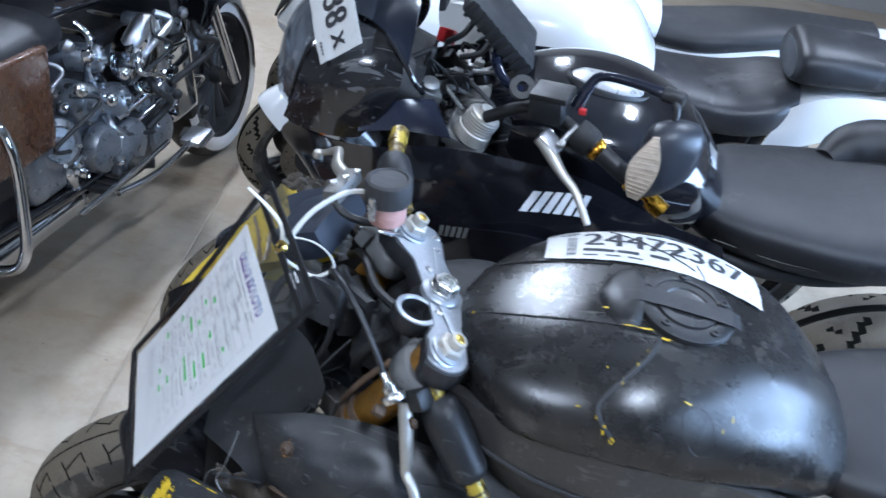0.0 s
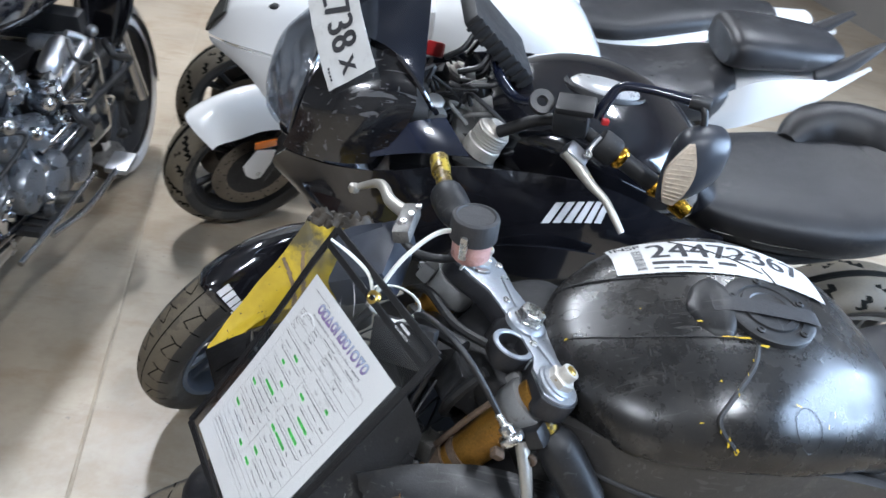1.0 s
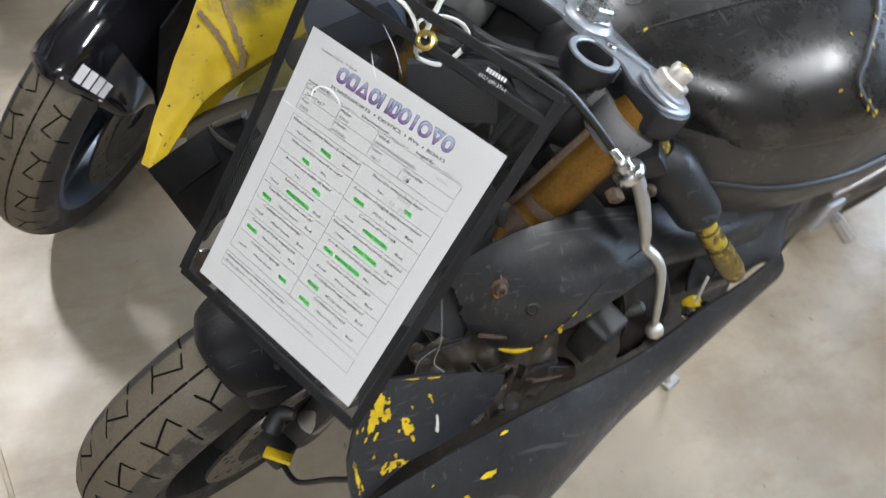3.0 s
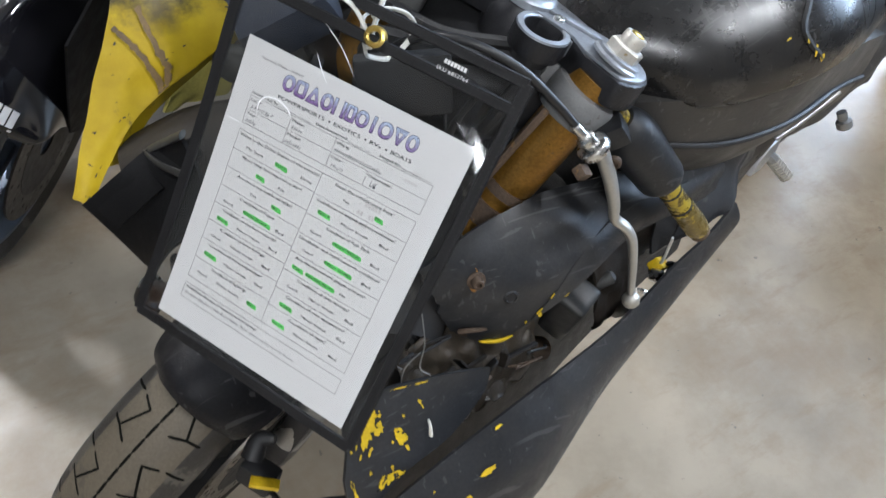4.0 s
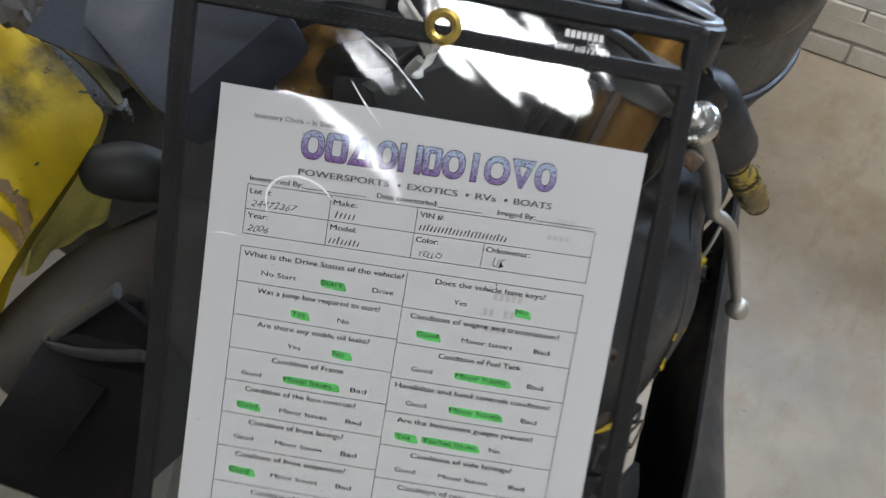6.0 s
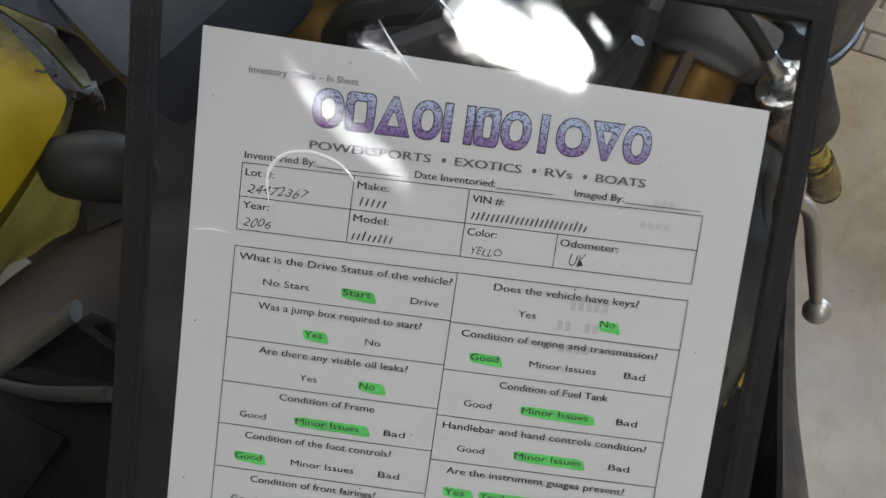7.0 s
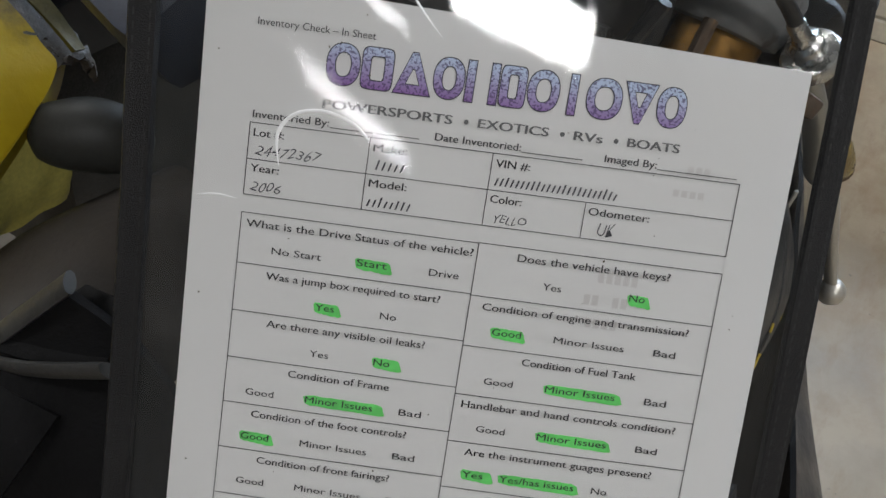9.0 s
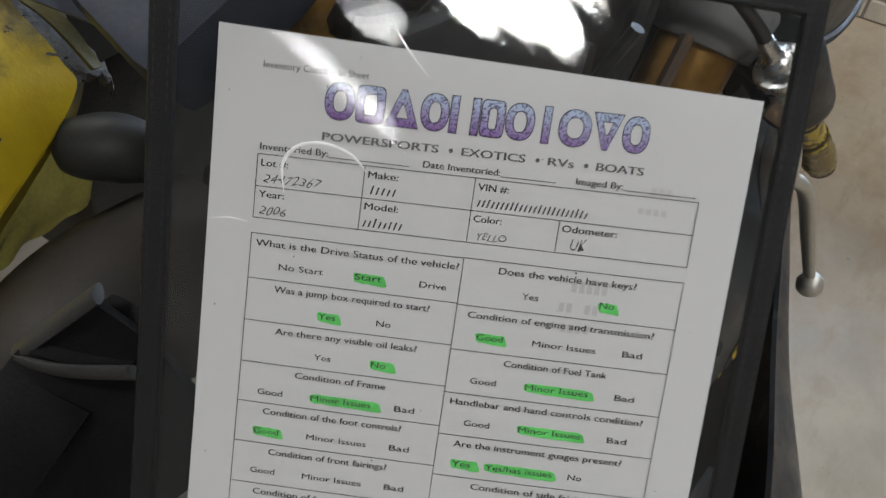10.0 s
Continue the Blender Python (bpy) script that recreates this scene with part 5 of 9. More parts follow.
for s, (foot, top) in LEGS.items():
    F = along(top, foot)
    n = (foot - top).length
    leg = part("fork_leg", lathe([(0.0275, 0.022), (0.0275, n * 0.45)], F, 30), "gold", R6, "gold anodised upper fork tube", at=WORLD)
    part("fork_slider", lathe([(0.034, n * 0.40), (0.034, n * 0.42), (0.030, n * 0.45), (0.022, n * 0.47), (0.022, n), (0.0, n)], F, 24), "alu_dull", leg, at=WORLD)
    part("fork_cap", lathe([(0.027, 0), (0.027, -0.003), (0.024, -0.005), (0.024, -0.008), (0.021, -0.009)], F, 28), "clamp", leg, at=WORLD)
    part("cap_nut", lathe([(0.0190, -0.007), (0.0190, -0.018), (0.017, -0.020), (0.0, -0.020)], F, 6), "nut", leg, at=WORLD)
    part("preload_adjuster", lathe([(0.0120, -0.019), (0.0120, -0.030), (0.0110, -0.032), (0.0075, -0.032), (0.0075, -0.028)], F, 20), "nut", leg, at=WORLD)
    part("damping_screw", lathe([(0.0073, -0.028), (0.0073, -0.033), (0.0050, -0.034), (0.0022, -0.034), (0.0022, -0.031), (0, -0.031)], F, 8), "brass", leg, at=WORLD)
    clampo = part("clip_on_clamp", lathe([(0.028, 0.036), (0.036, 0.037), (0.038, 0.041), (0.038, 0.066), (0.036, 0.071), (0.028, 0.072)], F, 30), "clamp_cast", R6, "bare cast handlebar clamp", at=WORLD)
    part("clamp_ear", box(0.03, 0.022, 0.030, F @ pose(-0.040 if s < 0 else 0.0, 0.02 if s < 0 else 0.045, 0.053, 0, 0, 25), 0.005), "clamp_cast", clampo, at=WORLD)
    part("clamp_bolt", bolt(0.006, 0.005, F @ pose(-0.058 if s < 0 else 0.0, 0.026 if s < 0 else 0.058, 0.053, 0, -90, 0), False), "steel", clampo, at=WORLD)
# grimy guard strap round the near fork tube
F = along(LC, LEGS[-1][0])
for z0, z1, r in ((0.165, 0.176, 0.031), (0.19, 0.215, 0.032)):
    part("fork_band", lathe([(0.0275, z0), (r, z0), (r, z1), (0.0275, z1)], F, 28), "rust", R6, at=WORLD)
part("guard_edge", tube([F @ V(0.004, 0.036, 0.07), F @ V(0.006, 0.040, 0.12), F @ V(0.002, 0.038, 0.18), F @ V(-0.012, 0.030, 0.215)], 0.0045, 30, 8), "rust", R6, at=WORLD)
# front wheel
wa = V(-0.358, 0.934, 0)
wu = (V(0, 0, 1) * math.cos(radians(16)) - wa * math.sin(radians(16))).normalized()
wr = (wa * math.cos(radians(16)) + V(0, 0, 1) * math.sin(radians(16))).normalized()
FW = Matrix((wu.cross(wr), -wr, wu)).transposed().to_4x4()
FW.translation = V(-0.171, 0.804, 0.284)
wheel(R6, "front_wheel", FW, 0.295, 0.122, "matte_black")
rows = []
for a in (66, 69, 76, 88, 102, 116, 130):
    r = 0.316 if a > 67 else 0.306
    w = 0.058 if a == 66 else (0.070 if a == 69 else 0.078)
    rows.append([FW @ V(math.cos(radians(a)) * (r - 0.055 * k * k), w * k, math.sin(radians(a)) * (r - 0.055 * k * k)) for k in (-1, -0.85, -0.5, 0, 0.5, 0.85, 1)])
part("front_fender", sheet(rows, 0.003, 26, 26), "fender_black", R6, "scuffed dark grey front fender", at=WORLD)
for s_ in (-1, 1):
    cal = part("brake_caliper", box(0.115, 0.045, 0.075, FW @ pose(-0.10, s_ * 0.085, 0.07, 0, 35, 0), 0.014), "matte_black", R6, "dirty black brake caliper", at=WORLD)
    for k in range(2):
        part("caliper_bolt", bolt(0.008, 0.006, FW @ pose(-0.10 + 0.05 * k - 0.02, s_ * 0.108, 0.07 - 0.03 * k) @ pose(0, 0, 0, -90 * s_), False), "steel", cal, at=WORLD)
    part("fork_bottom", box(0.05, 0.04, 0.13, FW @ pose(-0.01, s_ * 0.085, 0.035, 0, -20, 0), 0.012), "engine_dark", R6, at=WORLD)
    part("brake_line", tube([FW @ V(-0.12, s_ * 0.09, 0.10), FW @ V(-0.16, s_ * 0.10, 0.17), FW @ V(-0.15, s_ * 0.09, 0.26), FW @ V(-0.20, s_ * 0.07, 0.36)], 0.006, 28, 10), "cable", R6, at=WORLD)
HEAD = part("steering_head", lathe([(0.034, -0.16), (0.038, -0.15), (0.038, -0.02), (0.030, -0.004)], CROWN @ pose(sn.x, sn.y, 0), 26), "engine_dark", R6, at=WORLD)
part("lower_clamp", plate(poly, 0.03, CROWN @ pose(0, 0, -0.19), 0.004), "engine_dark", R6, at=WORLD)
part("air_intake", blob([(0.10, 0.80, 0.80, 0.06, 0.02, 0.04, 2.6), (0.16, 0.82, 0.80, 0.12, 0.045, 0.07, 3), (0.24, 0.85, 0.79, 0.14, 0.05, 0.09, 3), (0.30, 0.88, 0.78, 0.10, 0.03, 0.06, 2.6)], 28, 6), "matte_black", R6, "black air intake behind the crown", at=WORLD)
part("instrument_stay", sheet([[(-0.02, 0.88, 0.80), (0.06, 0.93, 0.82), (0.14, 0.98, 0.82)], [(0.0, 0.84, 0.72), (0.08, 0.90, 0.72), (0.18, 0.96, 0.72)], [(0.0, 0.80, 0.60), (0.10, 0.86, 0.58), (0.2, 0.92, 0.58)]], 0.006, 12, 10), "matte_black", R6, at=WORLD)
# clutch side
bar = part("left_handlebar", tube([(0.205, 0.650, 0.815), (0.339, 0.584, 0.639)], 0.0132, 8, 16), "bar_paint", R6, "bent handlebar tube with scraped yellow remains", at=WORLD)
part("switch_boot", tube([(0.215, 0.645, 0.802), (0.224, 0.641, 0.790), (0.238, 0.634, 0.772), (0.268, 0.619, 0.733), (0.278, 0.614, 0.72), (0.281, 0.613, 0.715)], [0.017, 0.026, 0.029, 0.027, 0.026, 0.018], 26, 22), "black_plastic", bar, "cracked black rubber grip collar", at=WORLD)
part("bar_end", tube([(0.314, 0.596, 0.672), (0.337, 0.585, 0.642), (0.345, 0.581, 0.631)], [0.0145, 0.0150, 0.0135], 8, 18), "bar_paint", bar, at=WORLD)
part("bar_end_plug", tube([(0.344, 0.5815, 0.632), (0.349, 0.579, 0.626)], 0.0125, 3, 18), "rust", bar, at=WORLD)
for k in (0.66, 0.80):
    p = V(0.205, 0.650, 0.815).lerp(V(0.339, 0.584, 0.639), k)
    q = V(0.205, 0.650, 0.815).lerp(V(0.339, 0.584, 0.639), k + 0.012)
    part("wire_wrap", tube([p, q], 0.0140, 3, 16), "matte_black", bar, at=WORLD)
perch = part("lever_perch", box(0.028, 0.042, 0.028, along((0.192, 0.634, 0.80), (0.23, 0.612, 0.74)), 0.006), "black_plastic", R6, "broken black clutch lever perch", at=WORLD)
part("clutch_lever", tube([(0.180, 0.628, 0.796), (0.190, 0.610, 0.762), (0.197, 0.598, 0.730), (0.200, 0.593, 0.712), (0.212, 0.584, 0.700), (0.220, 0.576, 0.684), (0.2225, 0.565, 0.655), (0.220, 0.549, 0.618)], [0.011, 0.0105, 0.009, 0.0078, 0.0075, 0.0078, 0.0072, 0.0055], 40, 14, flat=0.7), "lever", perch, "bare aluminium clutch lever with ball end", at=WORLD)
part("lever_ball", lathe([(0.0, -0.0105), (0.005, -0.0095), (0.009, -0.0055), (0.0105, 0), (0.009, 0.0055), (0.005, 0.0095), (0.0, 0.0105)], pose(0.220, 0.546, 0.611), 20), "lever", perch, at=WORLD)
AD = along((0.166, 0.620, 0.803), (0.118, 0.650, 0.862))
part("cable_adjuster", lathe([(0.007, -0.004), (0.0155, -0.003), (0.0165, -0.001), (0.0165, 0.005), (0.0150, 0.007), (0.0095, 0.008), (0.0095, 0.018), (0.0065, 0.020), (0.005, 0.024), (0.005, 0.036), (0.0035, 0.038)], AD, 24), "steel", perch, at=WORLD)
part("perch_bolt", bolt(0.008, 0.006, along((0.196, 0.617, 0.777), (0.186, 0.605, 0.775)), False), "rust", perch, at=WORLD)
part("spring_tab", box(0.016, 0.014, 0.012, pose(0.150, 0.612, 0.785, 20, 30, 10), 0.003), "rust", perch, at=WORLD)
part("clutch_cable", tube([(0.150, 0.630, 0.823), (0.125, 0.648, 0.855), (0.095, 0.672, 0.885), (0.06, 0.705, 0.90), (0.035, 0.745, 0.885), (0.02, 0.79, 0.83), (0.03, 0.82, 0.74)], 0.0042, 50, 10), "cable", R6, at=WORLD)
# brake side
barr = part("right_handlebar", tube([(0.10, 0.885, 0.925), (0.065, 0.93, 0.962), (0.046, 1.03, 0.983)], 0.0125, 12, 16), "bar_paint", R6, at=WORLD)
part("bar_end", tube([(0.050, 1.0, 0.976), (0.045, 1.032, 0.984)], 0.015, 4, 16), "bar_paint", barr, at=WORLD)
part("throttle_housing", tube([(0.085, 0.90, 0.945), (0.075, 0.912, 0.955), (0.060, 0.945, 0.966), (0.056, 0.955, 0.968)], [0.016, 0.025, 0.026, 0.018], 14, 18), "black_plastic", barr, at=WORLD)
mc = part("master_cylinder", box(0.026, 0.075, 0.022, pose(0.005, 0.868, 0.952, 8, -12, -12), 0.006), "cast_grey", R6, "worn brake master cylinder", at=WORLD)
part("brake_lever", tube([(0.0, 0.895, 0.955), (-0.022, 0.925, 0.955), (-0.032, 0.96, 0.955), (-0.042, 0.99, 0.948), (-0.058, 1.008, 0.936), (-0.078, 1.014, 0.925)], [0.0105, 0.0095, 0.0085, 0.0085, 0.0075, 0.0055], 34, 14, flat=0.75), "lever", mc, "bent aluminium brake lever with ball end", at=WORLD)
part("lever_ball", lathe([(0.0, -0.0095), (0.0075, -0.006), (0.0095, 0), (0.0075, 0.006), (0.0, 0.0095)], pose(-0.081, 1.014, 0.923), 18), "lever", mc, at=WORLD)
for k in range(3):
    part("cylinder_bolt", bolt(0.005, 0.004, pose(0.0 + 0.01 * k, 0.84 + 0.025 * k, 0.968, 8, -12, 0), False), "steel", mc, at=WORLD)
RES = along((0.092, 0.79, 0.955), (0.089, 0.783, 1.03))
res = part("brake_reservoir", lathe([(0.0, 0), (0.022, 0.001), (0.026, 0.006), (0.0265, 0.036)], RES, 30), "reservoir", R6, "cloudy pink brake fluid reservoir with black cap", at=WORLD)
part("reservoir_cap", lathe([(0.0265, 0.034), (0.0315, 0.035), (0.0318, 0.040), (0.0318, 0.062), (0.0305, 0.066), (0.026, 0.068), (0.024, 0.066), (0.0, 0.067)], RES, 34), "cap_rubber", res, at=WORLD)
part("cap_lock", box(0.010, 0.006, 0.034, RES @ pose(0.0, -0.033, 0.034), 0.002), "steel", res, at=WORLD)
part("reservoir_bracket", plate([(-0.008, -0.01), (0.008, -0.01), (0.010, 0.03), (0.004, 0.06), (-0.006, 0.06), (-0.010, 0.03)], 0.004, along((0.11, 0.775, 0.95), (0.10, 0.70, 0.99)) @ pose(0, 0, 0, 90, 0, 0), 0.001), "alu", res, at=WORLD)
part("brake_hose", tube([(0.092, 0.795, 0.955), (0.06, 0.82, 0.93), (0.02, 0.83, 0.93), (-0.01, 0.85, 0.95)], 0.006, 24, 10), "cable", res, at=WORLD)

# panels of the near side
PAN = [[(-0.020, 0.625, 0.712), (0.040, 0.634, 0.726), (0.100, 0.642, 0.728), (0.154, 0.650, 0.722), (0.26, 0.652, 0.702), (0.40, 0.665, 0.665), (0.58, 0.705, 0.615)],
       [(-0.004, 0.614, 0.672), (0.048, 0.606, 0.694), (0.105, 0.606, 0.700), (0.165, 0.615, 0.700), (0.26, 0.628, 0.680), (0.40, 0.645, 0.645), (0.58, 0.695, 0.595)],
       [(0.010, 0.606, 0.625), (0.060, 0.588, 0.648), (0.110, 0.582, 0.666), (0.170, 0.590, 0.675), (0.26, 0.612, 0.660), (0.40, 0.635, 0.625), (0.58, 0.690, 0.575)],
       [(0.035, 0.600, 0.590), (0.075, 0.582, 0.590), (0.120, 0.572, 0.625), (0.175, 0.578, 0.650), (0.26, 0.606, 0.640), (0.40, 0.632, 0.605), (0.58, 0.688, 0.555)]]


def torn(u, v, p):
    """Ragged lower and front edges, and a faint buckle."""
    k = 0.004 * noise.noise(V(u * 30, 3, 0)) * (v > 0.9) + 0.004 * noise.noise(V(v * 24, 9, 0)) * (u < 0.06)
    return p + V(k, 0, k) + V(0, -0.003, 0.002) * noise.noise(V(u * 6, v * 4, 0))


panel = part("side_panel", sheet(PAN, 0.004, 48, 22, bend=torn), "black_plastic", R6, "flat black inner fairing panel with two screws", at=WORLD)
sc = on_sheet(PAN, 0.135, 0.36, -0.002)
sn2 = (on_sheet(PAN, 0.135, 0.36, -0.02) - sc).normalized()
bm = bmesh.new()
daub(bm, PAN, 0.13, 0.36, 0.025, 0.14, 3, -0.0026, 18)
part("rust_stain", bm, "rust_orange", panel, at=WORLD, smooth=False)
part("screw", lathe([(0.010, 0), (0.010, 0.002), (0.0065, 0.0035), (0.0065, 0.009), (0.005, 0.011), (0.003, 0.011), (0.003, 0.007), (0, 0.007)], along(sc, sc + sn2), 16), "rust", panel, at=WORLD)
sc = on_sheet(PAN, 0.215, 0.62, -0.002)
part("push_clip", lathe([(0.0085, 0), (0.0085, 0.002), (0.006, 0.0035), (0.005, 0.0025), (0, 0.0025)], along(sc, sc + sn2), 18), "matte_black", panel, at=WORLD)
for i, (u, v, a, b) in enumerate(((0.30, 0.955, 0.010, 0.04), (0.40, 0.97, 0.014, 0.012), (0.25, 0.93, 0.006, 0.025))):
    bm = bmesh.new()
    daub(bm, PAN, u, v, a, b, i, -0.0030, 12)
    part("paint_chip", bm, "yellow_chip", panel, at=WORLD, smooth=False)
part("panel_seam", tube([on_sheet(PAN, u, v, -0.0022) for u, v in ((0.27, 0.95), (0.36, 0.83), (0.46, 0.68), (0.56, 0.54), (0.66, 0.44), (0.80, 0.38))], 0.0011, 40, 6), "matte_black", panel, at=WORLD)
for u0, v0, u1, v1 in ((0.29, 0.91, 0.31, 0.885), (0.345, 0.84, 0.36, 0.82)):
    part("seam_paint", tube([on_sheet(PAN, u0, v0, -0.0030), on_sheet(PAN, u1, v1, -0.0030)], 0.0009, 8, 6), "yellow_chip", panel, at=WORLD)
part("panel_flange", tube([on_sheet(PAN, u, 1.0) + V(0, -0.002, -0.005) for u in (0.07, 0.10, 0.15, 0.20)], [0.0008, 0.0026, 0.0028, 0.0010], 20, 8, flat=1.5), "yellow_chip", panel, "torn yellow flange", at=WORLD)

LOW = [[(-0.17, 0.485, 0.51), (-0.10, 0.493, 0.542), (-0.03, 0.500, 0.568), (0.05, 0.512, 0.576), (0.215, 0.550, 0.548), (0.34, 0.585, 0.556), (0.42, 0.605, 0.560), (0.49, 0.63, 0.562)],
       [(-0.18, 0.452, 0.47), (-0.10, 0.455, 0.49), (-0.03, 0.456, 0.505), (0.06, 0.466, 0.51), (0.22, 0.525, 0.50), (0.34, 0.565, 0.505), (0.42, 0.592, 0.51), (0.50, 0.618, 0.525)],
       [(-0.18, 0.455, 0.40), (-0.10, 0.452, 0.405), (-0.03, 0.450, 0.41), (0.07, 0.462, 0.40), (0.22, 0.535, 0.385), (0.34, 0.58, 0.39), (0.42, 0.61, 0.40), (0.50, 0.64, 0.43)],
       [(-0.12, 0.56, 0.28), (-0.06, 0.57, 0.26), (0.0, 0.56, 0.26), (0.08, 0.53, 0.29), (0.22, 0.572, 0.325), (0.34, 0.603, 0.335), (0.42, 0.63, 0.345), (0.50, 0.68, 0.36)]]
low = part("lower_fairing", sheet(LOW, 0.004, 44, 26), "black_plastic", R6, "black lower side fairing with chipped yellow paint", at=WORLD)
for i, (u, v, a, b) in enumerate(((0.33, 0.20, 0.020, 0.018), (0.275, 0.26, 0.012, 0.022), (0.23, 0.34, 0.014, 0.030), (0.38, 0.05, 0.012, 0.012), (0.19, 0.42, 0.006, 0.008), (0.13, 0.46, 0.02, 0.02), (0.21, 0.13, 0.004, 0.006))):
    bm = bmesh.new()
    daub(bm, LOW, u, v, a, b, 20 + i, -0.0030, 14)
    part("paint_chip", bm, "yellow_chip", low, at=WORLD, smooth=False)
p = on_sheet(LOW, 0.26, 0.33, -0.002)
part("rivet", bolt(0.006, 0.003, along(p, on_sheet(LOW, 0.26, 0.33, -0.02)), False), "matte_black", low, at=WORLD)

# inner corner panel with large yellow patches
COR = [[(-0.150, 0.520, 0.575), (-0.117, 0.558, 0.636), (-0.05, 0.560, 0.628), (0.035, 0.552, 0.598)], [(-0.152, 0.505, 0.545), (-0.10, 0.535, 0.590), (-0.04, 0.540, 0.590), (0.030, 0.545, 0.580)], [(-0.150, 0.492, 0.515), (-0.09, 0.510, 0.545), (-0.03, 0.520, 0.555), (0.02, 0.540, 0.565)]]
cor = part("corner_panel", sheet(COR, 0.004, 20, 14), "black_plastic", R6, "black corner panel with large scraped yellow patches", at=WORLD)
for i, (u, v, a, b) in enumerate(((0.29, 0.28, 0.10, 0.17), (0.36, 0.20, 0.05, 0.10), (0.42, 0.62, 0.05, 0.14), (0.27, 0.85, 0.06, 0.10), (0.33, 0.93, 0.03, 0.05), (0.08, 0.55, 0.03, 0.26), (0.57, 0.05, 0.05, 0.022), (0.68, 0.06, 0.04, 0.03), (0.62, 0.32, 0.012, 0.09), (0.20, 0.58, 0.012, 0.03), (0.50, 0.40, 0.010, 0.03), (0.17, 0.12, 0.015, 0.04))):
    bm = bmesh.new()
    crumbs(bm, COR, u, v, a, b, 40 + i)
    part("paint_chip", bm, "yellow_chip", cor, at=WORLD, smooth=False)
tie2 = thing("zip_tie", pose(-0.045, 0.52, 0.57), "short white nylon cable tie through the corner panel", "cable tie")
part("strap", tube([(-0.048, 0.535, 0.585), (-0.0495, 0.529, 0.5868), (-0.051, 0.524, 0.584), (-0.0525, 0.520, 0.578)], [0.0015, 0.0018, 0.0022, 0.0026], 20, 8, flat=0.5), "tie", tie2, at=WORLD)

# broken nose cowl
NOSE = [[(-0.155, 1.051, 0.833), (-0.126, 1.047, 0.826), (-0.085, 1.051, 0.828), (-0.057, 1.036, 0.802)],
        [(-0.174, 1.027, 0.805), (-0.138, 1.022, 0.799), (-0.096, 1.017, 0.790), (-0.052, 1.010, 0.768)],
        [(-0.194, 1.003, 0.776), (-0.162, 0.996, 0.768), (-0.122, 0.988, 0.757), (-0.062, 0.992, 0.749)],
        [(-0.217, 0.980, 0.749), (-0.200, 0.975, 0.742), (-0.181, 0.968, 0.730), (-0.162, 0.962, 0.717)],
        [(-0.252, 0.941, 0.703), (-0.241, 0.938, 0.700), (-0.226, 0.937, 0.699), (-0.211, 0.937, 0.696)],
        [(-0.281, 0.906, 0.661), (-0.276, 0.903, 0.657), (-0.272, 0.900, 0.653), (-0.264, 0.900, 0.651)]]


def dents(u, v, p):
    k = 0.010 * math.exp(-((u - 0.55) ** 2 / 0.03 + (v - 0.12) ** 2 / 0.006))
    c = 0.0015 * math.exp(-((u - 1.4 * v - 0.1) ** 2) / 0.004) * (v < 0.55)
    rag = 0.010 * noise.noise(V(u * 14, 2, 2)) * (v < 0.03)
    return p + V(0.5, 0.6, -0.6) * (k + c) + V(0, 0, rag) + 0.0012 * V(noise.noise(V(u * 3, v * 9, 1)), noise.noise(V(u * 3, v * 9, 5)), 0)


nose = part("nose_cowl", sheet(NOSE, 0.004, 40, 60, bend=dents), "yellow", R6, "broken yellow nose cowl with brown run marks", at=WORLD)
for i, way in enumerate((((0.08, 0.35), (0.36, 0.45), (0.68, 0.53), (0.97, 0.59)), ((0.25, 0.25), (0.42, 0.38), (0.72, 0.50), (0.96, 0.575)))):
    top_e, low_e = [], []
    for k in range(25):
        f = k / 24
        u, v = [c + 0.008 * noise.noise(V(k * 0.4, i, 3 * j)) for j, c in enumerate(cr([V(q[0], q[1], 0) for q in way], f)[:2])]
        w = (0.016 - 0.006 * f) * (1 + 0.9 * noise.noise(V(k * 0.8, 4 + i, 0)))
        top_e.append((u + w, v - w * 0.6))
        low_e.append((u - w, v + w * 0.6))
    bm = bmesh.new()
    ta, la = [bm.verts.new(on_sheet(NOSE, u, v, -0.0062)) for u, v in top_e], [bm.verts.new(on_sheet(NOSE, u, v, -0.0062)) for u, v in low_e]
    for k in range(24):
        bm.faces.new((ta[k], ta[k + 1], la[k + 1], la[k]))
    part("scrape_line", bm, "scrape", nose, "brown scrape line", at=WORLD)
for i, (u, v, a, b) in enumerate(((0.94, 0.20, 0.05, 0.008), (0.14, 0.43, 0.016, 0.012), (0.70, 0.41, 0.012, 0.008), (0.66, 0.47, 0.015, 0.010), (0.75, 0.72, 0.03, 0.006), (0.71, 0.735, 0.014, 0.008), (0.79, 0.705, 0.012, 0.005), (0.67, 0.90, 0.03, 0.008), (0.72, 0.88, 0.012, 0.006), (0.97, 0.44, 0.012, 0.010), (0.5, 0.58, 0.010, 0.004), (0.86, 0.56, 0.010, 0.004), (0.7, 0.97, 0.05, 0.010))):
    bm = bmesh.new()
    daub(bm, NOSE, u, v, a, b, 80 + i, -0.0062, 26)
    part("soot_mark", bm, "soot", nose, at=WORLD, smooth=False)
part("cowl_flange", sheet([[on_sheet(NOSE, 1.0, v) + V(-0.002, 0.0, -0.001) for v in (0.30, 0.45, 0.6, 0.75, 0.88)], [on_sheet(NOSE, 1.0, v) + V(0.018, 0.022, -0.022) for v in (0.30, 0.45, 0.6, 0.75, 0.88)]], 0.003, 24, 6), "yellow", nose, at=WORLD)
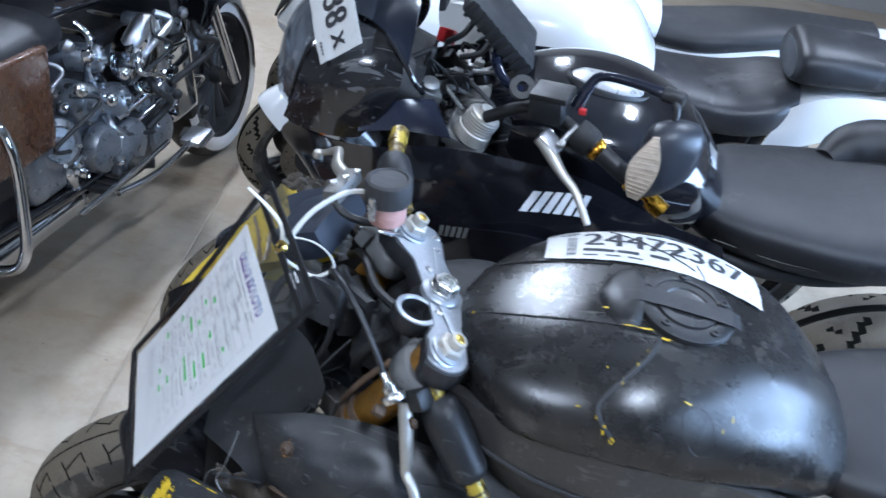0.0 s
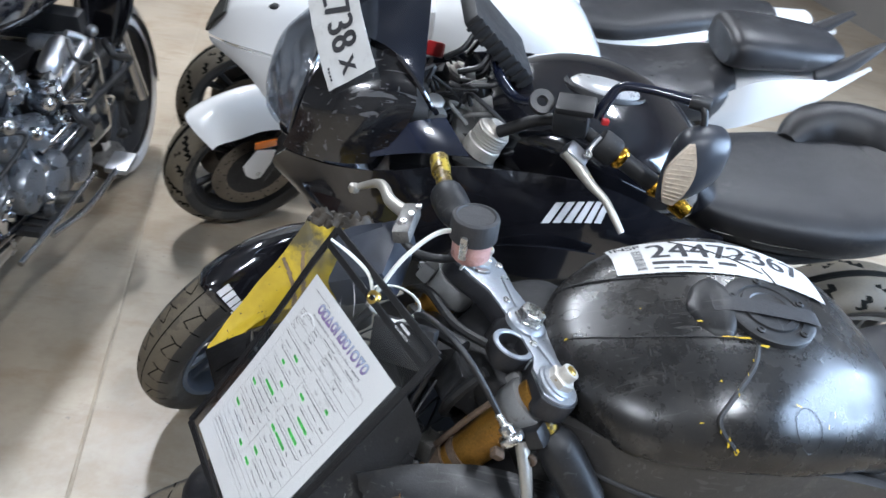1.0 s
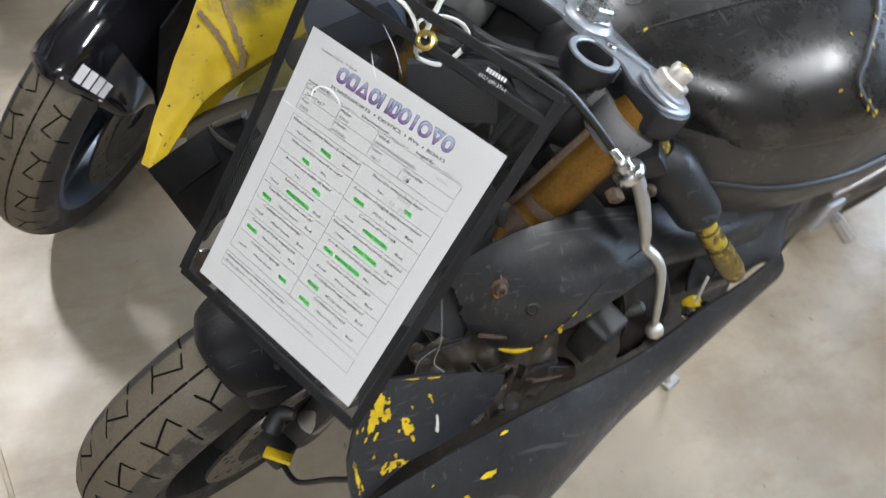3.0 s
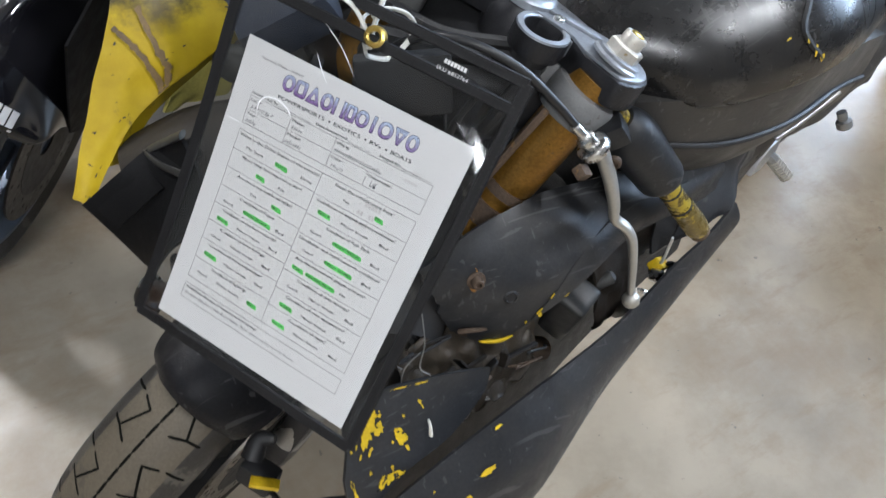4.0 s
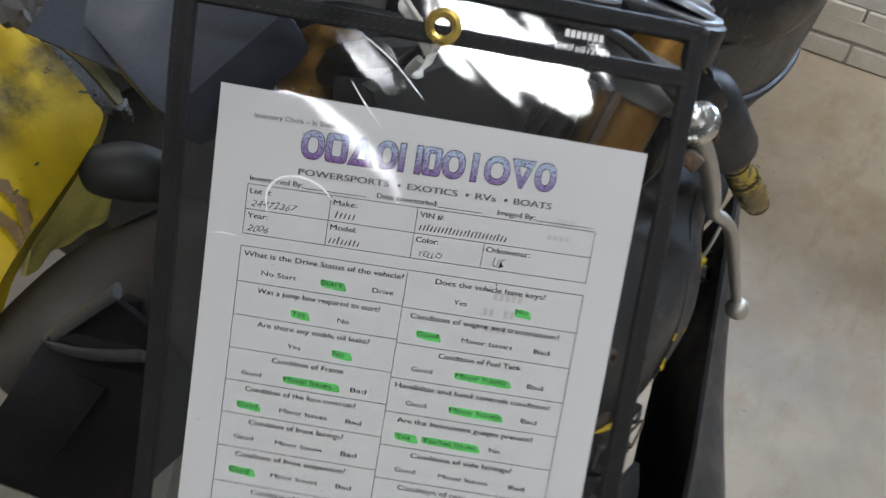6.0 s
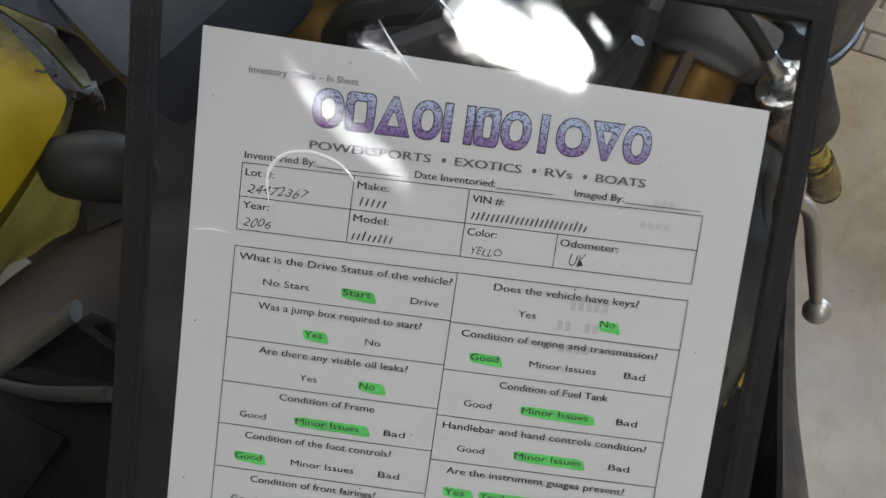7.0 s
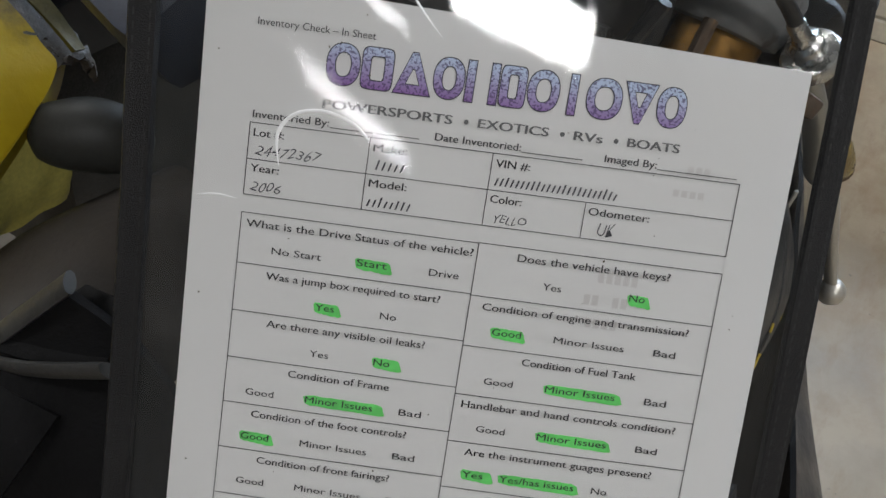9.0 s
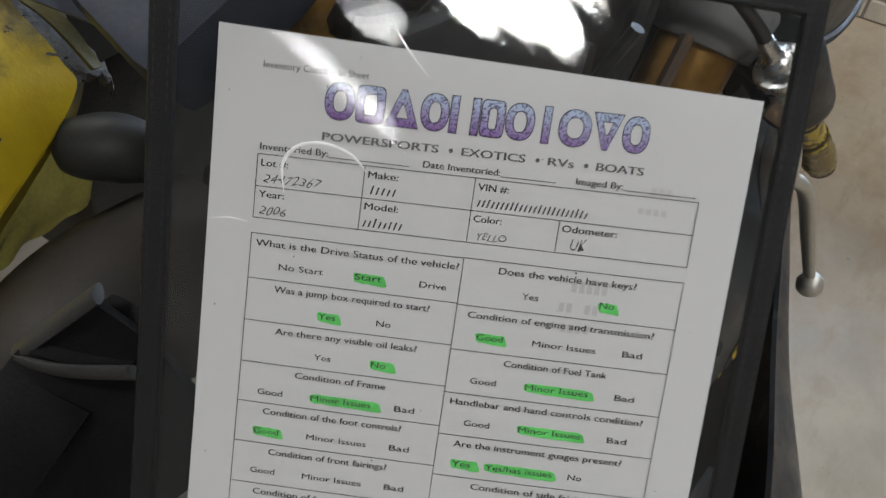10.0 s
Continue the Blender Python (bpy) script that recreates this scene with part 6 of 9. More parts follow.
part("torn_rim", sheet([[on_sheet(NOSE, 1.0, v) + V(-0.001, 0.003, 0.001) for v in (0.0, 0.12, 0.24, 0.36)], [on_sheet(NOSE, 1.0, v) + V(0.024, 0.006, -0.012) for v in (0.02, 0.12, 0.24, 0.34)], [on_sheet(NOSE, 1.0, v) + V(0.034, 0.018, -0.036) for v in (0.02, 0.12, 0.24, 0.34)]], 0.004, 30, 18, bend=lambda u, v, p: p + V(0.008, 0.006, 0.006) * noise.noise(V(u * 9, v * 6, 8))), "torn_plastic", nose, "torn brown-black rim", at=WORLD)
part("torn_top", sheet([[on_sheet(NOSE, u, 0.0) + V(0, 0.002, -0.002) for u in (0.0, 0.35, 0.7, 1.0)], [on_sheet(NOSE, u, 0.0) + V(0.012, 0.014, 0.016) for u in (0.05, 0.35, 0.7, 0.95)], [on_sheet(NOSE, u, 0.0) + V(0.034, 0.022, 0.010) for u in (0.1, 0.4, 0.7, 0.95)]], 0.004, 34, 14, bend=lambda u, v, p: p + V(0, 0, 0.016 * noise.noise(V(u * 13, v * 5, 3)))), "torn_plastic", nose, "torn brown-black edge", at=WORLD)
part("folded_tab", sheet([[(-0.056, 1.034, 0.808), (-0.044, 1.020, 0.786), (-0.038, 0.998, 0.757)], [(-0.045, 1.034, 0.806), (-0.033, 1.018, 0.784), (-0.030, 1.000, 0.754)]], 0.003, 14, 6), "olive", nose, "bent olive-yellow tab", at=WORLD)
part("lower_cowl", sheet([[(-0.155, 0.985, 0.672), (-0.115, 1.000, 0.664), (-0.072, 1.004, 0.660)], [(-0.142, 0.985, 0.700), (-0.103, 0.992, 0.698), (-0.066, 0.997, 0.682)], [(-0.128, 0.992, 0.728), (-0.090, 0.994, 0.728), (-0.060, 0.995, 0.706)]], 0.004, 22, 16, bend=lambda u, v, p: p + V(0, 0.003, 0.003) * noise.noise(V(u * 4, v * 4, 4))), "pale_yellow", R6, "faded yellow inner cowl", at=WORLD)
DOME = [[(-0.180, 0.978, 0.655), (-0.110, 0.985, 0.664), (-0.020, 0.960, 0.672)], [(-0.212, 0.945, 0.682), (-0.135, 0.935, 0.708), (-0.045, 0.900, 0.715)], [(-0.226, 0.900, 0.684), (-0.160, 0.870, 0.716), (-0.070, 0.835, 0.720)], [(-0.215, 0.850, 0.655), (-0.150, 0.815, 0.690), (-0.070, 0.790, 0.700)]]
part("headlight_bucket", sheet(DOME, 0.004, 20, 14), "brown_plastic", R6, "dusty brown-black headlight bucket", at=WORLD)
DUCT = [[(-0.274, 0.872, 0.682), (-0.236, 0.862, 0.716), (-0.198, 0.862, 0.738), (-0.172, 0.825, 0.776)], [(-0.256, 0.842, 0.660), (-0.228, 0.825, 0.700), (-0.195, 0.81, 0.735), (-0.170, 0.785, 0.764)], [(-0.232, 0.802, 0.625), (-0.218, 0.775, 0.680), (-0.200, 0.755, 0.715), (-0.180, 0.735, 0.74)]]
duct = part("air_duct", sheet(DUCT, 0.005, 22, 16), "duct_black", R6, "black air duct with a bright edge strip", at=WORLD)
part("duct_step", sheet([[(-0.262, 0.858, 0.684), (-0.235, 0.85, 0.708), (-0.205, 0.845, 0.73)], [(-0.250, 0.835, 0.672), (-0.225, 0.82, 0.705), (-0.20, 0.81, 0.732)]], 0.006, 12, 6), "duct_black", duct, at=WORLD)
part("edge_strip", tube([(-0.171, 0.822, 0.782), (-0.197, 0.862, 0.738), (-0.201, 0.862, 0.732), (-0.196, 0.83, 0.744), (-0.184, 0.790, 0.762)], 0.0058, 36, 10, flat=0.5), "frame_grey", duct, at=WORLD)
part("grey_bulb", tube([(-0.084, 0.992, 0.727), (-0.080, 0.988, 0.726), (-0.070, 0.978, 0.723), (-0.058, 0.968, 0.720), (-0.048, 0.962, 0.712), (-0.040, 0.958, 0.700)], [0.008, 0.0165, 0.0215, 0.023, 0.022, 0.016], 40, 26), "bulb", R6, "cloudy grey plastic bottle", at=WORLD)
part("bracket_panel", sheet([[(-0.162, 0.827, 0.769), (-0.160, 0.800, 0.772)], [(-0.198, 0.854, 0.741), (-0.186, 0.797, 0.751)]], 0.003, 8, 8), "duct_black", duct, "black panel inside the grey frame", at=WORLD)
part("dash_bracket", sheet([[(-0.108, 0.955, 0.865), (-0.075, 0.955, 0.885), (-0.03, 0.945, 0.905)], [(-0.075, 0.90, 0.838), (-0.045, 0.90, 0.855), (-0.005, 0.89, 0.875)]], 0.004, 12, 8), "blue_plastic", R6, "blue-grey instrument bracket", at=WORLD)
part("instrument_pod", box(0.10, 0.13, 0.055, pose(-0.035, 0.90, 0.862, 15, -28, -18), 0.015), "blue_plastic", R6, at=WORLD)
# hanging indicator stub by the wheel
part("indicator_stub", tube([(-0.205, 0.83, 0.60), (-0.205, 0.88, 0.50), (-0.215, 0.93, 0.42), (-0.232, 0.955, 0.40), (-0.238, 0.965, 0.37), (-0.235, 0.965, 0.345)], [0.007, 0.008, 0.012, 0.017, 0.019, 0.010], 30, 14), "brown_plastic", R6, at=WORLD)
part("stub_ring", lathe([(0.016, -0.004), (0.0175, -0.002), (0.0175, 0.004), (0.016, 0.006)], along((-0.229, 0.962, 0.40), (-0.224, 0.945, 0.415)), 20), "steel", R6, at=WORLD)

# wiring, hoses and clutter behind the crown
rnd = random.Random(12)
HOSES = [((0.10, 0.72, 0.86), (0.06, 0.76, 0.855), (0.03, 0.82, 0.84), (0.05, 0.86, 0.80), 0.010), ((0.14, 0.74, 0.85), (0.09, 0.79, 0.845), (0.05, 0.86, 0.85), (0.02, 0.90, 0.82), 0.007), ((0.13, 0.70, 0.84), (0.10, 0.70, 0.80), (0.09, 0.73, 0.74), (0.12, 0.78, 0.70), 0.008),
         ((0.06, 0.68, 0.86), (0.05, 0.70, 0.80), (0.02, 0.69, 0.73), (0.0, 0.66, 0.66), 0.004), ((0.09, 0.80, 0.83), (0.03, 0.79, 0.80), (-0.04, 0.77, 0.76), (-0.08, 0.76, 0.70), 0.009), ((0.16, 0.80, 0.84), (0.12, 0.85, 0.80), (0.07, 0.88, 0.75), (0.04, 0.88, 0.68), 0.006),
         ((-0.03, 0.82, 0.83), (-0.06, 0.80, 0.80), (-0.07, 0.77, 0.74), (-0.04, 0.72, 0.70), 0.007), ((0.05, 0.66, 0.72), (0.03, 0.65, 0.68), (0.04, 0.63, 0.63), (0.07, 0.64, 0.58), 0.005), ((0.00, 0.70, 0.70), (-0.03, 0.68, 0.67), (-0.04, 0.64, 0.64), (-0.02, 0.61, 0.60), 0.005)]
for a, b, c, d, r in HOSES:
    part("hose", tube([a, b, c, d], r, 24, 8), rnd.choice(("cable", "matte_black")), R6, at=WORLD)
for k in range(12):
    x, y, z = rnd.uniform(-0.03, 0.13), rnd.uniform(0.66, 0.84), rnd.uniform(0.66, 0.80)
    part("wire", tube([(x, y, z), (x + rnd.uniform(-0.05, 0.05), y + rnd.uniform(-0.05, 0.05), z - 0.03), (x + rnd.uniform(-0.06, 0.06), y + rnd.uniform(-0.06, 0.06), z - 0.08), (x + rnd.uniform(-0.06, 0.06), y - 0.02, z - 0.13)], rnd.choice((0.0014, 0.002, 0.0026)), 20, 6), rnd.choice(("cable", "matte_black", "cable", "engine")), R6, at=WORLD)
for x, y, z, sx, sy, sz, mt in ((0.045, 0.675, 0.665, 0.035, 0.03, 0.04, "alu_dull"), (0.02, 0.66, 0.62, 0.03, 0.025, 0.05, "engine"), (0.075, 0.70, 0.70, 0.03, 0.04, 0.03, "engine"), (0.06, 0.80, 0.80, 0.07, 0.09, 0.05, "matte_black"), (-0.02, 0.75, 0.75, 0.08, 0.06, 0.10, "matte_black"), (0.02, 0.74, 0.84, 0.09, 0.02, 0.06, "matte_black"), (0.11, 0.76, 0.78, 0.06, 0.08, 0.05, "matte_black")):
    part("bracket", box(sx, sy, sz, pose(x, y, z, rnd.uniform(-20, 20), rnd.uniform(-30, 30), rnd.uniform(-40, 40)), 0.004), mt, R6, at=WORLD)
part("inner_guard", sheet([[(-0.06, 0.71, 0.83), (0.02, 0.70, 0.80), (0.06, 0.68, 0.74)], [(-0.08, 0.66, 0.74), (0.0, 0.64, 0.70), (0.04, 0.64, 0.66)], [(-0.09, 0.62, 0.66), (-0.03, 0.60, 0.64), (0.0, 0.60, 0.60)]], 0.004, 14, 10), "matte_black", R6, at=WORLD)
# thin wires and the white tie on the near side
part("steel_wire", tube([(-0.03, 0.60, 0.70), (-0.036, 0.575, 0.665), (-0.045, 0.565, 0.64), (-0.035, 0.56, 0.625), (-0.03, 0.565, 0.60)], 0.0007, 24, 6), "strip", R6, at=WORLD)
part("steel_wire", tube([(-0.042, 0.572, 0.655), (-0.06, 0.57, 0.64), (-0.065, 0.565, 0.61)], 0.0007, 16, 6), "strip", R6, at=WORLD)
# yellow plug and wires by the bar end
plug = part("wire_plug", box(0.022, 0.018, 0.020, pose(0.352, 0.612, 0.522, 20, 30, 10), 0.004), "yellow_chip", R6, "yellow wiring plug", at=WORLD)
part("plug_wire", tube([(0.335, 0.60, 0.60), (0.34, 0.602, 0.57), (0.347, 0.606, 0.54), (0.352, 0.612, 0.524)], 0.002, 20, 6), "tie", plug, at=WORLD)
part("plug_wire", tube([(0.352, 0.612, 0.524), (0.37, 0.62, 0.545), (0.385, 0.63, 0.575), (0.40, 0.64, 0.60)], 0.0016, 20, 6), "cable", plug, at=WORLD)
part("plug_wire", tube([(0.352, 0.612, 0.52), (0.365, 0.602, 0.53), (0.372, 0.612, 0.515), (0.355, 0.622, 0.505), (0.335, 0.60, 0.515)], 0.0026, 26, 6), "cable", plug, at=WORLD)
part("plug_cap", lathe([(0.0, 0), (0.009, 0.001), (0.009, 0.014), (0.006, 0.016), (0, 0.016)], pose(0.338, 0.606, 0.518, 60, 20, 0), 16), "steel", plug, at=WORLD)
# loose connector by the wheel
con = part("loose_connector", box(0.03, 0.045, 0.03, pose(-0.205, 0.632, 0.42, 10, 20, 35), 0.006), "matte_black", R6, "loose black and yellow connector", at=WORLD)
part("connector_tab", box(0.014, 0.034, 0.006, pose(-0.205, 0.612, 0.436, 10, 20, 60), 0.001), "yellow_chip", con, at=WORLD)
part("connector_horn", tube([(-0.205, 0.65, 0.43), (-0.19, 0.66, 0.445), (-0.175, 0.65, 0.45)], [0.014, 0.011, 0.006], 12, 10), "matte_black", con, at=WORLD)
part("connector_wire", tube([(-0.20, 0.61, 0.41), (-0.19, 0.58, 0.42), (-0.16, 0.55, 0.47), (-0.14, 0.52, 0.52)], 0.0035, 24, 8), "cable", con, at=WORLD)

# torn inner cowl and debris in the cavity behind the lower fairing
INC = [[(-0.06, 0.600, 0.630), (-0.005, 0.604, 0.612), (0.05, 0.606, 0.600), (0.10, 0.608, 0.592), (0.14, 0.616, 0.585)], [(-0.05, 0.575, 0.570), (0.0, 0.577, 0.552), (0.05, 0.582, 0.535), (0.10, 0.590, 0.525), (0.145, 0.602, 0.515)], [(-0.05, 0.545, 0.53), (0.0, 0.547, 0.512), (0.05, 0.556, 0.495), (0.10, 0.570, 0.480), (0.15, 0.590, 0.470)]]
inc = part("inner_cowl", sheet(INC, 0.004, 60, 26, bend=lambda u, v, p: p + V(0, 0.012 * noise.noise(V(u * 9, v * 4, 1)), 0.018 * noise.noise(V(u * 13, v * 5, 6)))), "torn_plastic", R6, "torn brown inner cowl", at=WORLD)
rnd = random.Random(58)
for k in range(16):
    u, v = rnd.uniform(0.08, 0.92), rnd.uniform(0.05, 0.7)
    c = on_sheet(INC, u, v, 0) + V(0, -0.010, 0.012)
    if k % 3 == 0:
        part("broken_tab", box(rnd.uniform(0.010, 0.026), rnd.uniform(0.002, 0.006), rnd.uniform(0.006, 0.02), pose(c.x, c.y, c.z, rnd.uniform(-50, 50), rnd.uniform(-50, 50), rnd.uniform(-80, 80)), 0.003), rnd.choice(("torn_plastic", "brown_plastic", "rust", "matte_black")), inc, at=WORLD)
    else:
        part("loose_wire", tube([c, c + V(rnd.uniform(-0.03, 0.03), -0.006, rnd.uniform(0.0, 0.02)), c + V(rnd.uniform(-0.05, 0.05), 0.0, rnd.uniform(-0.02, 0.02)), c + V(rnd.uniform(-0.06, 0.06), 0.01, rnd.uniform(-0.03, 0.0))], rnd.choice((0.0012, 0.0018, 0.003)), 18, 6), rnd.choice(("cable", "rust", "brown_plastic", "cable")), inc, at=WORLD)
part("control_unit", box(0.046, 0.040, 0.12, pose(0.212, 0.618, 0.505, 12, -14, 22), 0.009, segs=3), "frame_grey", inc, "scuffed black control unit", at=WORLD)
part("inner_flap", sheet([[(0.225, 0.625, 0.600), (0.265, 0.632, 0.596), (0.30, 0.640, 0.590)], [(0.232, 0.600, 0.545), (0.272, 0.608, 0.548), (0.31, 0.620, 0.545)], [(0.236, 0.590, 0.48), (0.28, 0.600, 0.48), (0.32, 0.615, 0.485)]], 0.004, 16, 12, bend=lambda u, v, p: p + V(0, 0.010 * noise.noise(V(u * 4, v * 4, 3)), 0)), "brown_plastic", inc, "dusty brown inner flap", at=WORLD)

# frame, engine and rear
SPAR = [[(0.235, 0.675, 0.800), (0.33, 0.632, 0.808), (0.45, 0.613, 0.806), (0.58, 0.648, 0.785), (0.75, 0.70, 0.72)], [(0.26, 0.66, 0.745), (0.35, 0.632, 0.728), (0.46, 0.628, 0.715), (0.60, 0.662, 0.69), (0.78, 0.712, 0.62)], [(0.29, 0.67, 0.70), (0.36, 0.655, 0.668), (0.47, 0.66, 0.64), (0.62, 0.692, 0.60), (0.80, 0.74, 0.51)]]
spar = part("frame_spar", sheet(SPAR, 0.02, 26, 14), "cover_grey", R6, "black frame side cover", at=WORLD)
for i, u in enumerate((0.12, 0.2, 0.28, 0.33)):
    bm = bmesh.new()
    daub(bm, SPAR, u, 0.03, 0.035, 0.04, 90 + i, 0.011, 8)
    part("paint_chip", bm, "yellow_chip", spar, at=WORLD, smooth=False)
part("cover_lip", tube([on_sheet(SPAR, u, 0.45, -0.012) for u in (0.05, 0.3, 0.55, 0.8, 1.0)], 0.004, 30, 8), "matte_black", spar, at=WORLD)
eng = part("engine_block", box(0.40, 0.30, 0.34, LB @ pose(0.34, 0.01, 0.42, 0, -12, 0), 0.03), "engine", R6, "grimy engine block", at=WORLD)
for x, y, z, r, ln in ((0.14, 0.63, 0.56, 0.03, 0.06), (0.22, 0.64, 0.53, 0.035, 0.05), (0.29, 0.655, 0.52, 0.03, 0.05)):
    part("intake_boot", lathe([(r, 0), (r * 1.08, 0.004), (r, 0.012), (r * 0.9, ln), (r * 0.6, ln)], along((x, y + 0.05, z - 0.06), (x, y, z)), 22), "rust", eng, at=WORLD)
part("plug_cap", lathe([(0.009, 0), (0.009, 0.02), (0.006, 0.024), (0, 0.024)], pose(0.238, 0.610, 0.553, 20, 40, 0), 14), "frame_grey", eng, at=WORLD)
# black sheet added behind the hoses so that the cavity reads as dark
part("dark_backing", sheet([[(-0.10, 0.66, 0.66), (0.15, 0.69, 0.66), (0.40, 0.70, 0.62), (0.60, 0.74, 0.56)], [(-0.10, 0.63, 0.45), (0.15, 0.66, 0.42), (0.40, 0.70, 0.40), (0.60, 0.75, 0.40)], [(-0.10, 0.58, 0.24), (0.15, 0.62, 0.22), (0.40, 0.70, 0.22), (0.60, 0.74, 0.28)]], 0.006, 16, 12), "matte_black", eng, at=WORLD)
part("coolant_hose", tube([(0.0, 0.645, 0.60), (0.05, 0.63, 0.55), (0.12, 0.625, 0.47), (0.2, 0.63, 0.40)], 0.018, 24, 12), "rust", eng, at=WORLD)
part("coolant_hose", tube([(0.26, 0.655, 0.60), (0.28, 0.65, 0.52), (0.31, 0.645, 0.45), (0.36, 0.65, 0.38)], 0.022, 24, 12), "engine", eng, at=WORLD)
part("air_box", box(0.16, 0.05, 0.12, pose(0.33, 0.672, 0.53, 8, 10, 8), 0.015), "brown_plastic", eng, at=WORLD)
part("radiator", box(0.05, 0.32, 0.24, LB @ pose(0.03, 0.02, 0.48, 0, 15, 0), 0.01), "matte_black", R6, at=WORLD)
RB = LB @ pose(0.62, 0, 0) @ pose(0, 0, 0, 0, 0, 11) @ pose(-0.62, 0, 0)
part("seat", blob([(0.70, 0, 0.78, 0.08, 0.02, 0.05, 2.4), (0.78, 0, 0.79, 0.13, 0.03, 0.06, 2.6), (0.95, 0, 0.80, 0.15, 0.035, 0.06, 2.8), (1.08, 0, 0.83, 0.12, 0.04, 0.06, 2.6), (1.12, 0, 0.85, 0.08, 0.02, 0.05, 2.4)], 30, 7), "seat", R6, "black vinyl seat", at=RB)
part("tail", blob([(0.80, 0, 0.73, 0.10, 0.05, 0.06, 2.4), (1.05, 0, 0.80, 0.13, 0.06, 0.07, 2.4), (1.3, 0, 0.90, 0.11, 0.05, 0.05, 2.4), (1.5, 0, 0.95, 0.06, 0.02, 0.03, 2.2)], 24, 6), "black_plastic", R6, at=RB)
wheel(R6, "rear_wheel", RB @ pose(1.24, 0.03, 0.31), 0.315, 0.18, "matte_black", fine=False)
part("swing_arm", tube([(0.72, 0.86, 0.44), (0.95, 0.93, 0.38), (1.22, 1.00, 0.33)], 0.035, 16, 14, flat=1.5), "engine_dark", R6, at=WORLD)
UND = [[(0.66, 0.735, 0.64), (0.85, 0.79, 0.62), (1.05, 0.84, 0.64), (1.30, 0.88, 0.72)], [(0.68, 0.750, 0.50), (0.86, 0.80, 0.46), (1.05, 0.85, 0.46), (1.32, 0.90, 0.56)], [(0.72, 0.775, 0.40), (0.86, 0.815, 0.345), (1.04, 0.865, 0.315), (1.32, 0.92, 0.42)]]
part("underbody", sheet(UND, 0.006, 24, 16, bend=lambda u, v, p: p + V(0, 0.010 * noise.noise(V(u * 5, v * 4, 4)), 0)), "black_plastic", R6, "black rear underbody", at=WORLD)
part("side_stand", tube([(0.49, 0.76, 0.33), (0.515, 0.745, 0.25), (0.55, 0.735, 0.13), (0.585, 0.73, 0.012)], [0.008, 0.008, 0.007, 0.006], 20, 12), "tie", R6, "pale worn side stand", at=WORLD)
part("stand_foot", box(0.040, 0.020, 0.012, pose(0.588, 0.728, 0.008, 0, 0, 20), 0.004), "alu_dull", R6, at=WORLD)
part("stand_tang", tube([(0.53, 0.74, 0.20), (0.555, 0.735, 0.185), (0.565, 0.72, 0.18)], 0.005, 12, 8), "steel", R6, at=WORLD)
FRM = [[(0.28, 0.680, 0.70), (0.45, 0.690, 0.67), (0.60, 0.700, 0.66), (0.74, 0.735, 0.61)], [(0.31, 0.690, 0.55), (0.48, 0.700, 0.53), (0.60, 0.715, 0.51), (0.685, 0.730, 0.51)], [(0.34, 0.705, 0.38), (0.47, 0.712, 0.36), (0.57, 0.725, 0.35), (0.665, 0.735, 0.38)]]
part("frame_cover", sheet(FRM, 0.006, 26, 18, bend=lambda u, v, p: p + V(0, 0.012 * noise.noise(V(u * 4, v * 3, 2)), 0)), "black_plastic", R6, "black lower frame cover", at=WORLD)
FIL = [[(0.36, 0.688, 0.675), (0.50, 0.690, 0.668), (0.58, 0.697, 0.640)], [(0.355, 0.658, 0.612), (0.465, 0.657, 0.622), (0.515, 0.662, 0.606)], [(0.345, 0.625, 0.535), (0.435, 0.622, 0.555), (0.487, 0.634, 0.558)]]
part("cover_skirt", sheet(FIL, 0.005, 16, 16, bend=lambda u, v, p: p + V(0, 0.010 * noise.noise(V(u * 3, v * 4, 7)), 0)), "matte_black", R6, at=WORLD)
RSC = [[(0.54, 0.660, 0.775), (0.65, 0.690, 0.750), (0.75, 0.715, 0.735), (0.86, 0.735, 0.705)], [(0.57, 0.685, 0.67), (0.66, 0.697, 0.64), (0.755, 0.712, 0.65), (0.865, 0.728, 0.655)], [(0.60, 0.702, 0.578), (0.69, 0.706, 0.548), (0.76, 0.710, 0.556), (0.845, 0.716, 0.588)]]
part("rear_side_cover", sheet(RSC, 0.006, 22, 20, bend=lambda u, v, p: p + V(0, 0.012 * noise.noise(V(u * 4, v * 4, 9)), 0)), "cover_grey", R6, "black side cover under the seat", at=WORLD)
brk = part("peg_bracket", plate([(-0.05, -0.02), (0.0, -0.035), (0.045, -0.01), (0.03, 0.025), (-0.02, 0.03)], 0.012, pose(0.815, 0.795, 0.375, 90, 0, 16), 0.003), "alu_dull", R6, "cast footrest bracket", at=WORLD)
part("foot_peg", tube([(0.835, 0.798, 0.366), (0.85, 0.79, 0.35), (0.888, 0.768, 0.308)], [0.008, 0.0115, 0.0115], 12, 8), "alu_dull", brk, "knurled silver footpeg", at=WORLD)
for k in range(8):
    p = V(0.852, 0.789, 0.348).lerp(V(0.886, 0.769, 0.311), k / 7)
    part("peg_ridge", tube([p, p.lerp(p + V(0.046, -0.026, -0.051), 0.06)], 0.0132, 2, 8), "nut", brk, at=WORLD)
part("shift_rod", tube([(0.834, 0.806, 0.388), (0.94, 0.812, 0.440), (1.06, 0.82, 0.50)], 0.0075, 14, 10), "alu", brk, at=WORLD)
part("linkage_rod", tube([(0.622, 0.690, 0.575), (0.66, 0.684, 0.606), (0.70, 0.680, 0.645)], 0.0045, 14, 10), "alu", R6, "thin silver linkage rod", at=WORLD)
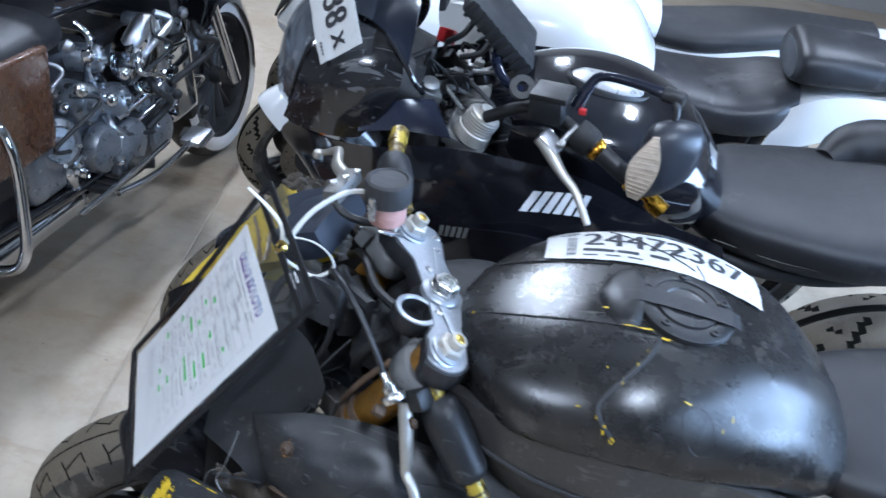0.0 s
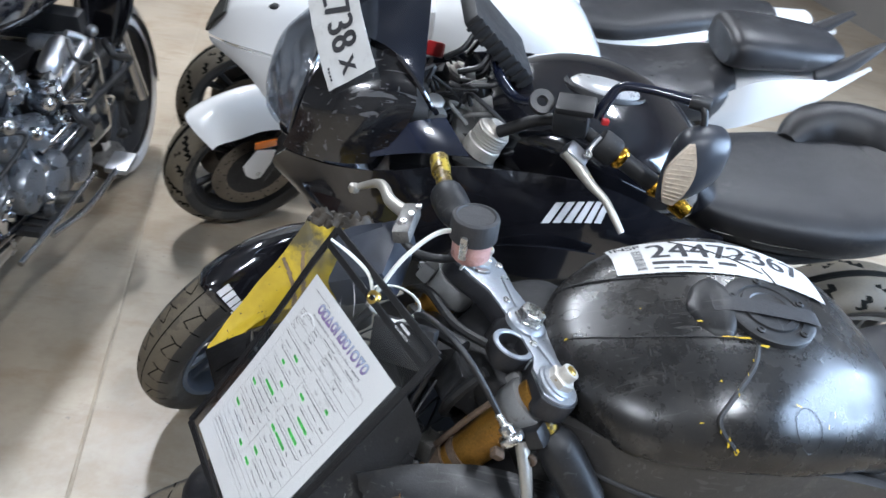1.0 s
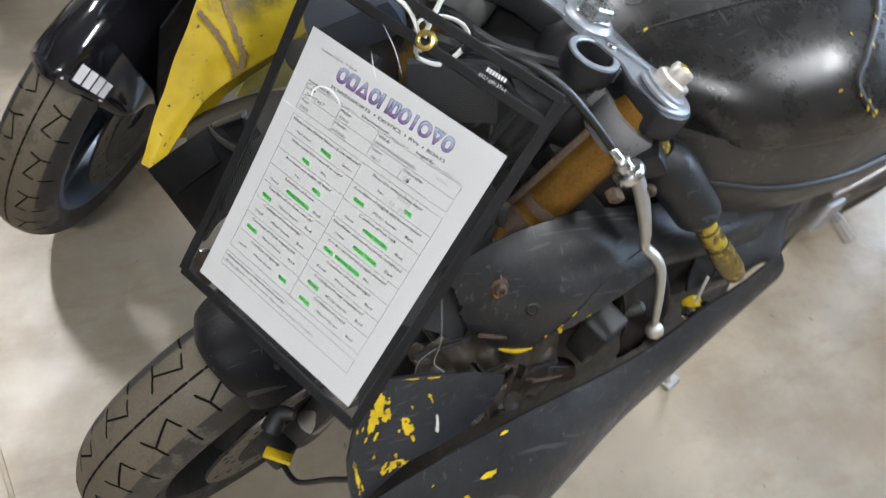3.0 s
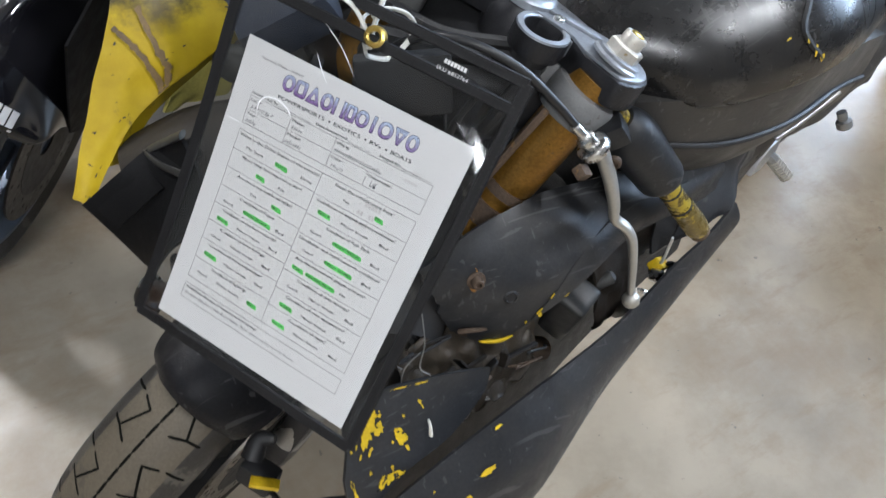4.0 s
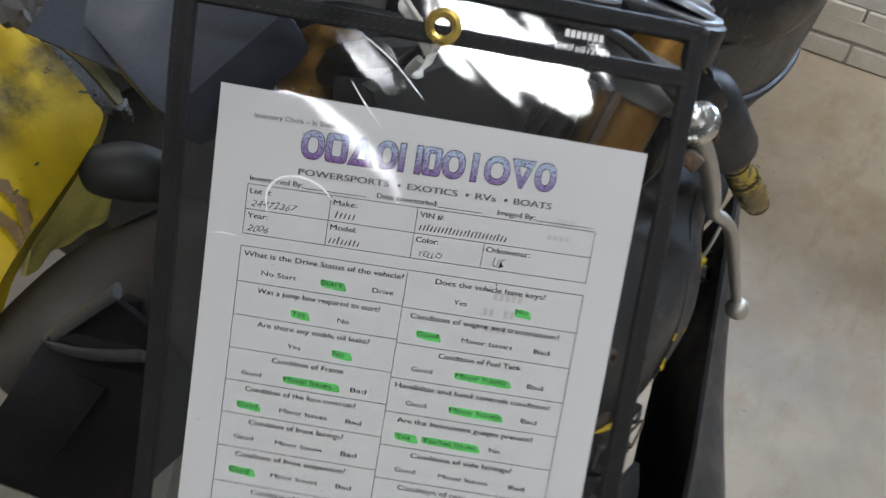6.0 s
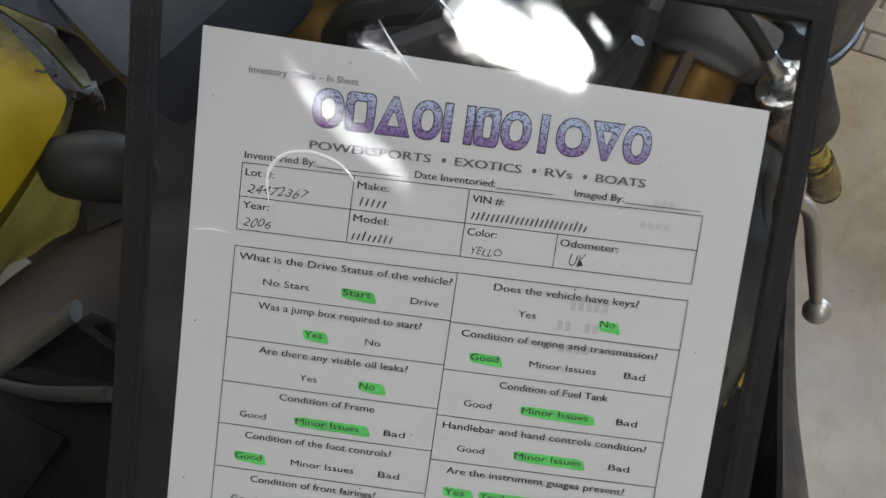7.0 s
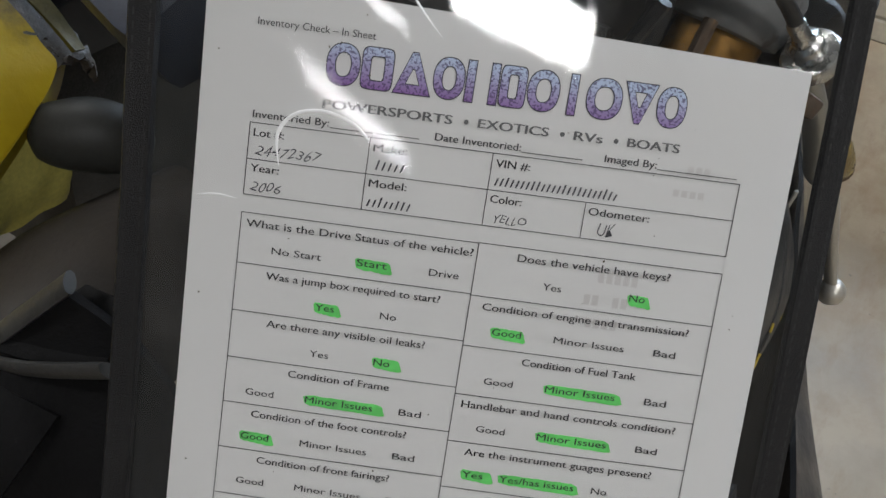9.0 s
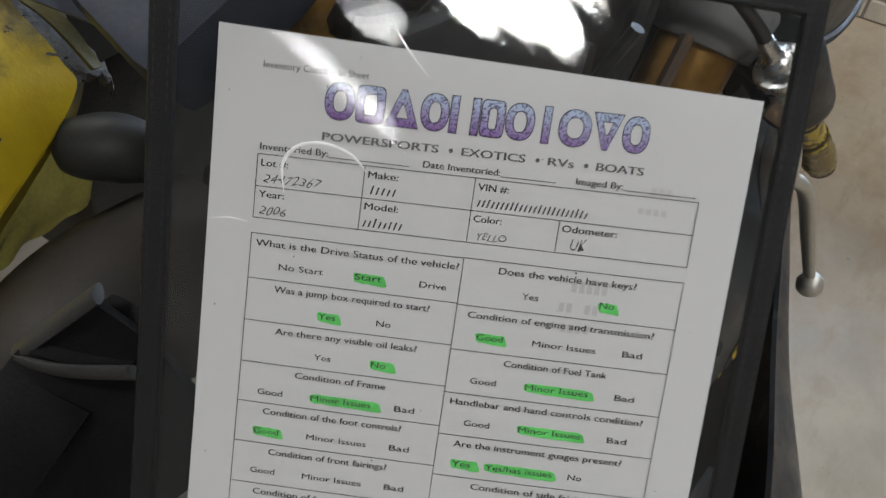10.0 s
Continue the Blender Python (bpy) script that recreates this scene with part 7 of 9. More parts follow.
part("exhaust_knob", lathe([(0.012, 0), (0.016, 0.004), (0.016, 0.018), (0.010, 0.022), (0.010, 0.04)], along((1.14, 0.825, 0.285), (1.12, 0.86, 0.34)), 16), "alu_dull", R6, at=WORLD)
part("shift_lever", tube([(0.715, 0.782, 0.30), (0.762, 0.772, 0.25)], 0.005, 6, 10), "lever", R6, "short bare lever stub", at=WORLD)

# ---- the black sport motorcycle beside it ----
DB = pose(0, 1.56, 0, 0, 0, 5) @ pose(0, 0, 0, 10)
DU = thing("motorcycle", pose(0.4, 1.58, 0), "glossy black faired sport motorcycle with gold bar ends", "motorcycle", "row of parked motorcycles")
DTANK = [(0.13, 0, 0.945, 0.10, 0.06, 0.10, 2.3), (0.20, 0, 0.955, 0.155, 0.085, 0.12, 2.4), (0.31, 0, 0.96, 0.20, 0.095, 0.14, 2.4), (0.43, 0, 0.945, 0.20, 0.098, 0.14, 2.4), (0.54, 0, 0.91, 0.165, 0.085, 0.12, 2.3), (0.61, 0, 0.875, 0.12, 0.05, 0.08, 2.2)]
part("tank", blob(DTANK, 44, 8), "gloss_black", DU, "gloss black fuel tank", at=DB)
LIDM = DB @ pose(0.35, -0.02, 1.048, -9, 6, 0)
lid = part("fuel_lid", lathe([(0.0, 0.012), (0.03, 0.011), (0.052, 0.007), (0.060, 0.0), (0.060, -0.02)], LIDM @ Matrix.Diagonal((1.22, 0.88, 1, 1)), 40), "lid", DU, "silver oval fuel lid", at=WORLD)
part("lid_rim", lathe([(0.060, -0.002), (0.069, 0.0), (0.072, -0.004), (0.072, -0.02)], LIDM @ Matrix.Diagonal((1.20, 0.89, 1, 1)), 40), "matte_black", lid, at=WORLD)
DSEAT = [(0.55, 0, 0.86, 0.09, 0.035, 0.06, 2.4), (0.62, 0, 0.845, 0.145, 0.04, 0.07, 2.7), (0.75, 0, 0.845, 0.185, 0.045, 0.08, 3), (0.90, 0, 0.855, 0.205, 0.045, 0.08, 3), (1.02, 0, 0.875, 0.19, 0.045, 0.08, 2.8), (1.10, 0, 0.89, 0.15, 0.04, 0.08, 2.6)]
part("rider_seat", blob(DSEAT, 40, 8), "seat", DU, "smooth black vinyl rider seat", at=DB)
part("pillion_pad", blob([(0.98, 0.06, 0.885, 0.08, 0.02, 0.06, 2.4), (1.05, 0.05, 0.90, 0.14, 0.03, 0.08, 2.6), (1.2, 0.03, 0.94, 0.15, 0.05, 0.08, 2.6), (1.4, 0, 0.98, 0.09, 0.03, 0.06, 2.4)], 32, 7), "seat", DU, at=DB)
part("seat_bolster", tube([(0.88, 0.14, 0.875), (0.93, 0.175, 0.895), (1.00, 0.185, 0.905), (1.09, 0.14, 0.910), (1.13, 0.04, 0.905), (1.11, -0.07, 0.885), (1.04, -0.145, 0.860)], [0.030, 0.055, 0.066, 0.072, 0.072, 0.064, 0.036], 50, 22), "seat", DU, "thick rounded black seat bolster", at=DB)
part("seat_trim", tube([blob_top(DSEAT, x, -0.92 * w, 0.0) + V(0, -0.012, -0.05) for x, w in ((0.62, 0.14), (0.75, 0.183), (0.9, 0.203), (1.02, 0.188))], 0.004, 40, 8), "chrome", DU, at=DB)
# nose
part("nose_core", blob([(-0.255, 0, 0.95, 0.03, 0.05, 0.03, 2.2), (-0.20, 0, 0.97, 0.09, 0.07, 0.06, 2.4), (-0.10, 0, 0.99, 0.13, 0.07, 0.08, 2.6), (0.0, 0, 0.98, 0.13, 0.05, 0.05, 2.6)], 28, 7), "matte_black", DU, at=DB)
for s in (-1, 1):
    rows = [[(-0.205, s * 0.060, 1.098), (-0.17, s * 0.060, 1.115), (-0.13, s * 0.07, 1.125), (-0.07, s * 0.11, 1.115), (-0.035, s * 0.145, 1.085)],
            [(-0.222, s * 0.124, 1.022), (-0.195, s * 0.130, 1.040), (-0.15, s * 0.148, 1.055), (-0.09, s * 0.160, 1.065), (-0.030, s * 0.170, 1.052)],
            [(-0.244, s * 0.132, 0.950), (-0.208, s * 0.152, 0.972), (-0.155, s * 0.176, 0.985), (-0.10, s * 0.182, 0.998), (-0.045, s * 0.180, 1.005)],
            [(-0.258, s * 0.128, 0.908), (-0.215, s * 0.158, 0.910), (-0.16, s * 0.182, 0.920), (-0.125, s * 0.188, 0.925), (-0.095, s * 0.190, 0.932)]]
    part("nose_shell", sheet(rows, 0.004, 34, 24), "scuffed_gloss", DU, "scuffed gloss black nose shell", at=DB)
HL = [[(-0.246, -0.130, 0.940), (-0.280, -0.085, 0.938), (-0.302, 0.0, 0.930), (-0.280, 0.085, 0.938), (-0.246, 0.130, 0.940)], [(-0.238, -0.130, 0.985), (-0.272, -0.092, 0.990), (-0.300, 0.0, 0.985), (-0.272, 0.092, 0.990), (-0.238, 0.130, 0.985)], [(-0.218, -0.108, 1.050), (-0.248, -0.080, 1.060), (-0.276, 0.0, 1.065), (-0.248, 0.080, 1.060), (-0.218, 0.108, 1.050)], [(-0.195, -0.060, 1.108), (-0.212, -0.040, 1.122), (-0.222, 0.0, 1.128), (-0.212, 0.040, 1.122), (-0.195, 0.060, 1.108)]]
head = part("headlight_bowl", sheet(HL, 0.004, 26, 22, bend=lambda u, v, p: p + V(0.010 + 0.006 * math.sin(u * 26) * math.sin(v * 15), 0, 0)), "reflector", DU, "clear headlight with bright reflector", at=DB)
part("headlight_lens", sheet(HL, 0.003, 26, 22), "lens", head, at=DB)
part("headlight_frame", tube([V(*HL[0][0]), V(*HL[1][0]), V(*HL[2][0]), V(*HL[3][0]), V(*HL[3][1])], 0.005, 30, 8), "gloss_black", head, at=DB)
SCR = [[(-0.205, -0.050, 1.105), (-0.215, 0, 1.125), (-0.205, 0.050, 1.105)], [(-0.13, -0.095, 1.128), (-0.145, 0, 1.185), (-0.13, 0.095, 1.128)], [(-0.07, -0.130, 1.118), (-0.08, 0, 1.225), (-0.07, 0.130, 1.118)], [(-0.022, -0.160, 1.075), (-0.02, 0, 1.255), (-0.022, 0.160, 1.075)]]
part("windscreen", sheet(SCR, 0.004, 24, 18), "screen_dark", DU, "smoked windscreen", at=DB)
part("screen_edge", tube([(-0.07, -0.133, 1.118), (-0.045, -0.150, 1.098), (-0.022, -0.163, 1.073), (-0.005, -0.168, 1.050), (0.01, -0.160, 1.03)], 0.005, 24, 8), "gloss_black", DU, at=DB)
# number sheet stuck across the screen
C0, CX, CY = V(-0.181, -0.158, 1.048), V(0.074, -0.006, 0.060), V(-0.036, 0.074, 0.090)


def sheet_pt(x, y, lift=0.0):
    n = CX.cross(CY).normalized()
    b = 0.010 * math.sin(math.pi * y / 1.55) + 0.003 * noise.noise(V(x * 4, y * 6, 0))
    return C0 + CX * x + CY * y + n * (b + lift)


bm = bmesh.new()
quad(bm, 0, 0, 1, 1.55, 0, 10, 22)
ext = bmesh.ops.extrude_face_region(bm, geom=bm.faces[:])
low_vs = {v for v in ext["geom"] if isinstance(v, bmesh.types.BMVert)}
for v in bm.verts:
    v.co = sheet_pt(v.co.x, v.co.y, 0.0008 if v in low_vs else 0.0)
num = part("number_sheet", bm, "label", DU, "white number sheet with bold black numerals", at=DB)
bm = bmesh.new()
b2 = fitted("2738", 0.0, 0.86, 0, 0.52, 0, 0.03)
for v in b2.verts:
    v.co = V(0.30 + v.co.y, 1.29 - v.co.x, 0)
merge(bm, b2)
b2 = fitted("X", 0.0, 0.20, 0, 0.30, 0, 0.03)
for v in b2.verts:
    v.co = V(0.36 + v.co.y, 0.32 - v.co.x, 0)
merge(bm, b2)
for k in range(4):
    quad(bm, 0.10, 0.10 + 0.05 * k, 0.14, 0.135 + 0.05 * k)
bmesh.ops.subdivide_edges(bm, edges=[e for e in bm.edges if e.calc_length() > 0.2], cuts=2)
for v in bm.verts:
    v.co = sheet_pt(v.co.x, v.co.y, 0.0022)
part("number_print", bm, "ink", num, at=DB, smooth=False)
bm = bmesh.new()
quad(bm, 0.04, 1.30, 0.70, 1.46, 0, 4, 4)
for v in bm.verts:
    v.co = sheet_pt(v.co.x, v.co.y, 0.0030)
part("yellow_sticker", bm, "pale_yellow", num, at=DB, smooth=False)
# side fairings
SIDE = {}
for s in (-1, 1):
    rows = [[(-0.255, s * 0.105, 0.885), (-0.17, s * 0.155, 0.895), (-0.07, s * 0.195, 0.920), (0.06, s * 0.215, 0.960), (0.25, s * 0.240, 0.975), (0.36, s * 0.235, 0.95), (0.50, s * 0.215, 0.885), (0.62, s * 0.19, 0.84)],
            [(-0.28, s * 0.065, 0.825), (-0.16, s * 0.165, 0.835), (-0.06, s * 0.215, 0.85), (0.08, s * 0.242, 0.885), (0.23, s * 0.258, 0.905), (0.36, s * 0.252, 0.885), (0.50, s * 0.225, 0.83), (0.64, s * 0.19, 0.79)],
            [(-0.23, s * 0.08, 0.775), (-0.15, s * 0.185, 0.775), (-0.05, s * 0.225, 0.78), (0.08, s * 0.25, 0.80), (0.22, s * 0.262, 0.82), (0.36, s * 0.25, 0.80), (0.5, s * 0.225, 0.76), (0.62, s * 0.19, 0.74)],
            [(-0.12, s * 0.12, 0.66), (-0.08, s * 0.17, 0.65), (0.0, s * 0.21, 0.64), (0.08, s * 0.225, 0.64), (0.22, s * 0.235, 0.64), (0.36, s * 0.225, 0.64), (0.48, s * 0.21, 0.64), (0.58, s * 0.18, 0.66)]]
    SIDE[s] = rows
    side = part("side_fairing", sheet(rows, 0.004, 44, 24), "gloss_black", DU, "gloss black side fairing", at=DB)
    if s < 0:
        for k in range(6):
            u = 0.535 + 0.021 * k
            pts = [(u + 0.03, 0.42 - 0.8 * (u - 0.535)), (u + 0.045, 0.41 - 0.8 * (u - 0.535)), (u + 0.054, 0.22 - 0.8 * (u - 0.535)), (u + 0.039, 0.23 - 0.8 * (u - 0.535))]
            bm = bmesh.new()
            bm.faces.new([bm.verts.new(on_sheet(rows, a, b, -0.0034)) for a, b in pts])
            part("emblem_bar", bm, "white_ink", side, "white slanted emblem bar", at=DB, smooth=False)
        for k in range(5):
            u = 0.43 + 0.012 * k
            bm = bmesh.new()
            bm.faces.new([bm.verts.new(on_sheet(rows, a, b, -0.0034)) for a, b in ((u, 0.70), (u + 0.008, 0.70), (u + 0.010, 0.63), (u + 0.002, 0.63))])
            part("model_bar", bm, "strip", side, at=DB, smooth=False)
part("cockpit_panel", sheet([[(-0.095, -0.178, 0.965), (-0.035, -0.165, 1.008), (0.03, -0.14, 1.01)], [(-0.10, -0.192, 0.945), (-0.02, -0.195, 0.965), (0.075, -0.205, 0.975)]], 0.004, 16, 10), "gloss_navy", DU, "blue-black cockpit side panel", at=DB)
part("lower_air_panel", sheet([[(0.14, -0.268, 0.83), (0.24, -0.285, 0.85), (0.34, -0.27, 0.83)], [(0.15, -0.272, 0.77), (0.24, -0.288, 0.775), (0.33, -0.27, 0.77)]], 0.006, 16, 10), "gloss_black", DU, at=DB)
part("engine_block", box(0.5, 0.36, 0.42, DB @ pose(0.32, 0, 0.42), 0.03), "engine", DU, "dark engine block", at=WORLD)
# cockpit
DASH = DB @ pose(0.125, 0.05, 1.10, 0, 41, 0)
dash = part("dash_housing", box(0.18, 0.18, 0.034, DASH, 0.010), "matte_black", DU, "ribbed black instrument housing seen edge-on", at=WORLD)
for k in range(9):
    part("housing_rib", box(0.008, 0.003, 0.036, DASH @ pose(-0.076 + 0.019 * k, -0.091, 0.0), 0.001), "cable", dash, at=WORLD)
for k in range(3):
    part("housing_stay", tube([DASH @ V(-0.05 + 0.05 * k, -0.06, -0.018), DASH @ V(-0.045 + 0.05 * k, -0.07, -0.05), DASH @ V(-0.05 + 0.04 * k, -0.06, -0.09)], 0.006, 12, 8), "cable", dash, at=WORLD)
part("cluster_arm", tube([(0.12, 0.05, 1.07), (0.13, -0.05, 1.06), (0.16, -0.10, 1.045), (0.18, -0.15, 1.07)], [0.008, 0.010, 0.009, 0.007], 24, 10), "gloss_navy", dash, at=DB)
for s, (fx, fy, fz) in {-1: (0.11, -0.128, 0.95), 1: (0.06, 0.085, 0.95)}.items():
    F = along(DB @ V(fx, fy, fz), DB @ V(fx - 0.16, fy - 0.01, fz - 0.36))
    leg = part("fork_leg", lathe([(0.027, 0), (0.027, 0.30)], F, 26), "alu_dull", DU, at=WORLD)
    part("fork_slider", lathe([(0.031, 0.26), (0.031, 0.60), (0.0, 0.61)], F, 24), "alu_dull", leg, at=WORLD)
    prof = [(0.036, 0.012), (0.036, -0.010), (0.033, -0.012)]
    for k in range(5):
        prof += [(0.0335, -0.014 - 0.006 * k), (0.0335, -0.017 - 0.006 * k), (0.031, -0.018 - 0.006 * k), (0.031, -0.0195 - 0.006 * k)]
    prof += [(0.030, -0.046), (0.018, -0.048), (0.016, -0.058), (0.0, -0.058)]
    part("fork_top", lathe(prof, F, 30), "nut", leg, "ridged silver fork top", at=WORLD)
part("top_yoke", plate([(-0.03, -0.15), (0.05, -0.15), (0.09, 0), (0.05, 0.11), (-0.03, 0.11), (-0.02, 0)], 0.02, DB @ pose(0.08, -0.01, 0.925, 0, 22, 0), 0.004), "alu_dull", DU, at=WORLD)
cyl = part("damper_block", box(0.04, 0.045, 0.05, DB @ pose(0.01, -0.078, 0.975, 10, 20, 25), 0.008), "alu_dull", DU, "grey cast damper block", at=WORLD)
part("damper_cap", lathe([(0.018, 0), (0.018, 0.016), (0.012, 0.02), (0, 0.02)], DB @ pose(0.012, -0.08, 0.998, 15, 10, 0), 20), "alu_dull", cyl, at=WORLD)
part("steering_damper", tube([(0.02, -0.05, 0.965), (0.06, -0.02, 0.97), (0.10, 0.03, 0.975)], 0.010, 12, 12), "cable", DU, at=DB)
rnd = random.Random(31)
for k in range(16):
    x, y, z = rnd.uniform(-0.02, 0.14), rnd.uniform(-0.09, 0.12), rnd.uniform(0.96, 1.03)
    part("hose", tube([(x, y, z), (x + rnd.uniform(-0.05, 0.05), y + rnd.uniform(-0.05, 0.05), z + 0.03), (x + rnd.uniform(-0.07, 0.07), y + rnd.uniform(-0.07, 0.07), z - 0.02), (x + rnd.uniform(-0.06, 0.06), y, z - 0.07)], rnd.choice((0.003, 0.0045, 0.006)), 20, 7), rnd.choice(("cable", "cable", "matte_black", "strip")), DU, at=DB)
for x, y, z, mt in ((0.06, 0.0, 0.99, "cable"), (0.03, 0.05, 1.0, "matte_black"), (0.09, 0.06, 0.985, "alu_dull"), (0.15, -0.06, 0.97, "alu"), (0.02, 0.09, 1.03, "red"), (0.11, 0.0, 1.0, "cable")):
    part("bracket", box(0.035, 0.03, 0.03, DB @ pose(x, y, z, rnd.uniform(-30, 30), rnd.uniform(-30, 30), rnd.uniform(-40, 40)), 0.006), mt, DU, at=WORLD)
part("cockpit_floor", box(0.26, 0.30, 0.02, DB @ pose(0.07, 0, 0.90), 0.005), "matte_black", DU, at=WORLD)
# left bar
G0, G1, G2, G3 = V(0.222, -0.19, 1.062), V(0.327, -0.254, 1.037), V(0.393, -0.280, 1.007), V(0.449, -0.305, 0.976)
dl = part("left_handlebar", tube([V(0.13, -0.15, 1.0), G0, G1, G2], 0.0115, 30, 14), "matte_black", DU, "clip-on handlebar with gold collars", at=DB)
part("grip", tube([G1, G2], [0.0165, 0.0165], 8, 20), "cable", dl, "black rubber grip", at=DB)
for a, b, r in ((G1 - (G2 - G1) * 0.10, G1 + (G2 - G1) * 0.08, 0.0185), (G2 - (G3 - G2) * 0.06, G2 + (G3 - G2) * 0.20, 0.0185)):
    part("gold_collar", tube([a, a.lerp(b, 0.35), a.lerp(b, 0.65), b], [r, r * 1.12, r * 1.12, r], 12, 20), "gold_trim", dl, at=DB)
part("bar_end", tube([G2 + (G3 - G2) * 0.2, G2 + (G3 - G2) * 0.65, G2 + (G3 - G2) * 0.7, G3 + (G3 - G2) * 0.1], [0.011, 0.011, 0.016, 0.016], 14, 18), "gold_trim", dl, at=DB)
part("switch_block", tube([G1 - (G2 - G1) * 0.65, G1 - (G2 - G1) * 0.60, G1 - (G2 - G1) * 0.18, G1 - (G2 - G1) * 0.12], [0.018, 0.026, 0.026, 0.018], 12, 18), "matte_black", dl, at=DB)
part("red_button", box(0.012, 0.010, 0.010, DB @ pose(0.288, -0.232, 1.092), 0.002), "red", dl, at=WORLD)
rv = part("clutch_reservoir", box(0.062, 0.05, 0.05, DB @ pose(0.232, -0.222, 1.085, 5, -8, -18), 0.012), "res_plastic", DU, "smoky black clutch fluid reservoir", at=WORLD)
part("reservoir_lid", box(0.066, 0.054, 0.012, DB @ pose(0.233, -0.222, 1.112, 5, -8, -18), 0.004), "cable", rv, at=WORLD)
part("reservoir_eye", lathe([(0.010, -0.006), (0.022, -0.006), (0.022, 0.006), (0.010, 0.006)], DB @ pose(0.182, -0.19, 1.093, 40, 0, 0), 24, closed=True), "cable", rv, at=WORLD)
lv = part("lever_perch", box(0.045, 0.03, 0.026, DB @ pose(0.245, -0.258, 1.035, 20, 30, -20), 0.006), "alu", DU, at=WORLD)
part("clutch_lever", tube([(0.225, -0.262, 1.045), (0.25, -0.275, 1.025), (0.275, -0.298, 1.005), (0.30, -0.318, 0.99), (0.318, -0.342, 0.97), (0.330, -0.360, 0.955)], [0.010, 0.012, 0.009, 0.0075, 0.007, 0.006], 36, 14, flat=0.7), "lever", lv, "polished clutch lever", at=DB)
part("lever_bolt", bolt(0.008, 0.006, DB @ pose(0.262, -0.268, 1.045, 30, 10, 0), False), "steel", lv, at=WORLD)
part("lever_fork", tube([(0.262, -0.262, 1.04), (0.274, -0.25, 1.055), (0.285, -0.245, 1.07)], 0.006, 10, 8), "alu", lv, at=DB)
# mirror
part("mirror_arm", tube([(0.278, -0.216, 1.09), (0.288, -0.214, 1.125), (0.305, -0.214, 1.152), (0.35, -0.240, 1.165), (0.413, -0.278, 1.172)], [0.012, 0.010, 0.008, 0.0075, 0.009], 36, 12), "gloss_navy", DU, at=DB)
MI = [(0.382, -0.325, 1.06, 0.016, 0.055, 0.050, 2.3), (0.392, -0.322, 1.070, 0.034, 0.068, 0.060, 2.5), (0.425, -0.315, 1.08, 0.042, 0.068, 0.062, 2.6), (0.462, -0.305, 1.09, 0.038, 0.052, 0.045, 2.6), (0.475, -0.302, 1.095, 0.025, 0.035, 0.03, 2.4)]
mirror = part("mirror", blob(MI, 30, 7), "mirror_shell", DU, "black mirror with clear indicator lens", at=DB)
part("mirror_stalk", tube([(0.413, -0.278, 1.172), (0.42, -0.295, 1.165), (0.423, -0.304, 1.146)], 0.006, 12, 10), "cable", mirror, at=DB)
part("mirror_cup", lathe([(0.013, 0), (0.013, 0.03), (0.010, 0.034), (0, 0.034)], along(DB @ V(0.40, -0.272, 1.171), DB @ V(0.43, -0.285, 1.173)), 18), "cable", mirror, at=WORLD)
ILENS = [[(0.388, -0.350, 1.135), (0.397, -0.352, 1.137)], [(0.366, -0.352, 1.09), (0.410, -0.362, 1.095)], [(0.368, -0.356, 1.055), (0.405, -0.366, 1.055)], [(0.378, -0.356, 1.028), (0.395, -0.360, 1.026)]]
ind = part("indicator_lens", sheet(ILENS, 0.010, 14, 20), "ind_lens", mirror, at=DB)
for k in range(11):
    v = 0.12 + 0.07 * k
    part("lens_rib", tube([on_sheet(ILENS, 0.08, v, -0.005), on_sheet(ILENS, 0.5, v, -0.005), on_sheet(ILENS, 0.92, v, -0.005)], 0.0012, 6, 5), "ind_lens", ind, at=DB)
# front wheel
DW = pose(-0.325, 1.51, 0.280, 0, 0, 50) @ pose(0, 0, 0, 22)
wheel(DU, "front_wheel", DW, 0.30, 0.12, "blue_rim", disc_mat="dark_disc")
rows = []
for a in (49, 53, 64, 80, 105, 130, 150):
    r = 0.320 if a > 50 else 0.312
    w = 0.066 if a < 50 else 0.080
    deep = min(0.13, max(0.0, (a - 49) * 0.0045))
    rows.append([DW @ V(-math.cos(radians(a)) * d, w * k, math.sin(radians(a)) * d) for k, d in ((-1.25, r - 0.09 - deep * 1.1), (-1.2, r - 0.09 - deep * 0.4), (-0.85, r - 0.065), (-0.5, r - 0.0225), (0, r), (0.5, r - 0.0225), (0.85, r - 0.065), (1, r - 0.09 - deep * 0.4), (1.06, r - 0.09 - deep))])
FLIP = on_sheet(rows, 0.15, 0.2, 0.02).y < on_sheet(rows, 0.15, 0.2, 0.0).y
# made-up black sheet that fills the dark gap beside the wheel
guard = [[(-0.11, -0.104, 0.370), (0.0, -0.114, 0.47), (0.10, -0.117, 0.52), (0.20, -0.11, 0.54)], [(-0.085, -0.108, 0.25), (0.03, -0.116, 0.28), (0.11, -0.118, 0.30), (0.20, -0.112, 0.31)], [(-0.025, -0.102, 0.08), (0.035, -0.108, 0.04), (0.11, -0.110, 0.01), (0.20, -0.106, 0.01)]]
part("fork_guard", sheet([[DW @ V(*q) for q in g] for g in guard], 0.004, 22, 22), "duct_black", DU, "black fill panel beside the fork", at=WORLD)
fen = part("front_fender", sheet(rows, 0.004, 28, 30), "gloss_black", DU, "gloss black front fender with white emblem bars", at=WORLD)
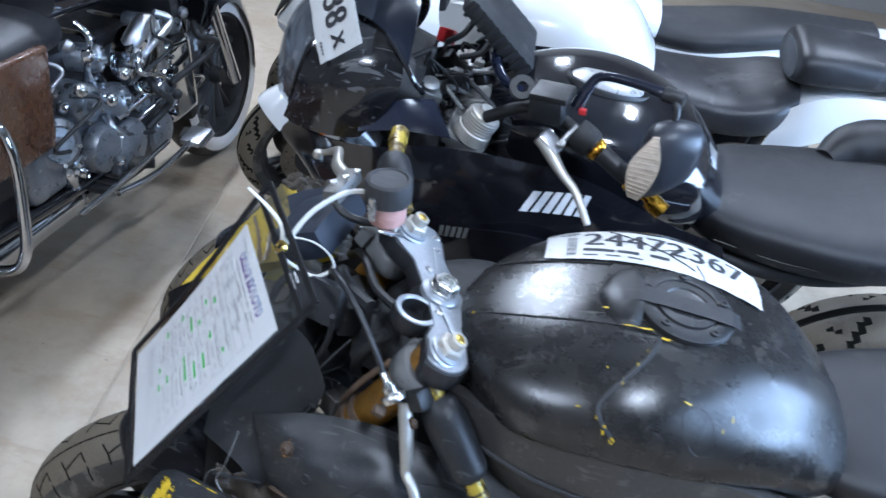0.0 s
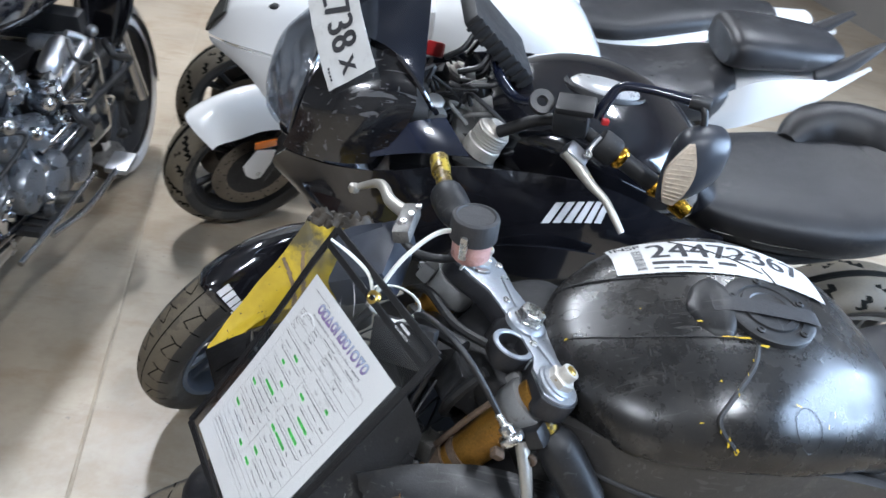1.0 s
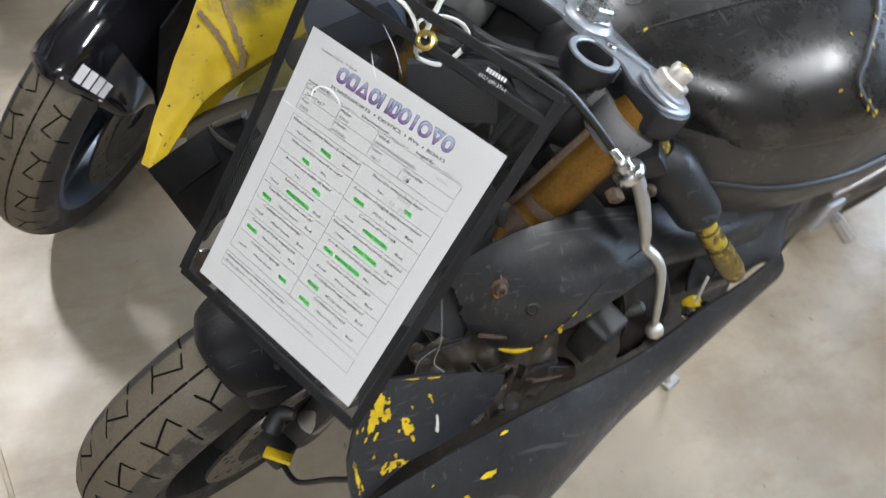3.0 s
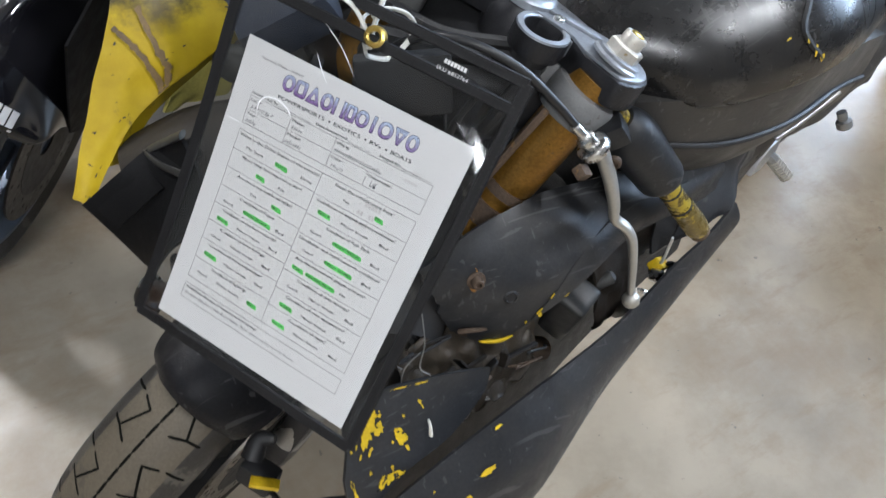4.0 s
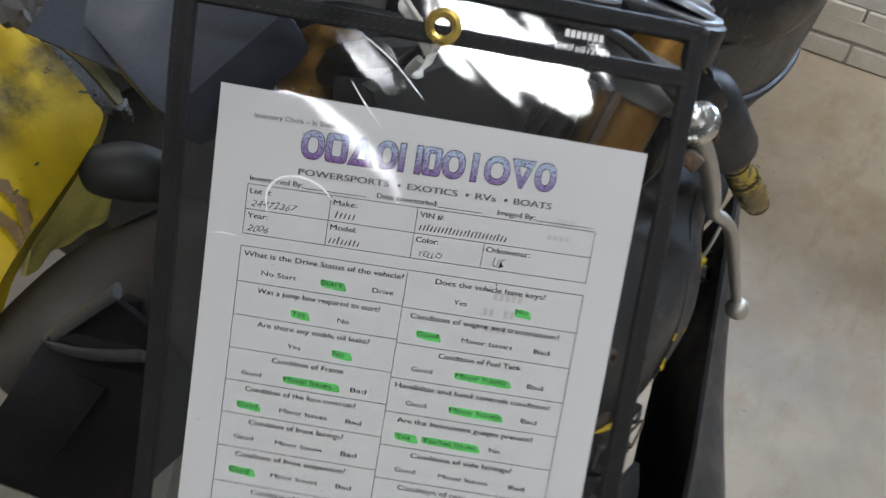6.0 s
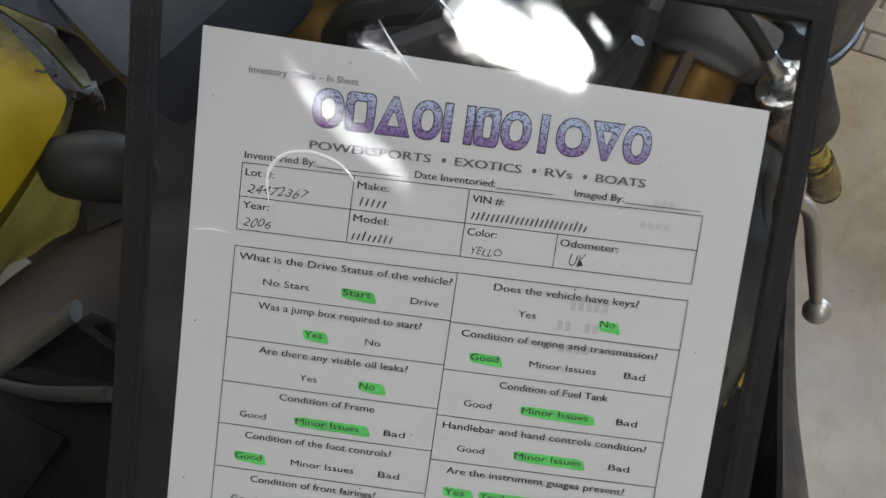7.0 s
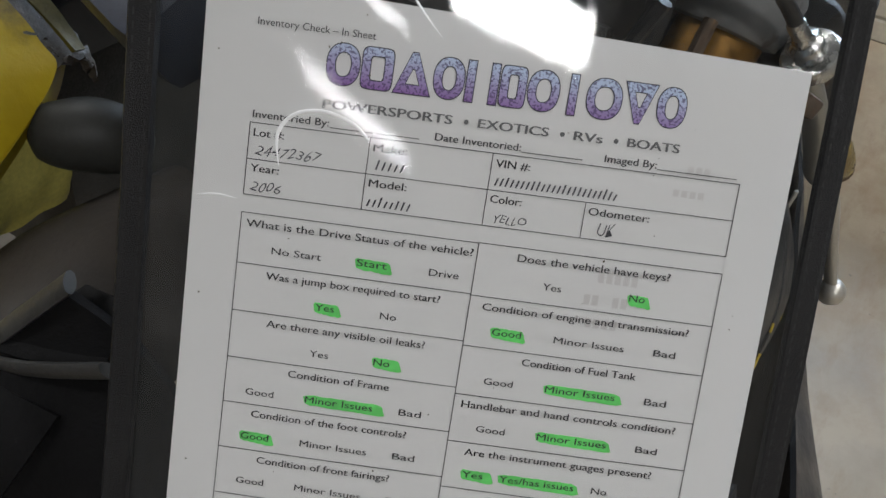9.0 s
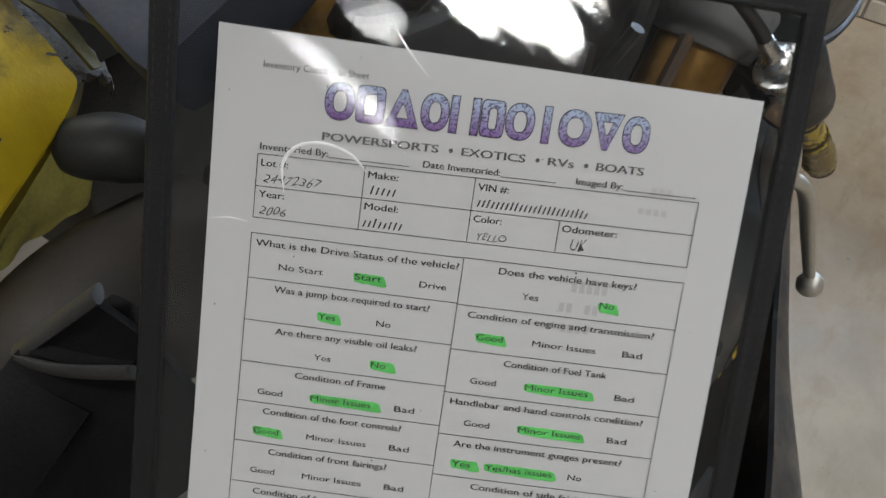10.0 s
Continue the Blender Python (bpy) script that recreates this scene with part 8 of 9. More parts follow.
for k in range(4):
    bm = bmesh.new()
    bm.faces.new([bm.verts.new(on_sheet(rows, a, b, 0.0032 if FLIP else -0.0032)) for a, b in ((0.275 + 0.041 * k, 0.15), (0.309 + 0.041 * k, 0.15), (0.309 + 0.041 * k, 0.25), (0.275 + 0.041 * k, 0.25))])
    part("emblem_bar", bm, "white_ink", fen, at=WORLD, smooth=False)
bm = bmesh.new()
bm.faces.new([bm.verts.new(on_sheet(rows, a, b, 0.0032 if FLIP else -0.0032)) for a, b in ((0.268, 0.115), (0.47, 0.115), (0.47, 0.132), (0.268, 0.132))])
part("emblem_line", bm, "white_ink", fen, at=WORLD, smooth=False)
wheel(DU, "rear_wheel", DB @ pose(1.18, 0, 0.31), 0.315, 0.18, "alu_dull", fine=False)
part("swing_arm", tube([(0.75, -0.11, 0.36), (1.0, -0.13, 0.34), (1.18, -0.13, 0.31)], 0.028, 12, 12), "alu_dull", DU, at=DB)
part("tail_frame", tube([(0.55, -0.12, 0.78), (0.8, -0.15, 0.77), (1.05, -0.12, 0.82), (1.3, -0.06, 0.9)], 0.018, 20, 12), "matte_black", DU, at=DB)

# ---- the white sport motorcycle behind ----
WB = pose(0, 2.33, 0, 0, 0, 3) @ pose(0, 0, 0, 10)
WH = thing("motorcycle", pose(0.4, 2.35, 0), "white sport motorcycle with black two-piece seat", "motorcycle", "row of parked motorcycles")
part("tank", blob([(0.02, 0, 0.93, 0.10, 0.07, 0.08, 2.3), (0.12, 0, 0.95, 0.17, 0.11, 0.12, 2.4), (0.28, 0, 0.95, 0.21, 0.135, 0.15, 2.4), (0.42, 0, 0.92, 0.20, 0.11, 0.14, 2.4), (0.50, 0, 0.88, 0.14, 0.06, 0.10, 2.2)], 40, 7), "white_paint", WH, "gloss white fuel tank", at=WB)
WSEAT = [(0.44, 0, 0.87, 0.10, 0.05, 0.06, 2.4), (0.56, 0, 0.845, 0.145, 0.045, 0.07, 2.7), (0.72, 0, 0.84, 0.175, 0.05, 0.08, 2.8), (0.84, 0, 0.86, 0.175, 0.065, 0.08, 2.8), (0.90, 0, 0.885, 0.14, 0.06, 0.08, 2.5)]
part("rider_seat", blob(WSEAT, 36, 7), "seat_worn", WH, "black vinyl rider seat", at=WB)
part("pillion_seat", blob([(0.86, 0.0, 0.985, 0.10, 0.045, 0.04, 2.6), (0.90, 0.0, 0.99, 0.13, 0.065, 0.045, 3), (1.08, 0, 1.0, 0.125, 0.055, 0.04, 2.8), (1.19, 0, 1.005, 0.10, 0.04, 0.03, 2.5), (1.22, 0, 1.0, 0.05, 0.015, 0.02, 2.2)], 34, 7), "seat_worn", WH, "black vinyl pillion seat", at=WB)
part("tail", blob([(0.76, 0, 0.80, 0.10, 0.03, 0.06, 2.4), (0.88, 0, 0.85, 0.14, 0.045, 0.08, 2.6), (1.0, 0, 0.90, 0.14, 0.045, 0.07, 2.6), (1.15, 0, 0.945, 0.11, 0.03, 0.05, 2.4), (1.24, 0, 0.98, 0.06, 0.012, 0.02, 2.2)], 32, 7), "white_paint", WH, "gloss white tail fairing", at=WB)
for s in (-1, 1):
    rows = [[(0.86, s * 0.145, 0.885), (0.93, s * 0.160, 0.945), (1.03, s * 0.155, 0.968), (1.13, s * 0.140, 0.970), (1.20, s * 0.128, 0.985), (1.262, s * 0.120, 1.022)],
            [(0.85, s * 0.165, 0.830), (0.93, s * 0.178, 0.870), (1.03, s * 0.172, 0.905), (1.13, s * 0.158, 0.925), (1.20, s * 0.140, 0.965), (1.266, s * 0.124, 1.016)],
            [(0.84, s * 0.155, 0.775), (0.93, s * 0.165, 0.800), (1.03, s * 0.160, 0.850), (1.13, s * 0.145, 0.895), (1.20, s * 0.132, 0.955), (1.268, s * 0.120, 1.010)]]
    part("tail_panel", sheet(rows, 0.004, 34, 14), "white_paint", WH, "gloss white tail panel", at=WB)
    part("tail_blade", tube([(1.12, s * 0.120, 0.968), (1.18, s * 0.118, 0.998), (1.24, s * 0.112, 1.050), (1.285, s * 0.105, 1.088)], [0.026, 0.026, 0.018, 0.008], 24, 12, flat=0.6), "rail", WH, at=WB)
    low = [[(-0.600, s * 0.030, 0.805), (-0.50, s * 0.135, 0.832), (-0.36, s * 0.195, 0.842), (-0.10, s * 0.235, 0.850), (0.20, s * 0.23, 0.84)],
           [(-0.596, s * 0.032, 0.795), (-0.485, s * 0.142, 0.792), (-0.37, s * 0.190, 0.745), (-0.15, s * 0.225, 0.70), (0.20, s * 0.23, 0.68)],
           [(-0.592, s * 0.030, 0.786), (-0.475, s * 0.138, 0.758), (-0.38, s * 0.170, 0.662), (-0.20, s * 0.205, 0.56), (0.20, s * 0.215, 0.52)]]
    part("side_fairing", sheet(low, 0.004, 34, 18), "white_paint", WH, "gloss white side fairing", at=WB)
    top = [[(-0.603, s * 0.002, 0.818), (-0.515, s * 0.002, 0.955), (-0.40, s * 0.002, 1.02), (-0.24, s * 0.002, 1.06), (-0.12, s * 0.002, 1.06)],
           [(-0.604, s * 0.018, 0.815), (-0.515, s * 0.085, 0.925), (-0.39, s * 0.135, 0.968), (-0.24, s * 0.17, 0.99), (-0.10, s * 0.19, 0.99)],
           [(-0.602, s * 0.029, 0.810), (-0.505, s * 0.135, 0.842), (-0.365, s * 0.197, 0.853), (-0.20, s * 0.225, 0.858), (-0.05, s * 0.24, 0.86)]]
    part("nose_panel", sheet(top, 0.004, 34, 22), "white_paint", WH, "gloss white pointed nose", at=WB)
    part("nose_headlight", sheet([[(-0.605, s * 0.020, 0.832), (-0.578, s * 0.030, 0.885), (-0.545, s * 0.035, 0.93)], [(-0.606, s * 0.034, 0.822), (-0.578, s * 0.068, 0.868), (-0.545, s * 0.085, 0.908)]], 0.008, 14, 8), "bulb", WH, "clouded headlight lens", at=WB)
    part("fairing_edge", tube([(-0.50, s * 0.137, 0.838), (-0.43, s * 0.170, 0.842), (-0.36, s * 0.198, 0.846)], [0.001, 0.004, 0.003], 16, 8), "white_paint", WH, at=WB)
part("air_slot", blob([(-0.43, -0.118, 0.952, 0.006, 0.006, 0.008, 2.2), (-0.405, -0.120, 0.962, 0.020, 0.010, 0.012, 2.2), (-0.38, -0.122, 0.964, 0.008, 0.006, 0.01, 2.2)], 18, 6), "matte_black", WH, at=WB)
part("screen", sheet([[(-0.36, -0.10, 0.995), (-0.38, 0, 1.035), (-0.36, 0.10, 0.995)], [(-0.20, -0.15, 1.03), (-0.22, 0, 1.14), (-0.20, 0.15, 1.03)]], 0.004, 14, 12), "screen_dark", WH, at=WB)
part("engine_block", box(0.5, 0.34, 0.45, WB @ pose(0.28, 0, 0.45), 0.03), "engine", WH, at=WORLD)
part("dash_tower", box(0.10, 0.22, 0.08, WB @ pose(-0.14, 0, 1.0), 0.02), "matte_black", WH, at=WORLD)
WW = pose(-0.53, 2.44, 0.28, 0, 0, 35) @ pose(0, 0, 0, 20)
wheel(WH, "front_wheel", WW, 0.295, 0.12, "matte_black", fine=False)
rows = []
for a in (40, 46, 62, 85, 110, 135):
    r = 0.316
    dz = 0.075 if a < 60 else 0.10
    rows.append([WW @ V(-math.cos(radians(a)) * (r - dz * k * k), 0.092 * k, math.sin(radians(a)) * (r - dz * k * k)) for k in (-1, -0.85, -0.5, 0, 0.5, 0.85, 1)])
part("front_fender", sheet(rows, 0.004, 26, 26), "white_paint", WH, "gloss white front fender", at=WORLD)
part("fork_guard", plate([(-0.040, 0.150), (0.025, 0.140), (0.020, 0.09), (0.004, 0.02), (-0.03, 0.012), (-0.062, 0.035), (-0.078, 0.075)], 0.006, WW @ pose(0, -0.107, 0, 90, 0, 0), 0.002), "white_paint", WH, "white lower fork guard", at=WORLD)
part("guard_bolt", bolt(0.008, 0.004, WW @ pose(-0.02, -0.114, 0.04, 90), False), "steel", WH, at=WORLD)
part("side_reflector", box(0.075, 0.008, 0.030, WW @ pose(-0.015, -0.110, 0.172, 0, -8, 0), 0.003), "amber", WH, at=WORLD)
for s in (-1, 1):
    part("fork_leg", tube([WW @ V(0.0, s * 0.093, 0.0), WW @ V(0.10, s * 0.093, 0.26), WW @ V(0.24, s * 0.10, 0.58)], 0.024, 12, 18), "matte_black", WH, at=WORLD)
    part("brake_caliper", box(0.06, 0.03, 0.11, WW @ pose(0.10, s * 0.075, 0.06, 0, 25, 0), 0.01), "matte_black", WH, at=WORLD)
wheel(WH, "rear_wheel", WB @ pose(0.90, 0, 0.31), 0.315, 0.18, "matte_black", fine=False)

# ---- the farther white motorcycle ----
FB = pose(0.05, 3.05, 0, 0, 0, 3) @ pose(0, 0, 0, 10)
FO = thing("motorcycle", pose(0.3, 3.08, 0), "white sport motorcycle with a red tail stripe, farther along", "motorcycle", "row of parked motorcycles")
wheel(FO, "front_wheel", pose(-0.62, 2.93, 0.29, 0, 0, 20) @ pose(0, 0, 0, 12), 0.295, 0.12, "matte_black", fine=False)
for s in (-1, 1):
    part("fork_leg", tube([(-0.62, 2.93 + s * 0.095, 0.30), (-0.34, 2.95 + s * 0.095, 0.85)], 0.025, 8, 16), "alu_dull", FO, at=WORLD)
part("side_fairing", blob([(-0.45, 0, 0.80, 0.08, 0.04, 0.04, 2.3), (-0.25, 0, 0.82, 0.18, 0.09, 0.12, 2.4), (0.0, 0, 0.80, 0.23, 0.12, 0.2, 2.5), (0.3, 0, 0.82, 0.20, 0.14, 0.2, 2.4)], 32, 7), "white_paint", FO, "white fairing", at=FB)
part("tank", blob([(0.1, 0, 0.92, 0.14, 0.08, 0.1, 2.4), (0.3, 0, 0.94, 0.2, 0.11, 0.12, 2.4), (0.5, 0, 0.88, 0.13, 0.05, 0.08, 2.3)], 32, 7), "white_paint", FO, at=FB)
part("tail", blob([(0.50, 0, 0.77, 0.12, 0.05, 0.08, 2.4), (0.80, 0, 0.82, 0.18, 0.05, 0.09, 2.6), (1.1, 0, 0.89, 0.13, 0.045, 0.06, 2.4), (1.4, 0, 0.96, 0.05, 0.015, 0.02, 2.2)], 28, 7), "white_paint", FO, "white tail fairing", at=FB)
part("seat", blob([(0.45, 0, 0.84, 0.10, 0.04, 0.05, 2.4), (0.65, 0, 0.85, 0.16, 0.05, 0.05, 2.7), (0.9, 0, 0.90, 0.14, 0.05, 0.05, 2.7), (1.25, 0, 0.96, 0.07, 0.02, 0.03, 2.4)], 28, 7), "seat", FO, at=FB)
part("tail_stripe", blob([(0.85, -0.11, 0.85, 0.05, 0.012, 0.012, 2), (1.0, -0.10, 0.875, 0.055, 0.012, 0.012, 2), (1.2, -0.07, 0.92, 0.035, 0.01, 0.01, 2)], 18, 6), "red", FO, at=FB)
part("engine_block", box(0.5, 0.34, 0.45, FB @ pose(0.28, 0, 0.45), 0.03), "engine", FO, at=WORLD)
wheel(FO, "rear_wheel", FB @ pose(0.95, 0, 0.31), 0.315, 0.18, "matte_black", fine=False)

# ---- the chrome cruiser across the aisle ----
CX0 = -1.10
CT = pose(-0.05, 0.03, 0)
CM = CT @ pose(CX0, 1.9, 0, 0, 0, -90)
CR = thing("cruiser", CM, "chromed cruiser motorcycle with whitewall tyre and copper-brown panels", "motorcycle")
CW = pose(CX0 + 0.04, 2.72, 0.33, 0, 0, -91) @ pose(0, 0, 0, 4)
cw = wheel(CR, "front_wheel", CT @ CW, 0.33, 0.13, "matte_black", spokes=9, discs=False, tread=False, fine=False)
for s in (-1, 1):
    part("whitewall", lathe([(0.248, 0.0640), (0.256, 0.0680), (0.284, 0.0690), (0.302, 0.0640)], CW @ pose(0, 0, 0, 90 * s), 64, caps=False), "whitewall", cw, "white tyre sidewall band", at=CT)
rows = []
for a in (-5, 20, 50, 80, 110, 140, 165):
    r = 0.36
    rows.append([CW @ V(-math.cos(radians(a)) * (r - 0.13 * k * k), 0.095 * k, math.sin(radians(a)) * (r - 0.07 * k * k)) for k in (-1, -0.85, -0.5, 0, 0.5, 0.85, 1)])
part("front_fender", sheet(rows, 0.004, 24, 30), "gloss_black", CR, at=CT)
for s in (-1, 1):
    fk = part("fork_leg", tube([(CX0 + 0.04 + s * 0.11, 2.72, 0.33), (CX0 + s * 0.11, 2.46, 0.85), (CX0 + s * 0.11, 2.40, 0.98)], 0.026, 14, 18), "chrome" if s > 0 else "gloss_black", CR, at=CT)
    part("fork_shroud", tube([(CX0 + s * 0.11, 2.56, 0.66), (CX0 + s * 0.11, 2.40, 0.98)], 0.038, 8, 20), "gloss_black", fk, at=CT)
# V-twin engine
eng = part("crankcase", blob([(-0.24, 0, 0.36, 0.10, 0.08, 0.10, 2.6), (-0.12, 0, 0.36, 0.16, 0.13, 0.15, 3), (0.08, 0, 0.36, 0.16, 0.13, 0.15, 3), (0.22, 0, 0.36, 0.10, 0.08, 0.10, 2.6)], 30, 7), "engine_dark", CR, "dark crankcase with polished covers", at=CT @ pose(CX0, 2.0, 0, 0, 0, -90))
for k, (dy, tilt) in enumerate(((-0.10, 24), (0.12, -24))):
    for j in range(8):
        m = pose(CX0, 2.0 + dy * 0.6, 0.47) @ pose(0, 0, 0, tilt, 0, 0) @ pose(0, 0, 0.022 * j)
        part("cylinder_fin", lathe([(0.05, -0.006), (0.088, -0.004), (0.090, 0.0), (0.088, 0.004), (0.05, 0.006)], m, 26), "alu_dull" if j % 2 else "engine_dark", eng, at=CT)
    m = pose(CX0, 2.0 + dy * 0.6, 0.47) @ pose(0, 0, 0, tilt, 0, 0) @ pose(0, 0, 0.19)
    part("rocker_cover", box(0.16, 0.14, 0.07, m, 0.025, segs=3), "chrome", eng, at=CT)
    part("push_rod_tube", tube([m @ V(0.09, 0.02, -0.20), m @ V(0.085, 0.0, 0.0)], 0.012, 6, 14), "chrome", eng, at=CT)
    part("push_rod_tube", tube([m @ V(0.09, -0.03, -0.20), m @ V(0.085, -0.03, 0.0)], 0.012, 6, 14), "chrome", eng, at=CT)
for y, z, r in ((1.92, 0.36, 0.085), (2.10, 0.34, 0.07), (1.78, 0.40, 0.075)):
    part("cover", lathe([(r, 0), (r, 0.025), (r * 0.9, 0.04), (r * 0.55, 0.048), (0, 0.05)], pose(CX0 + 0.14, y, z, 0, 90, 0), 30), "engine_alu", eng, at=CT)
part("air_cleaner", lathe([(0.09, 0), (0.095, 0.03), (0.088, 0.06), (0.05, 0.07), (0, 0.07)], pose(CX0 + 0.12, 2.0, 0.62, 0, 90, 0), 34), "chrome", eng, at=CT)
part("intake_bend", tube([(CX0 + 0.05, 1.98, 0.60), (CX0 + 0.15, 1.95, 0.66), (CX0 + 0.17, 2.02, 0.72), (CX0 + 0.15, 2.10, 0.66), (CX0 + 0.14, 2.14, 0.55)], 0.030, 36, 16), "alu", eng, at=CT)
# gearbox, covers and bars on the near side
CASES = [(1.62, 0.47, 0.075, 0.06), (1.74, 0.55, 0.060, 0.07), (1.70, 0.36, 0.065, 0.05), (1.88, 0.50, 0.055, 0.08), (2.04, 0.47, 0.050, 0.07), (2.16, 0.56, 0.045, 0.06), (2.22, 0.42, 0.060, 0.05), (1.80, 0.66, 0.040, 0.06), (1.58, 0.62, 0.050, 0.04), (2.26, 0.66, 0.045, 0.05), (2.12, 0.68, 0.035, 0.07)]
for k, (y, z, r, deep) in enumerate(CASES):
    bm = lathe([(r, -0.05), (r, deep * 0.6), (r * 0.92, deep * 0.85), (r * 0.70, deep), (r * 0.62, deep * 0.9), (r * 0.30, deep * 0.92), (r * 0.22, deep * 1.15), (0, deep * 1.15)], pose(CX0 + 0.10, y, z, 0, 78 + 11 * (k % 3), 14 * (k % 4) - 20), 22)
    case = part("engine_case", bm, ("engine_alu", "engine_alu", "chrome")[k % 3], eng, "polished engine cover", at=CT)
    for j in range(5):
        a = 2 * math.pi * j / 5 + k
        part("case_bolt", bolt(0.006, 0.006, pose(CX0 + 0.10, y, z, 0, 78 + 11 * (k % 3), 14 * (k % 4) - 20) @ pose(r * 0.8 * math.cos(a), r * 0.8 * math.sin(a), deep * 0.9)), "chrome", case, at=CT)
part("gearbox", box(0.16, 0.42, 0.20, pose(CX0 + 0.05, 1.70, 0.42, 0, 0, 4), 0.04, segs=3), "engine_alu", eng, "grey cast gearbox", at=CT)
part("front_cover", box(0.13, 0.16, 0.30, pose(CX0 + 0.09, 2.30, 0.46, 12, 0, -8), 0.035, segs=3), "chrome", CR, "chromed regulator cover", at=CT)
for k in range(7):
    part("cover_fin", box(0.136, 0.012, 0.012, pose(CX0 + 0.095, 2.245 - 0.004 * k, 0.35 + 0.035 * k, 12, 0, -8), 0.003), "chrome", CR, at=CT)
part("shift_rod", tube([(CX0 + 0.25, 1.52, 0.33), (CX0 + 0.26, 1.75, 0.35), (CX0 + 0.26, 1.98, 0.37)], 0.008, 16, 10), "chrome", CR, at=CT)
pipe = part("exhaust_pipe", tube([(CX0 + 0.095, 0.80, 0.235), (CX0 + 0.090, 1.30, 0.235), (CX0 + 0.090, 1.72, 0.240)], [0.046, 0.046, 0.040], 24, 22), "chrome", CR, "long chromed exhaust pipe", at=CT)
part("pipe_front", tube([(CX0 + 0.090, 1.71, 0.240), (CX0 + 0.090, 2.00, 0.250), (CX0 + 0.085, 2.20, 0.290), (CX0 + 0.080, 2.30, 0.38)], 0.031, 30, 18), "gloss_black", pipe, at=CT)
part("pipe_clamp", lathe([(0.036, -0.008), (0.043, -0.006), (0.043, 0.006), (0.036, 0.008)], along((CX0 + 0.090, 1.73, 0.240), (CX0 + 0.090, 1.80, 0.243)), 24, closed=True), "steel", pipe, at=CT)
part("rider_peg", tube([(CX0 + 0.12, 1.86, 0.31), (CX0 + 0.20, 1.90, 0.315), (CX0 + 0.245, 1.92, 0.318)], [0.018, 0.020, 0.018], 14, 14), "rubber", CR, "ribbed black rubber rider peg", at=CT)
part("skid_plate", plate([(-0.05, -0.07), (0.05, -0.09), (0.06, 0.02), (0.01, 0.09), (-0.05, 0.08)], 0.008, CT @ pose(CX0 + 0.13, 2.44, 0.20, 8, 12, 10), 0.003), "cast_grey", CR, at=WORLD)
part("crash_bar", tube([(CX0 + 0.05, 1.30, 0.72), (CX0 + 0.24, 1.28, 0.66), (CX0 + 0.27, 1.28, 0.46), (CX0 + 0.24, 1.28, 0.30), (CX0 + 0.06, 1.30, 0.24)], 0.014, 50, 14), "chrome", CR, "chrome rear bar", at=CT)
part("engine_guard_plate", box(0.20, 1.05, 0.42, pose(CX0 - 0.02, 1.80, 0.48), 0.03), "engine_dark", CR, at=CT)
part("battery_box", box(0.26, 0.40, 0.42, pose(CX0 - 0.02, 1.42, 0.58), 0.04), "matte_black", CR, at=CT)
part("belly_pan", box(0.24, 1.2, 0.12, pose(CX0 - 0.07, 1.70, 0.24), 0.03), "matte_black", CR, at=CT)
part("radiator_cover", box(0.30, 0.06, 0.50, pose(CX0, 2.32, 0.52, 18, 0, 0), 0.02), "matte_black", CR, at=CT)
part("leg_shield", sheet([[(CX0 + 0.05, 2.44, 0.98), (CX0 + 0.20, 2.42, 0.96), (CX0 + 0.27, 2.36, 0.92)], [(CX0 + 0.06, 2.42, 0.80), (CX0 + 0.20, 2.40, 0.78), (CX0 + 0.26, 2.34, 0.76)], [(CX0 + 0.06, 2.38, 0.66), (CX0 + 0.18, 2.36, 0.64), (CX0 + 0.22, 2.32, 0.64)]], 0.01, 14, 14), "gloss_black", CR, "gloss black leg shield", at=CT)
fbd = part("floor_board", box(0.085, 0.26, 0.022, pose(CX0 + 0.16, 1.86, 0.285), 0.008), "matte_black", CR, "black rubber rider floorboard", at=CT)
for k in range(6):
    part("board_rib", box(0.078, 0.012, 0.006, pose(CX0 + 0.16, 1.76 + 0.04 * k, 0.299), 0.002), "rubber", fbd, at=CT)
part("brake_pedal", tube([(CX0 + 0.24, 1.72, 0.30), (CX0 + 0.27, 1.9, 0.30), (CX0 + 0.28, 2.10, 0.33)], 0.010, 18, 10), "chrome", CR, at=CT)
part("pedal_pad", box(0.07, 0.10, 0.02, pose(CX0 + 0.28, 2.13, 0.335, 10, 0, 0), 0.006), "alu", CR, at=CT)
part("frame_rail", tube([(CX0 + 0.10, 2.38, 0.80), (CX0 + 0.11, 2.36, 0.50), (CX0 + 0.12, 2.24, 0.32), (CX0 + 0.13, 1.80, 0.30), (CX0 + 0.12, 1.3, 0.31)], 0.018, 40, 12), "gloss_black", CR, at=CT)
